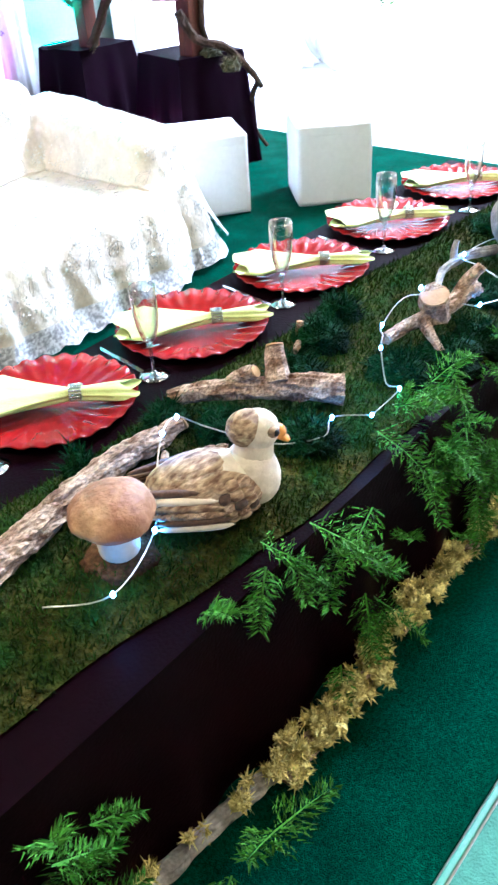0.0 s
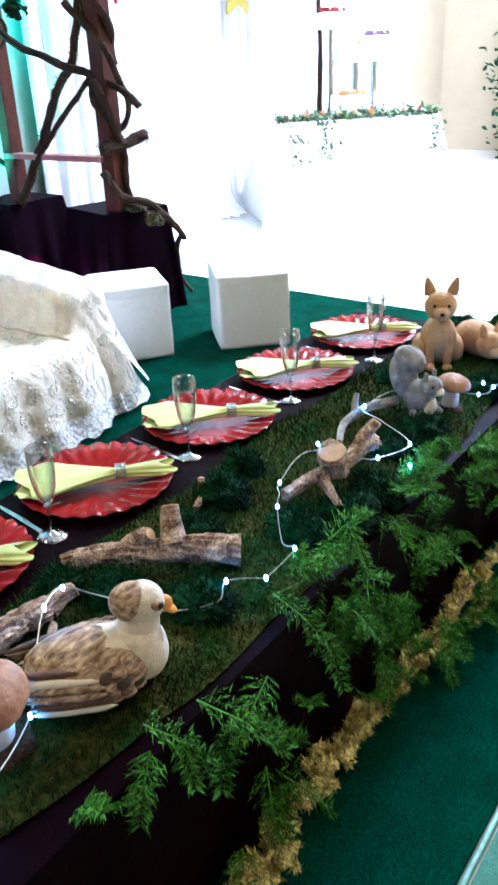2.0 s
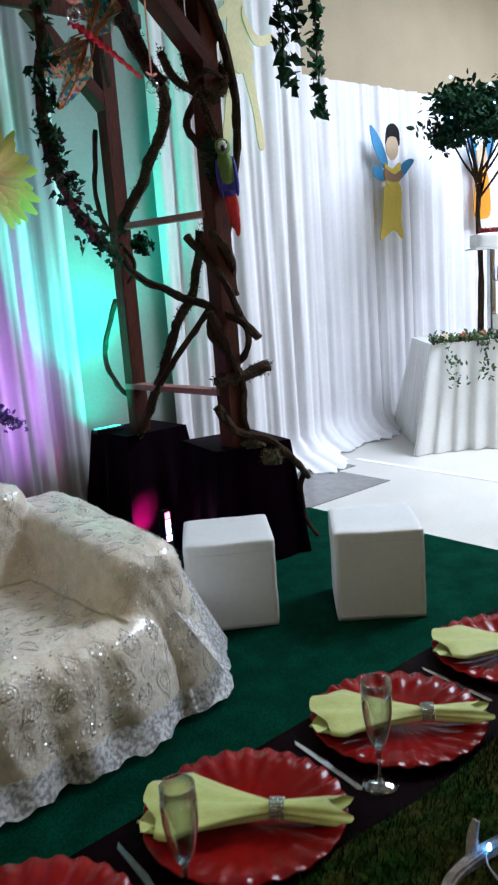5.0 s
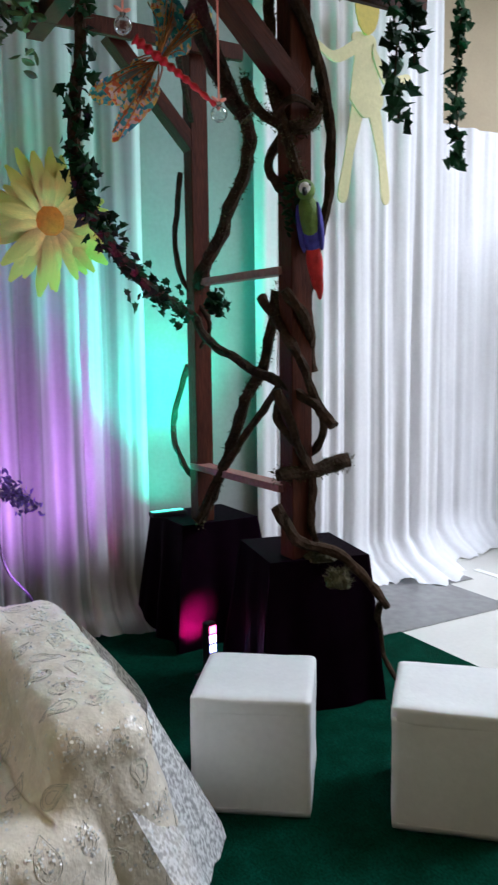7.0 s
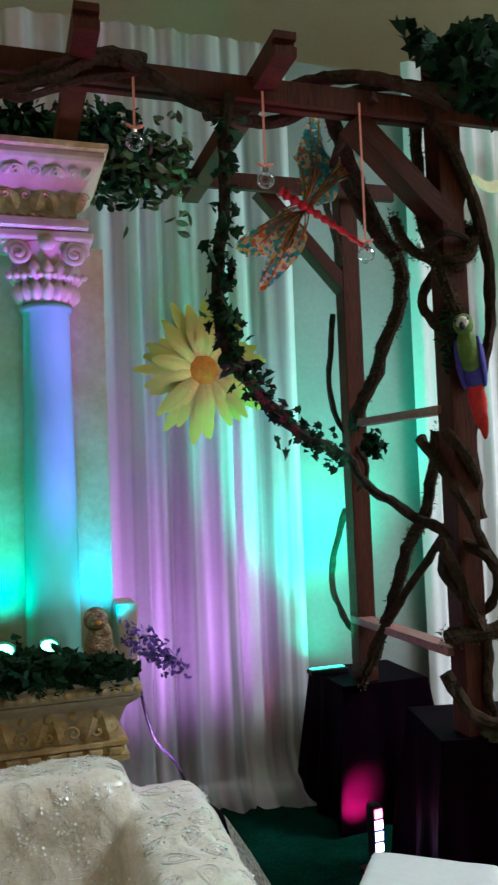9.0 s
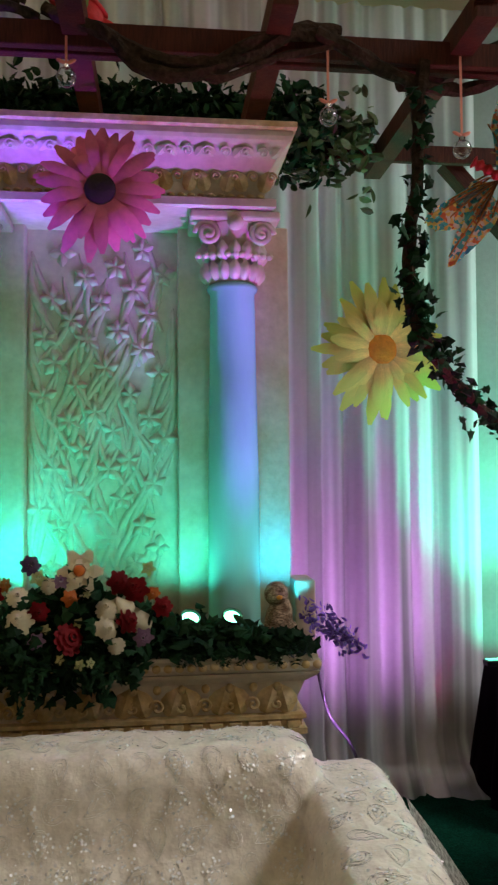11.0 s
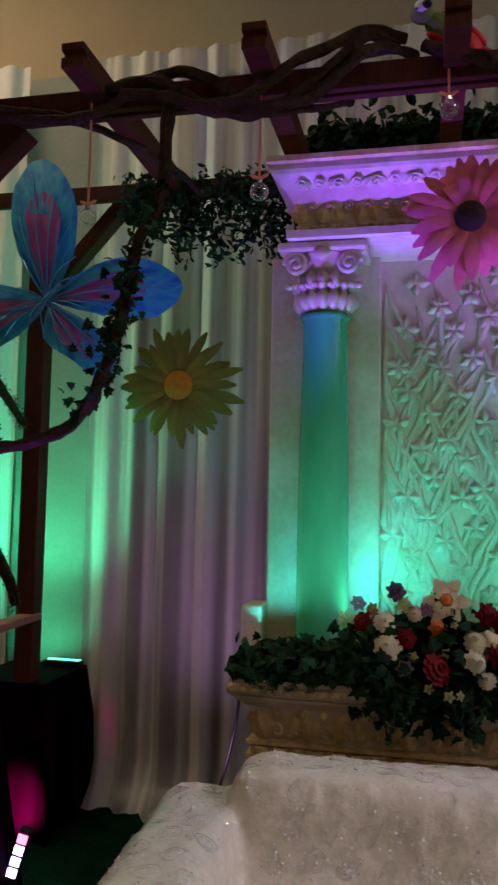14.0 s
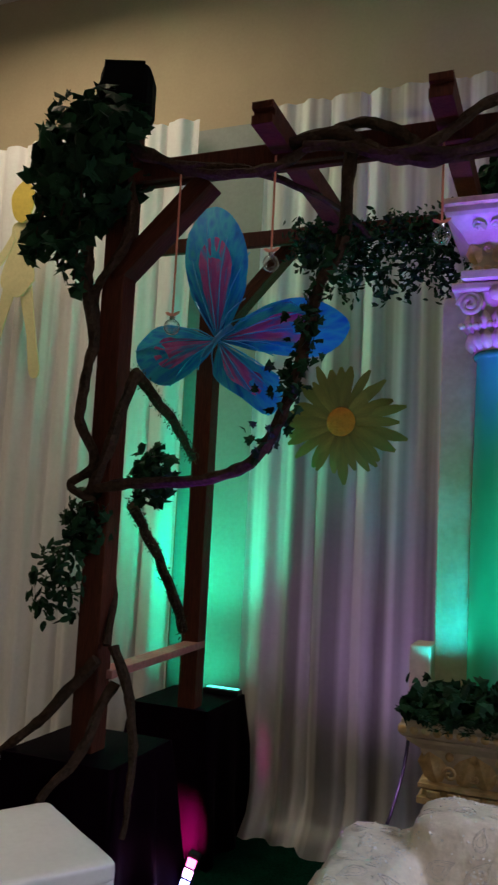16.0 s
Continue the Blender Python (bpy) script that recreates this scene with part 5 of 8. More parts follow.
def moulding(bm, profile, x0, x1, back):
    """A moulding that runs along x with returned ends. profile: (reach forward, z) rows; back: the y behind."""
    rows = []
    for reach, z in profile:
        y = -reach
        rows.append([bm.verts.new((x0 - reach + 0.0, back, z)), bm.verts.new((x0 - reach, y, z)), bm.verts.new((x1 + reach, y, z)), bm.verts.new((x1 + reach, back, z))])
    for a, b in zip(rows, rows[1:]):
        for i in range(3):
            bm.faces.new((a[i], a[i + 1], b[i + 1], b[i]))
    bm.faces.new(rows[0][::-1])
    bm.faces.new(rows[-1])
    bmesh.ops.recalc_face_normals(bm, faces=bm.faces[:])
    return bm


def scroll(bm, c, r, turns=1.6, thick=0.006, flip=1, n=26):
    path = []
    for k in range(n):
        f = k / (n - 1)
        a = f * turns * 2 * math.pi
        q = r * (1 - 0.82 * f)
        path.append(Vector((c[0] + flip * q * math.cos(a), c[1] - 0.008 * f, c[2] + q * math.sin(a))))
    tube(bm, path, thick, 6)


def carved_leaf(bm, c, size, ang, lift=0.008):
    """A raised acanthus leaf on a face that looks towards -y."""
    m = pose(*c, 0, ang, 0)
    rows = []
    for k in range(6):
        f = k / 5
        w = size * 0.34 * math.sin(math.pi * (0.12 + 0.82 * f)) * (1 + 0.2 * (k % 2))
        rows.append([bm.verts.new(m @ Vector((x * w, -lift * (1 - abs(x)) * (0.4 + math.sin(math.pi * f)) - 0.001, f * size))) for x in (-1, -0.5, 0, 0.5, 1)])
    for a, b in zip(rows, rows[1:]):
        for i in range(4):
            bm.faces.new((a[i], a[i + 1], b[i + 1], b[i]))


CX = 0.008
# lower body with a carved frieze
bm = bmesh.new()
box(bm, (-0.515, 0.075, 0.2995), (0.53, 0.42, 0.9), 0.004)
part("body", bm, M["plaster"], mantel)
bm = bmesh.new()
moulding(bm, [(0.0, 0.745), (0.012, 0.75), (0.012, 0.765), (0.0, 0.77), (0.0, 0.785), (0.01, 0.79), (0.01, 0.8), (0.0, 0.805)], -0.53, 0.545, 0.4)
bmesh.ops.translate(bm, verts=bm.verts[:], vec=(0, 0.06, 0))
part("lower_moulding", bm, M["plaster_gold"], mantel)
for k in range(21):
    x = -0.5 + 1.02 * k / 20
    part("bead", box(bmesh.new(), (x - 0.017, 0.045, 0.767), (x + 0.017, 0.062, 0.785), 0.003), M["plaster_gold"], mantel)
bm = bmesh.new()
moulding(bm, [(0.0, 0.8), (0.004, 0.85), (0.02, 0.89), (0.048, 0.912), (0.055, 0.922)], -0.515, 0.53, 0.4)
bmesh.ops.translate(bm, verts=bm.verts[:], vec=(0, 0.062, 0))
part("frieze", bm, M["plaster"], mantel, smooth=False)
for k in range(17):
    x = -0.49 + 0.997 * k / 16
    bm = bmesh.new()
    carved_leaf(bm, (x, 0.058, 0.807), 0.098, 16 if k % 2 else -16, 0.014)
    if k < 16:
        scroll(bm, (x + 0.031, 0.052, 0.832), 0.019, 1.3, 0.0045, 1 if k % 2 else -1, 16)
        ell(bm, (x + 0.031, 0.042, 0.878), (0.011, 0.009, 0.012), u=8, v=6)
    part("frieze_leaf", bm, M["plaster_gold"], mantel, "gilded scroll and leaf carving")
bm = bmesh.new()
moulding(bm, [(0.045, 0.922), (0.052, 0.926), (0.058, 0.936), (0.058, 0.948), (0.05, 0.955), (0.05, 0.965)], -0.53, 0.53, 0.42)
bmesh.ops.translate(bm, verts=bm.verts[:], vec=(0, 0.06, 0))
part("shelf", bm, M["plaster"], mantel)
for k in range(40):
    x = -0.575 + 1.15 * k / 39
    bm = bmesh.new()
    ell(bm, (x, 0.003, 0.941), (0.012, 0.008, 0.0105), u=8, v=6)
    part("egg_moulding", bm, M["plaster_gold"], mantel)
# plinths, pilasters, panel
for s in (-1, 1):
    bm = bmesh.new()
    box(bm, (CX + s * 0.575 - 0.03, 0.2, 0.946), (CX + s * 0.575 + 0.03, 0.33, 1.13), 0.006)
    part("side_block", bm, M["plaster"], mantel)
    bm = bmesh.new()
    box(bm, (CX + s * 0.385 - 0.165, 0.29, 0.946), (CX + s * 0.385 + 0.165, 0.42, 2.17), 0.005)
    part("pilaster", bm, M["plaster"], mantel)
    bm = bmesh.new()
    lathe(bm, [(0.088, 0.946), (0.088, 0.97), (0.08, 0.985), (0.085, 1.0), (0.074, 1.012), (0.073, 1.4), (0.068, 1.7), (0.064, 1.95), (0.07, 1.955), (0.074, 1.965), (0.066, 1.975)], 32, Matrix.Translation((CX + s * 0.375, 0.225, 0)))
    part("column", bm, M["acrylic_lit_green" if s < 0 else "acrylic_lit_blue"], mantel, "smooth acrylic column shaft with coloured light in its base colour", True)
    cap = part("capital", lathe(bmesh.new(), [(0.066, 1.975), (0.07, 2.02), (0.08, 2.08), (0.1, 2.13), (0.105, 2.135)], 28, Matrix.Translation((CX + s * 0.375, 0.225, 0))), M["plaster"], mantel, "carved Corinthian capital", True)
    bm = bmesh.new()
    box(bm, (CX + s * 0.375 - 0.125, 0.105, 2.135), (CX + s * 0.375 + 0.125, 0.34, 2.158), 0.006)
    part("abacus", bm, M["plaster"], cap)
    for q in (-1, 1):
        bm = bmesh.new()
        scroll(bm, (CX + s * 0.375 + q * 0.075, 0.135, 2.1), 0.034, 1.9, 0.009, q, 30)
        part("volute", bm, M["plaster"], cap, smooth=True)
    bm = bmesh.new()
    for k in range(9):
        a = -math.pi * k / 8
        for z, r, sz in ((1.978, 0.07, 0.055), (2.03, 0.078, 0.055)):
            c = Vector((CX + s * 0.375 + r * math.cos(a), 0.225 + r * math.sin(a), z))
            mm = Matrix.Translation(c) @ Matrix.Rotation(a + math.pi / 2, 4, "Z") @ pose(0, 0, 0, 14, 0, 0)
            b2 = bmesh.new()
            carved_leaf(b2, (0, 0, 0), sz, 0, 0.014)
            bmesh.ops.transform(b2, matrix=mm, verts=b2.verts[:])
            tmp = bpy.data.meshes.new("tmp")
            b2.to_mesh(tmp)
            b2.free()
            bm.from_mesh(tmp)
            bpy.data.meshes.remove(tmp)
    ell(bm, (CX + s * 0.375, 0.11, 2.125), (0.024, 0.016, 0.022), u=10, v=8)
    for k in range(11):
        ell(bm, (CX + s * 0.375 - 0.1 + 0.02 * k, 0.135 + 0.006 * abs(k - 5), 2.045), (0.012, 0.012, 0.01), u=8, v=6)
    part("acanthus_leaves", bm, M["plaster"], cap, smooth=True)
bm = bmesh.new()
box(bm, (-0.215, 0.34, 0.946), (0.232, 0.42, 2.17), 0.003)
part("panel", bm, M["plaster"], mantel)
rng = random.Random(12)
for k in range(96):
    x = rng.uniform(-0.2, 0.18)
    z = 0.96 + rng.uniform(0, 0.95)
    lean = rng.choice((-1, 1)) * rng.uniform(0.03, 0.15)
    path = smooth_path([(max(-0.2, min(0.215, x + lean * f + 0.012 * math.sin(6 * f + k))), 0.3425, z + 0.24 * f) for f in (0, 0.33, 0.66, 1)], 4)
    bm = bmesh.new()
    tube(bm, path, lambda f: 0.011 * math.sin(math.pi * (0.12 + 0.8 * f)) + 0.001, 6)
    part("reed", bm, M["plaster"], mantel, smooth=True)
for k in range(46):
    x, z = -0.18 + 0.375 * (k * 0.618 % 1.0) + rng.uniform(-0.015, 0.015), 1.02 + 1.1 * (k + rng.random()) / 46
    bm = bmesh.new()
    n = rng.choice((4, 5, 5, 6))
    for i in range(n):
        carved_leaf(bm, (x, 0.339, z), rng.uniform(0.030, 0.044), 360 * i / n + rng.uniform(-8, 8), 0.0095)
    ell(bm, (x, 0.336, z), (0.005, 0.004, 0.005), u=8, v=6)
    part("relief_flower", bm, M["plaster"], mantel, smooth=True)
# entablature
bm = bmesh.new()
moulding(bm, [(0.0, 2.16), (0.008, 2.165), (0.008, 2.185), (0.0, 2.19), (-0.02, 2.195), (-0.02, 2.235), (-0.015, 2.26), (0.012, 2.3), (0.045, 2.335), (0.05, 2.345), (0.05, 2.36)], CX - 0.465, CX + 0.478, 0.3)
bmesh.ops.translate(bm, verts=bm.verts[:], vec=(0, 0.1, 0))
part("cornice", bm, M["plaster"], mantel)
bm = bmesh.new()
moulding(bm, [(0.052, 2.361), (0.06, 2.366), (0.06, 2.381), (0.05, 2.386)], CX - 0.465, CX + 0.478, 0.3)
bmesh.ops.translate(bm, verts=bm.verts[:], vec=(0, 0.1, 0))
part("cornice_cap", bm, M["plaster_gold"], mantel, "thin brown gilded top board")
for k in range(33):
    x = CX - 0.43 + 0.875 * k / 32
    bm = bmesh.new()
    ell(bm, (x, 0.117, 2.2), (0.011, 0.008, 0.006), u=8, v=6)
    part("gilt_bead", bm, M["plaster_gold"], mantel)
for k in range(18):
    x = CX - 0.43 + 0.88 * k / 17
    bm = bmesh.new()
    carved_leaf(bm, (0, 0, 0), 0.06, 18 if k % 2 else -18, 0.006)
    scroll(bm, (0.026, -0.001, 0.04), 0.016, 1.5, 0.003, 1 if k % 2 else -1, 16)
    bmesh.ops.transform(bm, matrix=pose(x, 0.117, 2.212, 5, 0, 0), verts=bm.verts[:])
    part("cornice_leaf", bm, M["plaster_gold"], mantel, "gilded scroll and leaf carving")
    bm = bmesh.new()
    scroll(bm, (0.0, -0.001, 0.02), 0.016, 1.5, 0.003, -1 if k % 2 else 1, 16)
    carved_leaf(bm, (0.022, 0, 0.006), 0.034, 40 if k % 2 else -40, 0.005)
    bmesh.ops.transform(bm, matrix=pose(x, 0.086, 2.292, 42, 0, 0), verts=bm.verts[:])
    part("cornice_scroll", bm, M["plaster"], mantel, "carved scroll")


# ---- large paper daisies ----
def petal_paint(name, root, tip, hi):
    """Crepe paper dyed from the root colour to the tip colour."""
    ma = material(name, root, 0.7, vary=0.15, rnd=0.2, bump=0.25, bump_scale=90, stretch=(8, 8, 1))
    nt = ma.node_tree
    b = nt.nodes["Principled BSDF"]
    was = b.inputs["Base Color"].links[0].from_socket
    sp = nt.nodes.new("ShaderNodeSeparateXYZ")
    nt.links.new(nt.nodes["Texture Coordinate"].outputs["Object"], sp.inputs[0])
    mr = nt.nodes.new("ShaderNodeMapRange")
    mr.inputs[1].default_value, mr.inputs[2].default_value = hi * 0.3, hi
    nt.links.new(sp.outputs[2], mr.inputs[0])
    mx = nt.nodes.new("ShaderNodeMix")
    mx.data_type = "RGBA"
    nt.links.new(mr.outputs[0], mx.inputs[0])
    nt.links.new(was, mx.inputs[6])
    mx.inputs[7].default_value = (*tip, 1)
    nt.links.new(mx.outputs[2], b.inputs["Base Color"])
    return ma


M["petal_yellow"] = petal_paint("yellow_petal", (0.88, 0.55, 0.16), (0.52, 0.50, 0.07), 0.28)
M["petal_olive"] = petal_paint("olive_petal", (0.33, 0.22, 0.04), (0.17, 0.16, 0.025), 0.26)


def daisy(x, y, z, r, heart, petal, core, label, n, layers=2, seed=0):
    t = thing("paper_daisy", label, "paper flower", "large paper daisies", at=(x, y, z))
    rg = random.Random(seed)
    for ly in range(layers):
        for k in range(n):
            a = 360 * (k + 0.5 * ly) / n + rg.uniform(-6, 6)
            ln = r * rg.uniform(0.86, 1.1) * (1 - 0.1 * ly)
            w = r * (0.082 if r < 0.2 else 0.07) * rg.uniform(0.85, 1.15)
            bm = bmesh.new()
            rows = []
            bend = rg.uniform(-0.05, 0.13)
            for j in range(6):
                f = j / 5
                d = heart * 0.6 + (ln - heart * 0.6) * f
                ww = w * (0.45 + 0.85 * math.sin(math.pi * (0.08 + 0.76 * f)) if f < 1 else 0.35)
                yy = -0.012 - 0.012 * ly + bend * r * f * f - 0.02 * math.sin(math.pi * f)
                rows.append([bm.verts.new((s * ww, yy + 0.12 * ww * abs(s), d)) for s in (-1, 0, 1)])
            for a1, b1 in zip(rows, rows[1:]):
                for i in range(2):
                    bm.faces.new((a1[i], a1[i + 1], b1[i + 1], b1[i]))
            part("petal", bm, petal, t, smooth=True, m=pose(0, 0, 0, 0, a, 0))
    bm = bmesh.new()
    ell(bm, (0, -0.03, 0), (heart, 0.022, heart), u=20, v=10)
    part("flower_heart", bm, core, t, "velvety round centre")
    return t


on_set(daisy(0.026, 0.0, 2.155, 0.168, 0.04, M["petal_pink"], M["dark_heart"], "large pink paper daisy with a dark centre on the cornice", 15, 2, 5))
daisy(1.12, 1.34, 1.965, 0.305, 0.074, M["petal_yellow"], M["daisy_heart"], "large yellow paper daisy hung before the drape", 17, 3, 6)
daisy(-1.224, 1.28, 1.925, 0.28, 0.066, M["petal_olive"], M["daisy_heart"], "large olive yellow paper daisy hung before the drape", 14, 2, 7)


# ---- flowers on the mantel shelf ----
SH = 0.967
spray = on_set(thing("flower_arrangement", "mixed red, white and purple flower arrangement on the mantel shelf", "flowers", at=(-0.05, 0.07, SH)))
rng = random.Random(21)
bm = bmesh.new()
box(bm, (-0.14, -0.02, 0), (0.14, 0.09, 0.05), 0.01)
part("foam_tray", bm, M["ivy"], spray)
verts, faces = [], []
for _ in range(2300):
    x = max(-0.33, min(0.33, rng.gauss(0, 0.15)))
    z = min(abs(rng.gauss(0, 0.075)), 0.21) * (1 - 1.6 * abs(x)) + 0.01
    y = -0.015 + rng.gauss(0, 0.035)
    if rng.random() < 0.05:
        z, y = -abs(rng.gauss(0, 0.04)), -0.085
        x *= 0.6
    leaf(verts, faces, Vector((x, y, z)), 0.046, rng, OVAL if rng.random() < 0.5 else IVY, (0, -0.7, 0.4), 0.7)
raw_part("foliage", verts, faces, M["ivy"], spray, "dark glossy leaves", "stuff")


def bloom(parent, c, r, mat, layers, n, name, core=None, label=""):
    """A flower of overlapping petals that looks towards -y and up."""
    rg = random.Random(int(c[0] * 997 + c[2] * 431))
    vs, fs = [], []
    q = Vector((rg.gauss(0, 0.35), -0.9, rg.uniform(0.1, 0.6))).to_track_quat("Z", "Y").to_matrix()
    for ly in range(layers):
        f = 1 - ly / layers
        for k in range(n):
            a = 2 * math.pi * (k + 0.5 * ly) / n + rg.uniform(-0.1, 0.1)
            d, e = Vector((math.cos(a), math.sin(a), 0)), Vector((-math.sin(a), math.cos(a), 0))
            lift = 0.25 + 0.9 * (1 - f)
            b = len(vs)
            pts = [d * r * 0.08, d * r * 0.55 * f + e * r * 0.3 * f, d * r * f * 0.95 + e * r * 0.12, d * r * f * 0.95 - e * r * 0.12, d * r * 0.55 * f - e * r * 0.3 * f]
            for j, p in enumerate(pts):
                vs.append(Vector(c) + q @ (p + Vector((0, 0, r * lift * (0.0, 0.45, 0.4, 0.4, 0.45)[j] + 0.1 * r * ly))))
            fs.append((b, b + 1, b + 2, b + 3, b + 4))
    ob = raw_part(name, vs, fs, mat, parent, label)
    if core:
        bm = bmesh.new()
        ell(bm, Vector(c) + q @ Vector((0, 0, r * 0.35)), (r * 0.24,) * 3, u=8, v=6)
        part("stamen_disc", bm, core, ob)
    return ob


RED, WHT, ORG, PUR = M["red_petal"], M["white_petal"], M["orange_petal"], M["purple_petal"]
LIL, BUD = M["lilac_petal"], M["bud_petal"]
KINDS = {"gerbera": (RED, 4, 12, M["dark_heart"]), "rose": (RED, 6, 6, None), "white_lily": (WHT, 2, 6, ORG), "chrysanthemum": (WHT, 5, 13, None), "carnation": (WHT, 7, 7, None),
         "orange_rose": (ORG, 5, 6, None), "purple_bloom": (PUR, 5, 7, None), "lilac_bloom": (LIL, 4, 6, None), "flower_bud": (BUD, 3, 5, None)}
for kind, x, z, r in (
        ("gerbera", -0.135, 0.074, 0.044), ("white_lily", -0.11, 0.235, 0.062), ("chrysanthemum", -0.262, 0.175, 0.03), ("carnation", -0.252, 0.118, 0.039), ("chrysanthemum", -0.04, 0.142, 0.033),
        ("carnation", -0.044, 0.098, 0.034), ("chrysanthemum", -0.016, 0.056, 0.024), ("rose", 0.01, 0.114, 0.036), ("rose", -0.016, 0.205, 0.036), ("rose", 0.03, 0.186, 0.04), ("rose", 0.096, 0.145, 0.03),
        ("orange_rose", -0.134, 0.17, 0.025), ("orange_rose", 0.074, 0.176, 0.021), ("orange_rose", -0.292, 0.205, 0.021), ("lilac_bloom", -0.33, 0.218, 0.024), ("lilac_bloom", -0.158, 0.21, 0.023),
        ("purple_bloom", -0.236, 0.25, 0.03), ("rose", -0.21, 0.14, 0.03), ("flower_bud", 0.062, 0.238, 0.022), ("flower_bud", -0.214, 0.22, 0.024), ("chrysanthemum", -0.187, 0.20, 0.022),
        ("flower_bud", -0.152, 0.03, 0.015), ("flower_bud", -0.104, 0.016, 0.016), ("flower_bud", -0.08, 0.02, 0.014), ("flower_bud", -0.19, 0.10, 0.015), ("flower_bud", -0.092, 0.178, 0.012),
        ("flower_bud", -0.11, 0.112, 0.015), ("lilac_bloom", -0.21, 0.072, 0.024), ("lilac_bloom", 0.05, 0.074, 0.028), ("rose", -0.315, 0.175, 0.03), ("flower_bud", -0.362, 0.18, 0.026)):
    ma, ly, n, core = KINDS[kind]
    bloom(spray, (x + 0.132, -0.125 + 0.35 * z, z - 0.012), r, ma, ly, n, kind, core)
# long cream lily petals reaching over the leaves
for x, turn in ((0.20, -68), (0.155, -30)):
    bm = bmesh.new()
    carved_leaf(bm, (x, -0.075, 0.085), 0.085, turn, 0.012)
    part("long_petal", bm, WHT, spray, smooth=True)


def shelf_garland(x0, x1, seed, label, count):
    t = on_set(thing("leaf_garland", label, "garland", at=(0, 0, SH)))
    rg = random.Random(seed)
    vs, fs = [], []
    for _ in range(count):
        f = rg.random()
        x = x0 + (x1 - x0) * f
        hgt = (0.05 if x0 < 0 else 0.032) * (1.1 - 0.5 * f)
        leaf(vs, fs, Vector((x + rg.gauss(0, 0.02), 0.055 + rg.gauss(0, 0.035), min(abs(rg.gauss(0, hgt)), 0.085) + 0.004)), 0.042, rg, OVAL if rg.random() < 0.35 else IVY, (0, -0.6, 0.7), 0.7)
    for _ in range(9):
        b = Vector((x0 + (x1 - x0) * rg.random(), 0.02, 0.02))
        needles(vs, fs, b, (rg.gauss(0, 1), -0.8, 0.2), 0.1, rg, 14, droop=0.5)
    raw_part("foliage", vs, fs, M["ivy"], t, kind="stuff")
    bm = bmesh.new()
    tube(bm, smooth_path([(x0 + (x1 - x0) * k / 4, 0.05 + 0.012 * (-1) ** k, 0.008) for k in range(5)], 5), 0.004, 6)
    part("stem", bm, M["vine"], t, "thin brown stem")
    return t


shelf_garland(-0.18, -0.56, 31, "dark green leaf garland along the mantel shelf", 900)
shelf_garland(0.22, 0.54, 32, "dark green leaf garland by the small spotlights", 760)
rng = random.Random(77)
fern = on_set(thing("hanging_fern", "dark fern fronds hanging from the flowers over the shelf", "fern", at=(0, -0.012, SH)))
verts, faces = [], []
for x, drop in ((-0.165, 0.13), (-0.13, 0.09), (0.0, 0.07), (0.04, 0.09)):
    for k in range(14):
        f = k / 13
        for side in (-1, 1):
            leaf(verts, faces, Vector((x + side * 0.026 * (1.05 - f), -0.022 - 0.012 * f, 0.015 - drop * f)), 0.036 * (1.1 - 0.6 * f), rng, OVAL, (0.3 * side, -1, 0.1), 0.35)
raw_part("fronds", verts, faces, M["ivy"], fern, kind="stuff")
# bird nest figure, purple sprig, cable and small spotlights
figure("owl_figure", lambda bm: (ell(bm, (0, 0, 0.06), (0.035, 0.03, 0.06), (0, 12, 0)), ell(bm, (-0.008, -0.005, 0.125), (0.03, 0.028, 0.028)), ell(bm, (0.025, 0, 0.03), (0.03, 0.022, 0.04), (0, -25, 0)), ell(bm, (-0.01, -0.03, 0.12), (0.008, 0.006, 0.006), mi=1)),
       (M["bark"], M["orange"]), "mottled brown owl figure at the end of the mantel shelf", "figurine", SET @ pose(0.49, 0.1, SH, 0, 0, 15) @ Matrix.Diagonal((1.1, 1.1, 1.15, 1)))
sprig = on_set(thing("purple_sprig", "purple flower sprig hanging beside the mantel", "flowers", at=(0.6, 0.13, SH)))
rng = random.Random(40)
verts, faces = [], []
for _ in range(230):
    f = rng.random()
    leaf(verts, faces, Vector((-0.03 + 0.14 * f + rng.gauss(0, 0.012), rng.gauss(0, 0.02), 0.09 - 0.1 * f + rng.gauss(0, 0.02))), 0.02, rng, OVAL)
raw_part("blossom", verts, faces, M["sprig_petal"], sprig, kind="stuff")
M["green_lens"] = glow("green_lens", (0.15, 1.0, 0.55), 14.0)
for x, y in ((0.245, 0.085), (0.355, 0.085)):
    t = thing("small_spotlight", "small black spotlight with a glowing green lens", "spotlight", "mantel spotlights", at=(x, y, SH))
    on_set(t)
    bm = bmesh.new()
    lathe(bm, [(0.022, 0), (0.022, 0.006), (0.008, 0.01), (0.008, 0.055)], 14)
    part("foot", bm, M["black"], t)
    bm = bmesh.new()
    lathe(bm, [(0.014, 0), (0.026, 0.012), (0.028, 0.05), (0.026, 0.05), (0.022, 0.04)], 16, pose(0, 0, 0.055, 34, 10, 0))
    part("housing", bm, M["black"], t)
    bm = bmesh.new()
    lathe(bm, [(0.022, 0.044), (0.012, 0.049), (0.001, 0.05)], 16, pose(0, 0, 0.055, 34, 10, 0))
    part("lens", bm, M["green_lens"], t, "glowing green lens")


def cable(pts, label):
    bm = bmesh.new()
    tube(bm, smooth_path(pts, 8), 0.006, 7)
    return solo("power_cable", bm, M["cable"], label, "cable", smooth=True)


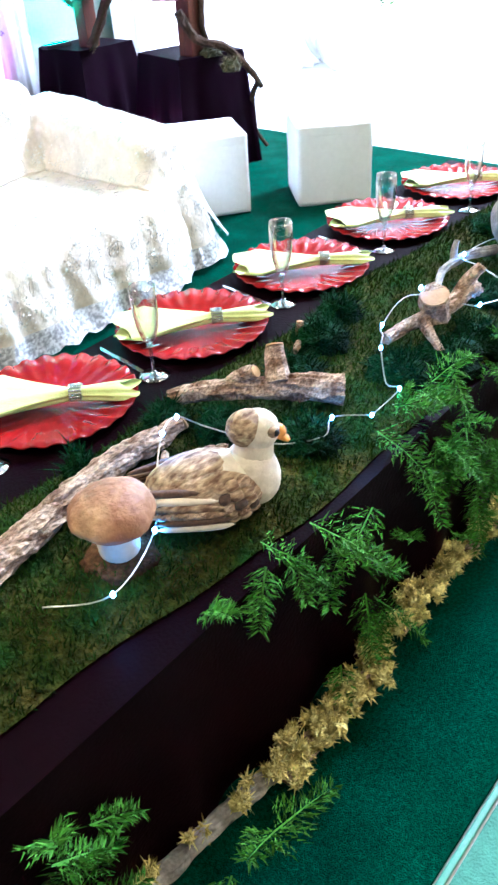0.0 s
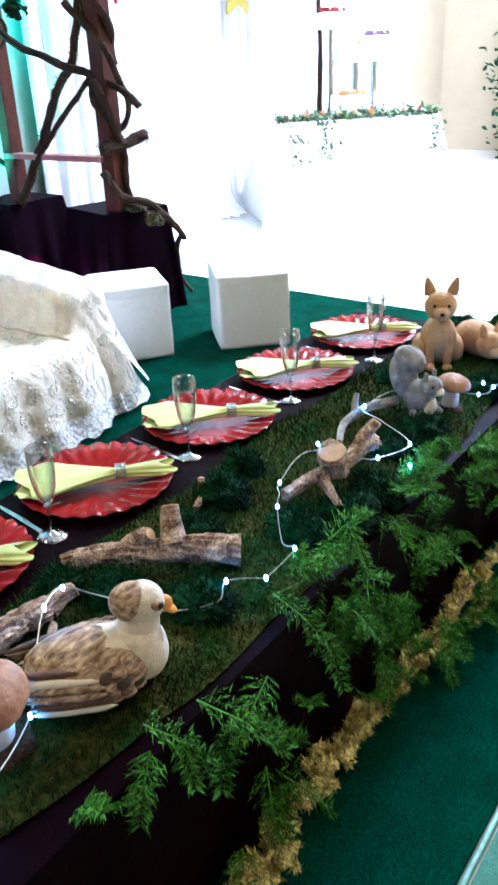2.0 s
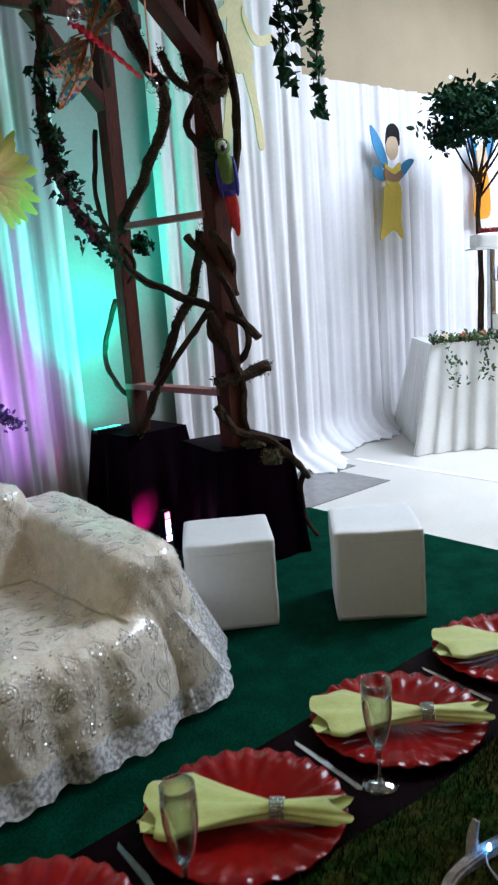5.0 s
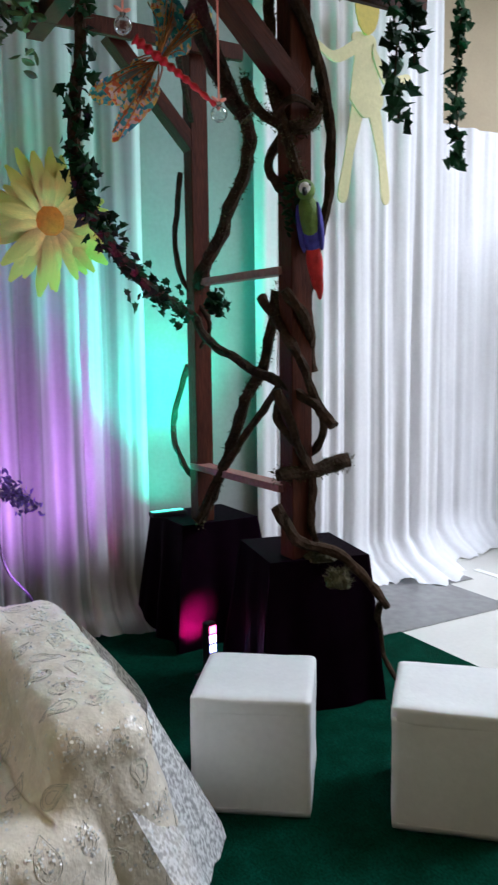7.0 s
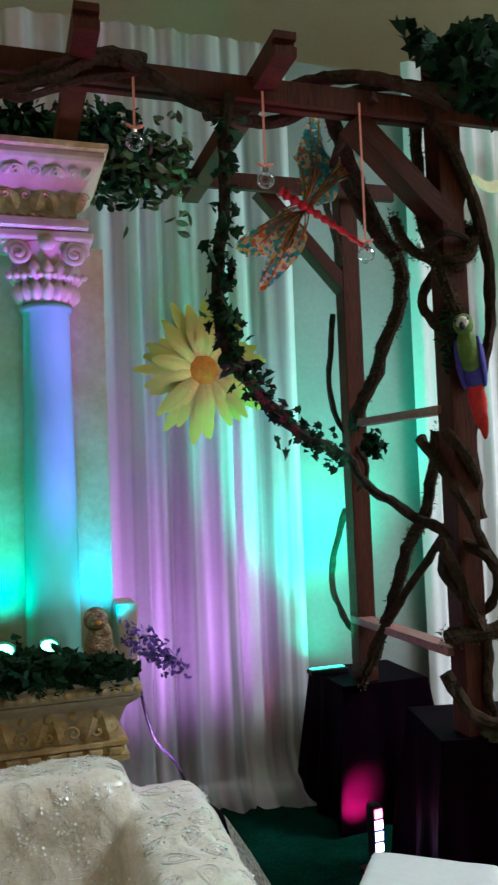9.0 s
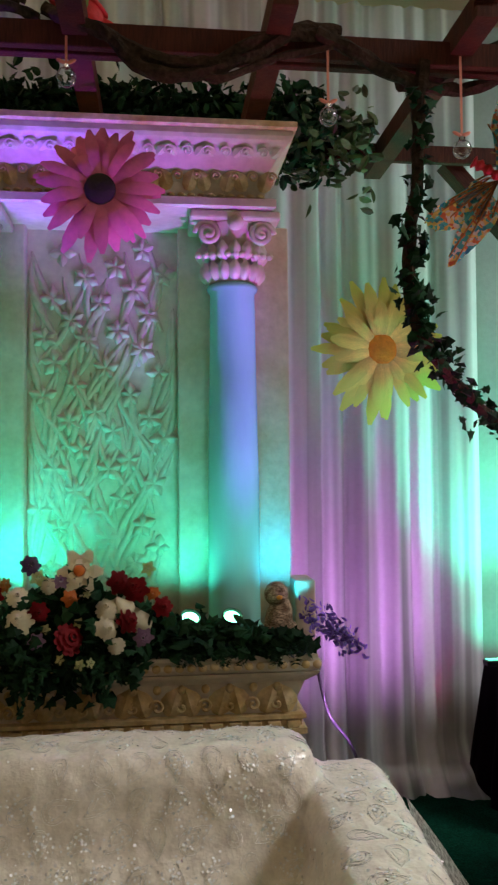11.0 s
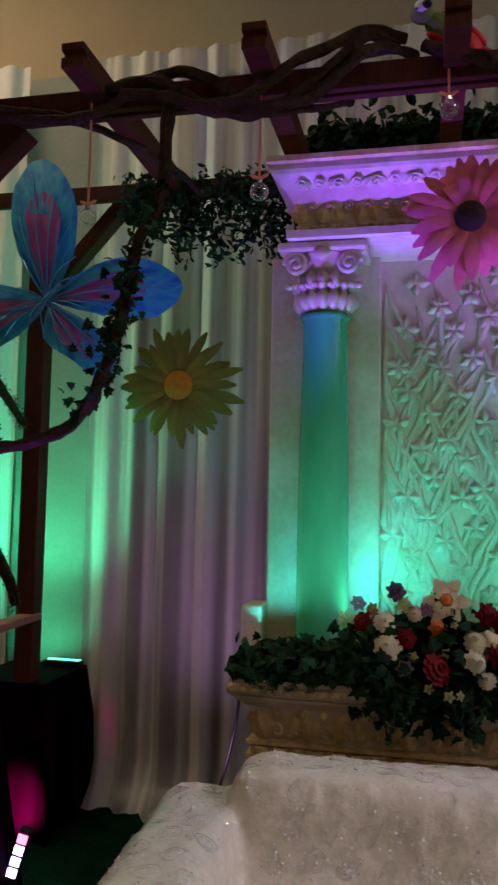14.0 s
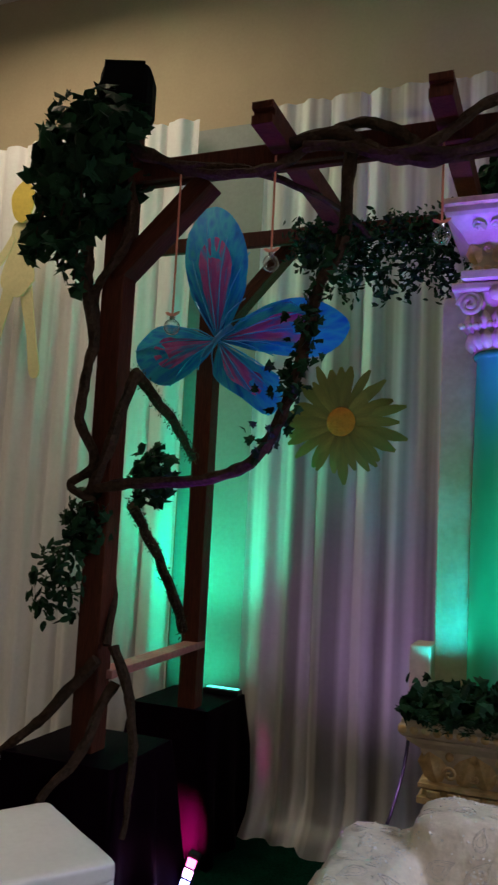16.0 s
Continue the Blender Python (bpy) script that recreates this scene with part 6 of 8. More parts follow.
cable([(0.69, 0.72, 0.84), (0.71, 0.74, 0.72), (0.76, 0.80, 0.56), (0.86, 0.90, 0.42), (0.93, 0.98, 0.25), (0.98, 1.05, 0.1), (1.0, 1.12, 0.02)], "black power cable hanging from the mantel shelf")
cable([(-0.78, 0.66, 0.82), (-0.80, 0.70, 0.66), (-0.86, 0.78, 0.45), (-0.92, 0.84, 0.3), (-1.0, 0.95, 0.1), (-1.02, 1.05, 0.02)], "black power cable behind the loveseat")
for x, y, w in ((0.86, 0.86, 0.16), (-0.93, 0.78, 0.14)):
    t = thing("equipment_bag", "black cloth bag lying behind the loveseat", "bag", at=(x, y, G))
    bm = bmesh.new()
    puff(bm, (-w, -0.2, 0), (w, 0.2, 0.27), 0.1, 0.03, x, 10)
    part("bag_body", bm, M["dark_cloth"], t, smooth=True)
    bm = bmesh.new()
    tube(bm, smooth_path([(-0.06, -0.1, 0.26), (-0.03, -0.1, 0.31), (0.03, -0.1, 0.31), (0.06, -0.1, 0.26)], 5), 0.008, 6)
    part("strap", bm, M["black"], t)

# ---- the pergola ----
BZ0, BZ1 = 2.66, 2.735
PX, PF, PB = -0.04, 0.31, 1.115
pergola = thing("pergola", "dark stained timber pergola with ladder sides", "pergola")


def timber(name, lo, hi, label="", m=None):
    bm = bmesh.new()
    box(bm, lo, hi, 0.004)
    for w in bm.verts:
        w.co += noise.noise_vector(w.co * 9) * 0.0015
    return part(name, bm, M["wood"], pergola, label, m=m)


def strut(name, a, b, w, d, mat):
    """A squared timber from a to b."""
    a, b = Vector(a), Vector(b)
    bm = bmesh.new()
    box(bm, (-w / 2, -d / 2, 0), (w / 2, d / 2, (b - a).length), 0.003)
    return part(name, bm, mat, pergola, m=Matrix.Translation(a) @ (b - a).to_track_quat("Z", "Y").to_matrix().to_4x4())


for s in (-1, 1):
    fx, rx = PX + s * 1.792, PX + s * 1.785
    timber("post", (fx - 0.045, PF - 0.045, 0.59), (fx + 0.045, PF + 0.045, 2.92))
    timber("post", (rx - 0.042, PB - 0.042, 0.59), (rx + 0.042, PB + 0.042, 2.88))
    # ladder rungs
    strut("rung", (fx - s * 0.03, PF + 0.02, 0.86 if s > 0 else 0.90), (rx - s * 0.01, PB + 0.03, 0.85 if s > 0 else 0.91), 0.075, 0.03, M["rung"])
    if s > 0:
        strut("rung", (fx - 0.03, PF + 0.02, 1.685), (rx - 0.01, PB - 0.02, 1.70), 0.06, 0.03, M["rung"])
    # braces in the corner of post and beam
    strut("brace", (fx, PF, 2.33), (fx - s * 0.35, PF, 2.66), 0.095, 0.07, M["wood"])
    strut("brace", (rx, PB, 2.28), (rx - s * 0.40, PB, 2.72), 0.08, 0.06, M["wood"])
timber("front_beam", (PX - 2.02, PF - 0.075, BZ0), (PX + 2.36, PF - 0.047, BZ1))
timber("front_beam", (PX - 1.72, PF - 0.02, BZ0 + 0.004), (PX + 1.72, PF + 0.012, BZ1 - 0.004))
timber("rear_beam", (-2.10, PB - 0.07, BZ0 + 0.032), (1.96, PB - 0.044, BZ1 + 0.028))
for x in (-1.184, -0.636, -0.08, 0.50, 1.07):
    bm = bmesh.new()
    z0 = BZ1 - 0.042
    pts = [(0.03, z0), (0.03, z0 + 0.03), (0.05, z0 + 0.03), (0.05, z0 + 0.052), (0.03, z0 + 0.052), (0.03, z0 + 0.075), (1.25, z0 + 0.075), (1.25, z0)]
    outline(bm, pts, 0.07, Matrix.Rotation(math.pi / 2, 4, "Z"))
    part("purlin", bm, M["wood"], pergola, m=pose(x + 0.035, 0, 0))


# ---- draped pedestals ----
def pedestal(x, y, w, d, h, label, seed, mat, rz=0):
    t = thing("draped_pedestal", label, "pedestal", "draped pedestals", at=(x, y, G))
    t.rotation_euler.z = radians(rz)
    bm = bmesh.new()
    box(bm, (-w / 2 + 0.01, -d / 2 + 0.01, 0), (w / 2 - 0.01, d / 2 - 0.01, h - 0.006), 0.004)
    part("block", bm, M["black"], t)

    def rim(u, grow, z, wob):
        f = (u % 1.0) * 4
        i, g = int(f), f - int(f)
        cs = [(-1, -1), (1, -1), (1, 1), (-1, 1)]
        a, b = cs[i], cs[(i + 1) % 4]
        p = Vector(((a[0] + (b[0] - a[0]) * g) * w / 2, (a[1] + (b[1] - a[1]) * g) * d / 2, z))
        corner = (2 * abs(g - 0.5)) ** 5
        n = Vector((p.x / w, p.y / d, 0)).normalized()
        return p + n * (grow * (1 + 1.1 * corner) + wob)

    def f(u, v):
        wob = v * (0.022 * math.sin(u * 52 + 4 * noise.noise(Vector((u * 7, seed, 0)))) + 0.012 * noise.noise(Vector((u * 22, v * 2, seed))))
        return rim(u, 0.003 + 0.042 * v, h * (1 - v) + 0.002, wob)

    bm = bmesh.new()
    sheet(bm, 128, 12, f)
    bmesh.ops.remove_doubles(bm, verts=bm.verts[:], dist=0.0005)
    part("cloth_sides", bm, mat, t, smooth=True)
    bm = bmesh.new()
    box(bm, (-w / 2 - 0.003, -d / 2 - 0.003, h - 0.004), (w / 2 + 0.003, d / 2 + 0.003, h + 0.003), 0.002)
    part("cloth_top", bm, mat, t)
    return t


DC = M["dark_cloth"]
pedestal(1.85, 0.42, 0.40, 0.40, 0.578, "pedestal under dark maroon cloth at the ladder foot", 1, DC, -13)
pedestal(1.80, 1.22, 0.39, 0.37, 0.578, "pedestal under dark maroon cloth beside the drape", 2, DC)
pedestal(-1.85, 0.36, 0.42, 0.42, 0.63, "pedestal under dark brown cloth at the ladder foot", 3, DC)
pedestal(-1.90, 1.27, 0.37, 0.42, 0.625, "pedestal under dark cloth beside the drape", 4, DC)


# ---- vines ----
def vine(pts, r, label, seed, mossy=False, ivy=0, leaf_size=0.05, r1=None, twig=0.6):
    t = thing("twisted_vine", label, "vine", "vines on the pergola")
    path = smooth_path(pts, 7)
    path = [p + noise.noise_vector(p * 7 + Vector((seed, 0, 0))) * 0.012 for p in path]
    bm = bmesh.new()
    tube(bm, path, lambda f: r + ((r1 or r * twig) - r) * f, 8, 0.45, seed)
    part("stem", bm, M["vine"], t)
    if mossy:
        rg = random.Random(seed)
        vs, fs = [], []
        for _ in range(len(path) * 60):
            p = path[rg.randrange(len(path))]
            d = Vector((rg.gauss(0, 1), rg.gauss(0, 1), rg.gauss(0, 1))).normalized()
            a = p + d * r * rg.uniform(0.7, 1.1) + Vector((0, 0, rg.uniform(-0.02, 0.02)))
            e = a + (d + Vector((rg.gauss(0, 0.6), rg.gauss(0, 0.6), rg.gauss(0, 0.6)))) * 0.007
            w = Vector((rg.gauss(0, 1), rg.gauss(0, 1), rg.gauss(0, 1))).normalized() * 0.004
            b = len(vs)
            vs.extend((a - w, a + w, e))
            fs.append((b, b + 1, b + 2))
        raw_part("moss", vs, fs, M["vine_moss"], t, "olive moss along the stem", "stuff")
    if ivy:
        ivy_leaves("ivy", path, ivy, leaf_size, 0.022, M["ivy"], t, seed, label="dark ivy leaves")
    return t


M["vine_moss"] = material("vine_moss", (0.085, 0.075, 0.028), 0.95, vary=0.3, rnd=0.4, island=True, bump=0)
PLAIN, MOSSY, IVIED = "gnarled brown vine twisted round the pergola", "mossy brown vine twisted round the ladder posts", "brown vine hung with dark ivy leaves"
vine([(0.953, 0.245, 2.675), (0.933, 0.245, 2.376), (0.909, 0.245, 2.154), (0.904, 0.255, 1.990), (0.943, 0.274, 1.845), (1.124, 0.486, 1.731), (1.372, 0.755, 1.627), (1.655, 1.019, 1.550), (1.687, 0.903, 1.440), (1.694, 0.575, 1.323), (1.709, 0.376, 1.275), (1.763, 0.206, 1.189), (1.783, 0.119, 1.112)], 0.02, IVIED, 1, ivy=0, r1=0.02)
garl = thing("ivy_strand", "dark ivy strand along a hanging vine", "ivy", "ivy strands")
ivy_leaves("ivy_leaf_mass", smooth_path([(0.943, 0.226, 2.559), (0.909, 0.226, 2.154), (0.904, 0.235, 1.980), (0.943, 0.255, 1.845)], 8), 130, 0.045, 0.022, M["ivy"], garl, 60)
ivy_leaves("ivy_leaf_mass", smooth_path([(0.943, 0.255, 1.845), (1.123, 0.464, 1.731), (1.370, 0.733, 1.627), (1.548, 0.903, 1.569)], 8), 150, 0.045, 0.03, M["ivy"], garl, 61)
vine([(1.628, 0.245, 2.733), (1.773, 0.245, 2.520), (1.840, 0.255, 2.356), (1.889, 0.274, 2.106), (1.869, 0.293, 1.864), (1.802, 0.293, 1.594), (1.812, 0.274, 1.305)], 0.024, PLAIN, 2)
vine([(1.382, 0.420, 2.758), (1.515, 0.531, 2.570), (1.646, 0.586, 2.378), (1.707, 0.553, 2.230), (1.715, 0.597, 2.134), (1.711, 0.755, 1.942), (1.716, 0.973, 1.768), (1.717, 1.053, 1.679)], 0.026, MOSSY, 3, True, r1=0.028)
vine([(1.720, 1.180, 1.320), (1.700, 1.330, 1.030), (1.710, 1.250, 0.860), (1.720, 1.130, 0.780)], 0.015, PLAIN, 4, r1=0.014)
vine([(1.730, 0.409, 1.614), (1.726, 0.486, 1.352), (1.727, 0.631, 1.205), (1.728, 0.778, 1.006), (1.728, 0.926, 0.795), (1.685, 1.030, 0.603)], 0.022, MOSSY, 5, True, r1=0.026)
vine([(1.736, 0.354, 1.275), (1.728, 0.642, 1.048), (1.701, 0.823, 0.867), (1.652, 0.984, 0.624)], 0.016, PLAIN, 6, r1=0.018)
vine([(1.717, 0.486, 1.595), (1.705, 0.274, 1.420), (1.754, 0.216, 1.276), (1.812, 0.216, 1.131), (1.821, 0.274, 1.015), (1.767, 0.387, 0.946)], 0.021, PLAIN, 7)
vine([(1.638, 0.274, 1.247), (1.715, 0.245, 1.063), (1.792, 0.255, 0.880), (1.783, 0.255, 0.726), (1.812, 0.245, 0.629)], 0.02, PLAIN, 8)
vine([(1.638, 0.274, 0.803), (1.696, 0.226, 0.687), (1.821, 0.158, 0.629), (1.908, 0.091, 0.542), (1.956, 0.062, 0.475), (1.995, 0.052, 0.417)], 0.024, "gnarled root reaching over the draped pedestal", 9)
vine([(1.985, 0.071, 0.436), (2.034, 0.158, 0.320), (2.072, 0.177, 0.185), (2.101, 0.119, 0.079)], 0.016, "thin root trailing down the pedestal cloth", 29)
vine([(1.690, 1.170, 2.200), (1.670, 1.200, 1.870), (1.700, 1.170, 1.710), (1.755, 1.030, 1.520), (1.716, 1.042, 1.400)], 0.014, PLAIN, 10)
vine([(1.647, 0.274, 0.919), (1.831, 0.245, 0.938), (1.937, 0.235, 0.948)], 0.024, "short mossy branch knob on the front post", 11, True, r1=0.03)
vine([(1.689, 0.376, 2.707), (1.678, 0.354, 2.367), (1.705, 0.245, 2.077), (1.783, 0.274, 1.932), (1.776, 0.376, 1.739), (1.697, 0.354, 1.498)], 0.022, MOSSY, 12, True)
vine([(1.667, 0.312, 2.231), (1.705, 0.235, 2.270), (1.802, 0.255, 2.250), (1.783, 0.332, 2.173)], 0.014, PLAIN, 13)
# left side
vine([(-0.947, 0.236, 2.672), (-0.966, 0.236, 2.383), (-1.033, 0.236, 2.238), (-1.081, 0.246, 2.046), (-1.129, 0.246, 1.863), (-1.216, 0.246, 1.680), (-1.351, 0.246, 1.603), (-1.515, 0.246, 1.584), (-1.717, 0.236, 1.564), (-1.871, 0.246, 1.526)], 0.021, IVIED, 14, r1=0.019)
garl = thing("ivy_strand", "bluish dark ivy strand along a hanging vine", "ivy", "ivy strands")
ivy_leaves("ivy_leaf_mass", smooth_path([(-0.966, 0.217, 2.412), (-1.033, 0.217, 2.238), (-1.081, 0.227, 2.046), (-1.129, 0.227, 1.863), (-1.216, 0.227, 1.709)], 8), 170, 0.04, 0.03, M["ivy"], garl, 62)
vine([(-1.938, 0.246, 2.460), (-1.929, 0.236, 2.335), (-1.881, 0.236, 2.123), (-1.890, 0.236, 1.978), (-1.910, 0.236, 1.796), (-1.832, 0.236, 1.632), (-1.929, 0.246, 1.555), (-1.832, 0.236, 1.507)], 0.024, PLAIN, 15)
vine([(-1.812, 0.433, 2.001), (-1.817, 0.736, 1.872), (-1.817, 1.001, 1.728)], 0.024, MOSSY, 16, True)
vine([(-1.816, 0.478, 1.497), (-1.815, 0.589, 1.400), (-1.810, 0.771, 1.242), (-1.815, 0.978, 0.982)], 0.02, MOSSY, 17, True, r1=0.02)
vine([(-1.775, 0.236, 0.967), (-1.900, 0.207, 0.813), (-2.025, 0.188, 0.688), (-2.141, 0.150, 0.582)], 0.022, "gnarled root spreading over the draped pedestal", 18)
vine([(-1.698, 0.236, 0.900), (-1.775, 0.150, 0.659), (-1.832, 0.053, 0.534), (-1.871, 0.015, 0.341)], 0.02, "gnarled root hanging over the pedestal cloth", 19)
vine([(-1.717, 0.246, 1.015), (-1.611, 0.207, 0.833), (-1.572, 0.169, 0.630), (-1.563, 0.111, 0.457)], 0.018, "gnarled root hanging over the pedestal cloth", 20)
vine([(-1.698, 0.246, 1.959), (-1.765, 0.227, 1.738), (-1.832, 0.236, 1.574), (-1.890, 0.304, 1.401), (-1.797, 0.367, 1.208), (-1.755, 0.265, 1.015)], 0.022, PLAIN, 21)
vine([(-1.775, 0.246, 2.701), (-1.755, 0.236, 2.460), (-1.871, 0.236, 2.267), (-1.900, 0.323, 2.075)], 0.022, PLAIN, 22)


def beam_twist(x0, x1, seed, r, phase, label):
    pts = []
    n = int(abs(x1 - x0) / 0.11) + 2
    for k in range(n):
        f = k / (n - 1)
        x = x0 + (x1 - x0) * f
        a = phase + f * abs(x1 - x0) * 5.2
        pts.append((x, PF - 0.045 + 0.075 * math.cos(a), (BZ0 + BZ1) / 2 + 0.085 * math.sin(a) + 0.02 * noise.noise(Vector((x * 3, seed, 0)))))
    return vine(pts, r, label, seed, r1=r * 0.8)


for k, (x0, x1, r, ph) in enumerate(((0.62, 1.75, 0.022, 3.0), (0.9, 1.7, 0.026, 5.5))):
    beam_twist(x0, x1, 70 + k, r, ph, "woody vine wound along the front beam")
# bundles of vines slung before the beam, rising over it beside the middle purlin
SLUNG = "woody vine slung in a bundle before the front beam"
vine([(-1.147, 0.21, 2.712), (-0.985, 0.19, 2.718), (-0.835, 0.18, 2.624), (-0.732, 0.18, 2.589), (-0.631, 0.18, 2.580), (-0.523, 0.19, 2.636), (-0.408, 0.20, 2.735), (-0.323, 0.22, 2.806), (-0.247, 0.27, 2.793)], 0.021, SLUNG, 74, r1=0.018)
vine([(-1.10, 0.20, 2.690), (-0.95, 0.18, 2.660), (-0.83, 0.17, 2.612), (-0.69, 0.17, 2.622), (-0.534, 0.18, 2.728), (-0.408, 0.20, 2.786), (-0.323, 0.22, 2.824), (-0.22, 0.27, 2.812)], 0.018, SLUNG, 75, r1=0.017)
vine([(-0.99, 0.20, 2.728), (-0.90, 0.20, 2.746), (-0.80, 0.19, 2.690), (-0.66, 0.17, 2.600), (-0.512, 0.18, 2.606), (-0.416, 0.19, 2.674), (-0.340, 0.20, 2.738), (-0.254, 0.23, 2.772), (-0.19, 0.28, 2.766)], 0.019, SLUNG, 76, r1=0.016)
vine([(-0.885, 0.20, 2.639), (-0.785, 0.19, 2.600), (-0.638, 0.18, 2.577), (-0.50, 0.20, 2.590), (-0.38, 0.225, 2.605)], 0.015, SLUNG, 77)
vine([(-1.773, 0.20, 2.790), (-1.642, 0.20, 2.722), (-1.478, 0.19, 2.646), (-1.312, 0.19, 2.618), (-1.176, 0.20, 2.632), (-1.09, 0.215, 2.690)], 0.020, SLUNG, 78, r1=0.016)
vine([(-1.74, 0.21, 2.745), (-1.60, 0.18, 2.690), (-1.46, 0.18, 2.660), (-1.31, 0.20, 2.640), (-1.20, 0.20, 2.600)], 0.015, SLUNG, 79)
vine([(-0.17, 0.27, 2.790), (-0.089, 0.21, 2.722), (0.007, 0.19, 2.680), (0.083, 0.18, 2.595), (0.197, 0.18, 2.555), (0.320, 0.18, 2.578), (0.443, 0.19, 2.646), (0.537, 0.20, 2.703), (0.66, 0.20, 2.722)], 0.021, SLUNG, 82, r1=0.019)
vine([(-0.02, 0.21, 2.700), (0.08, 0.18, 2.636), (0.20, 0.17, 2.590), (0.33, 0.18, 2.612), (0.46, 0.19, 2.690), (0.58, 0.21, 2.735), (0.70, 0.24, 2.745)], 0.018, SLUNG, 83, r1=0.018)
vine([(0.05, 0.21, 2.650), (0.17, 0.19, 2.615), (0.30, 0.18, 2.560), (0.42, 0.19, 2.600), (0.55, 0.20, 2.650), (0.70, 0.20, 2.690)], 0.015, SLUNG, 84)
# vine arches between beam and rear beam
vine([(-1.495, 0.207, 2.653), (-1.305, 0.356, 2.693), (-1.124, 0.634, 2.672), (-1.037, 0.920, 2.649)], 0.016, PLAIN, 80)
vine([(1.454, 0.216, 2.704), (1.411, 0.420, 2.622), (1.477, 0.699, 2.530), (1.605, 0.869, 2.341)], 0.018, PLAIN, 81)

# ---- ivy masses ----


def ivy_mass(x, y, z, rx, ry, rz, count, size, seed, label, trails=(), mat=M["ivy"], shape=IVY):
    t = thing("ivy_bunch", label, "ivy", "ivy bunches", at=(x, y, z))
    rg = random.Random(seed)
    vs, fs = [], []
    for _ in range(count):
        d = Vector((rg.gauss(0, 1), rg.gauss(0, 1), rg.gauss(0, 1))).normalized() * rg.random() ** 0.4
        leaf(vs, fs, Vector((d.x * rx, d.y * ry, d.z * rz)), size, rg, shape, (d.x, d.y - 0.7, d.z + 0.2))
    raw_part("foliage", vs, fs, mat, t, kind="stuff")
    for k, pts in enumerate(trails):
        path = smooth_path(pts, 6)
        bm = bmesh.new()
        tube(bm, path, 0.004, 5)
        tr = part("trail", bm, M["vine"], t)
        ivy_leaves("trail_leaf_mass", path, int(9 * len(path) / 4), size, 0.02, mat, tr, seed + k + 1, shape)
    return t


ivy_mass(-1.929, 0.217, 2.749, 0.25, 0.15, 0.30, 420, 0.085, 91, "bushy dark ivy bunch on the pergola corner",
         [[(-0.1, -0.05, -0.1), (-0.16, -0.07, -0.25), (-0.15, -0.08, -0.38)], [(0.02, -0.08, -0.1), (0.04, -0.1, -0.3), (0.03, -0.1, -0.48)], [(-0.02, -0.08, -0.1), (-0.05, -0.1, -0.28), (-0.04, -0.1, -0.42)]])
ivy_mass(1.918, 0.216, 2.849, 0.26, 0.14, 0.17, 540, 0.08, 92, "bushy dark ivy bunch on the pergola corner",
         [[(0.1, -0.05, -0.1), (0.17, -0.07, -0.3), (0.16, -0.08, -0.5), (0.18, -0.08, -0.62)], [(0.2, -0.05, -0.05), (0.26, -0.05, -0.22), (0.27, -0.06, -0.4)], [(-0.2, -0.02, 0.0), (-0.3, -0.05, 0.02), (-0.36, -0.06, 0.06)]])
ivy_mass(-1.871, 0.265, 1.420, 0.09, 0.08, 0.13, 150, 0.05, 93, "small ivy bunch on the front post", mat=M["ivy"])
ivy_mass(-1.728, 0.466, 1.614, 0.1, 0.08, 0.12, 150, 0.055, 94, "small ivy bunch between the ladder posts")
ivy_mass(-1.958, 0.236, 1.208, 0.12, 0.08, 0.16, 190, 0.045, 95, "drooping ivy bunch on the front post", shape=OVAL)
ivy_mass(1.724, 0.869, 1.598, 0.05, 0.08, 0.06, 50, 0.045, 96, "small ivy bunch on the ladder")
ivy_mass(1.705, 0.255, 1.912, 0.05, 0.04, 0.12, 90, 0.035, 101, "small leafy tuft behind the parrot on the post", shape=OVAL)
vine([(1.616, 0.442, 2.390), (1.651, 0.376, 2.252), (1.725, 0.255, 2.173), (1.802, 0.245, 2.221), (1.840, 0.293, 2.298), (1.795, 0.365, 2.329), (1.705, 0.332, 2.241)], 0.018, "mossy branch knotted round the front post", 31, True, r1=0.02)
vine([(1.676, 0.264, 1.613), (1.763, 0.245, 1.478), (1.812, 0.312, 1.362), (1.748, 0.387, 1.246), (1.676, 0.312, 1.131), (1.734, 0.245, 1.015), (1.802, 0.274, 0.899), (1.783, 0.343, 0.744)], 0.021, PLAIN, 32)
vine([(1.802, 0.274, 2.463), (1.796, 0.376, 2.271), (1.689, 0.376, 2.078), (1.686, 0.264, 1.941), (1.783, 0.255, 1.787), (1.803, 0.343, 1.652), (1.708, 0.365, 1.517)], 0.02, PLAIN, 33)
vine([(1.519, 0.597, 2.593), (1.585, 0.553, 2.396), (1.660, 0.508, 2.277)], 0.03, "thick mossy branch stub between the posts", 34, True, r1=0.034)
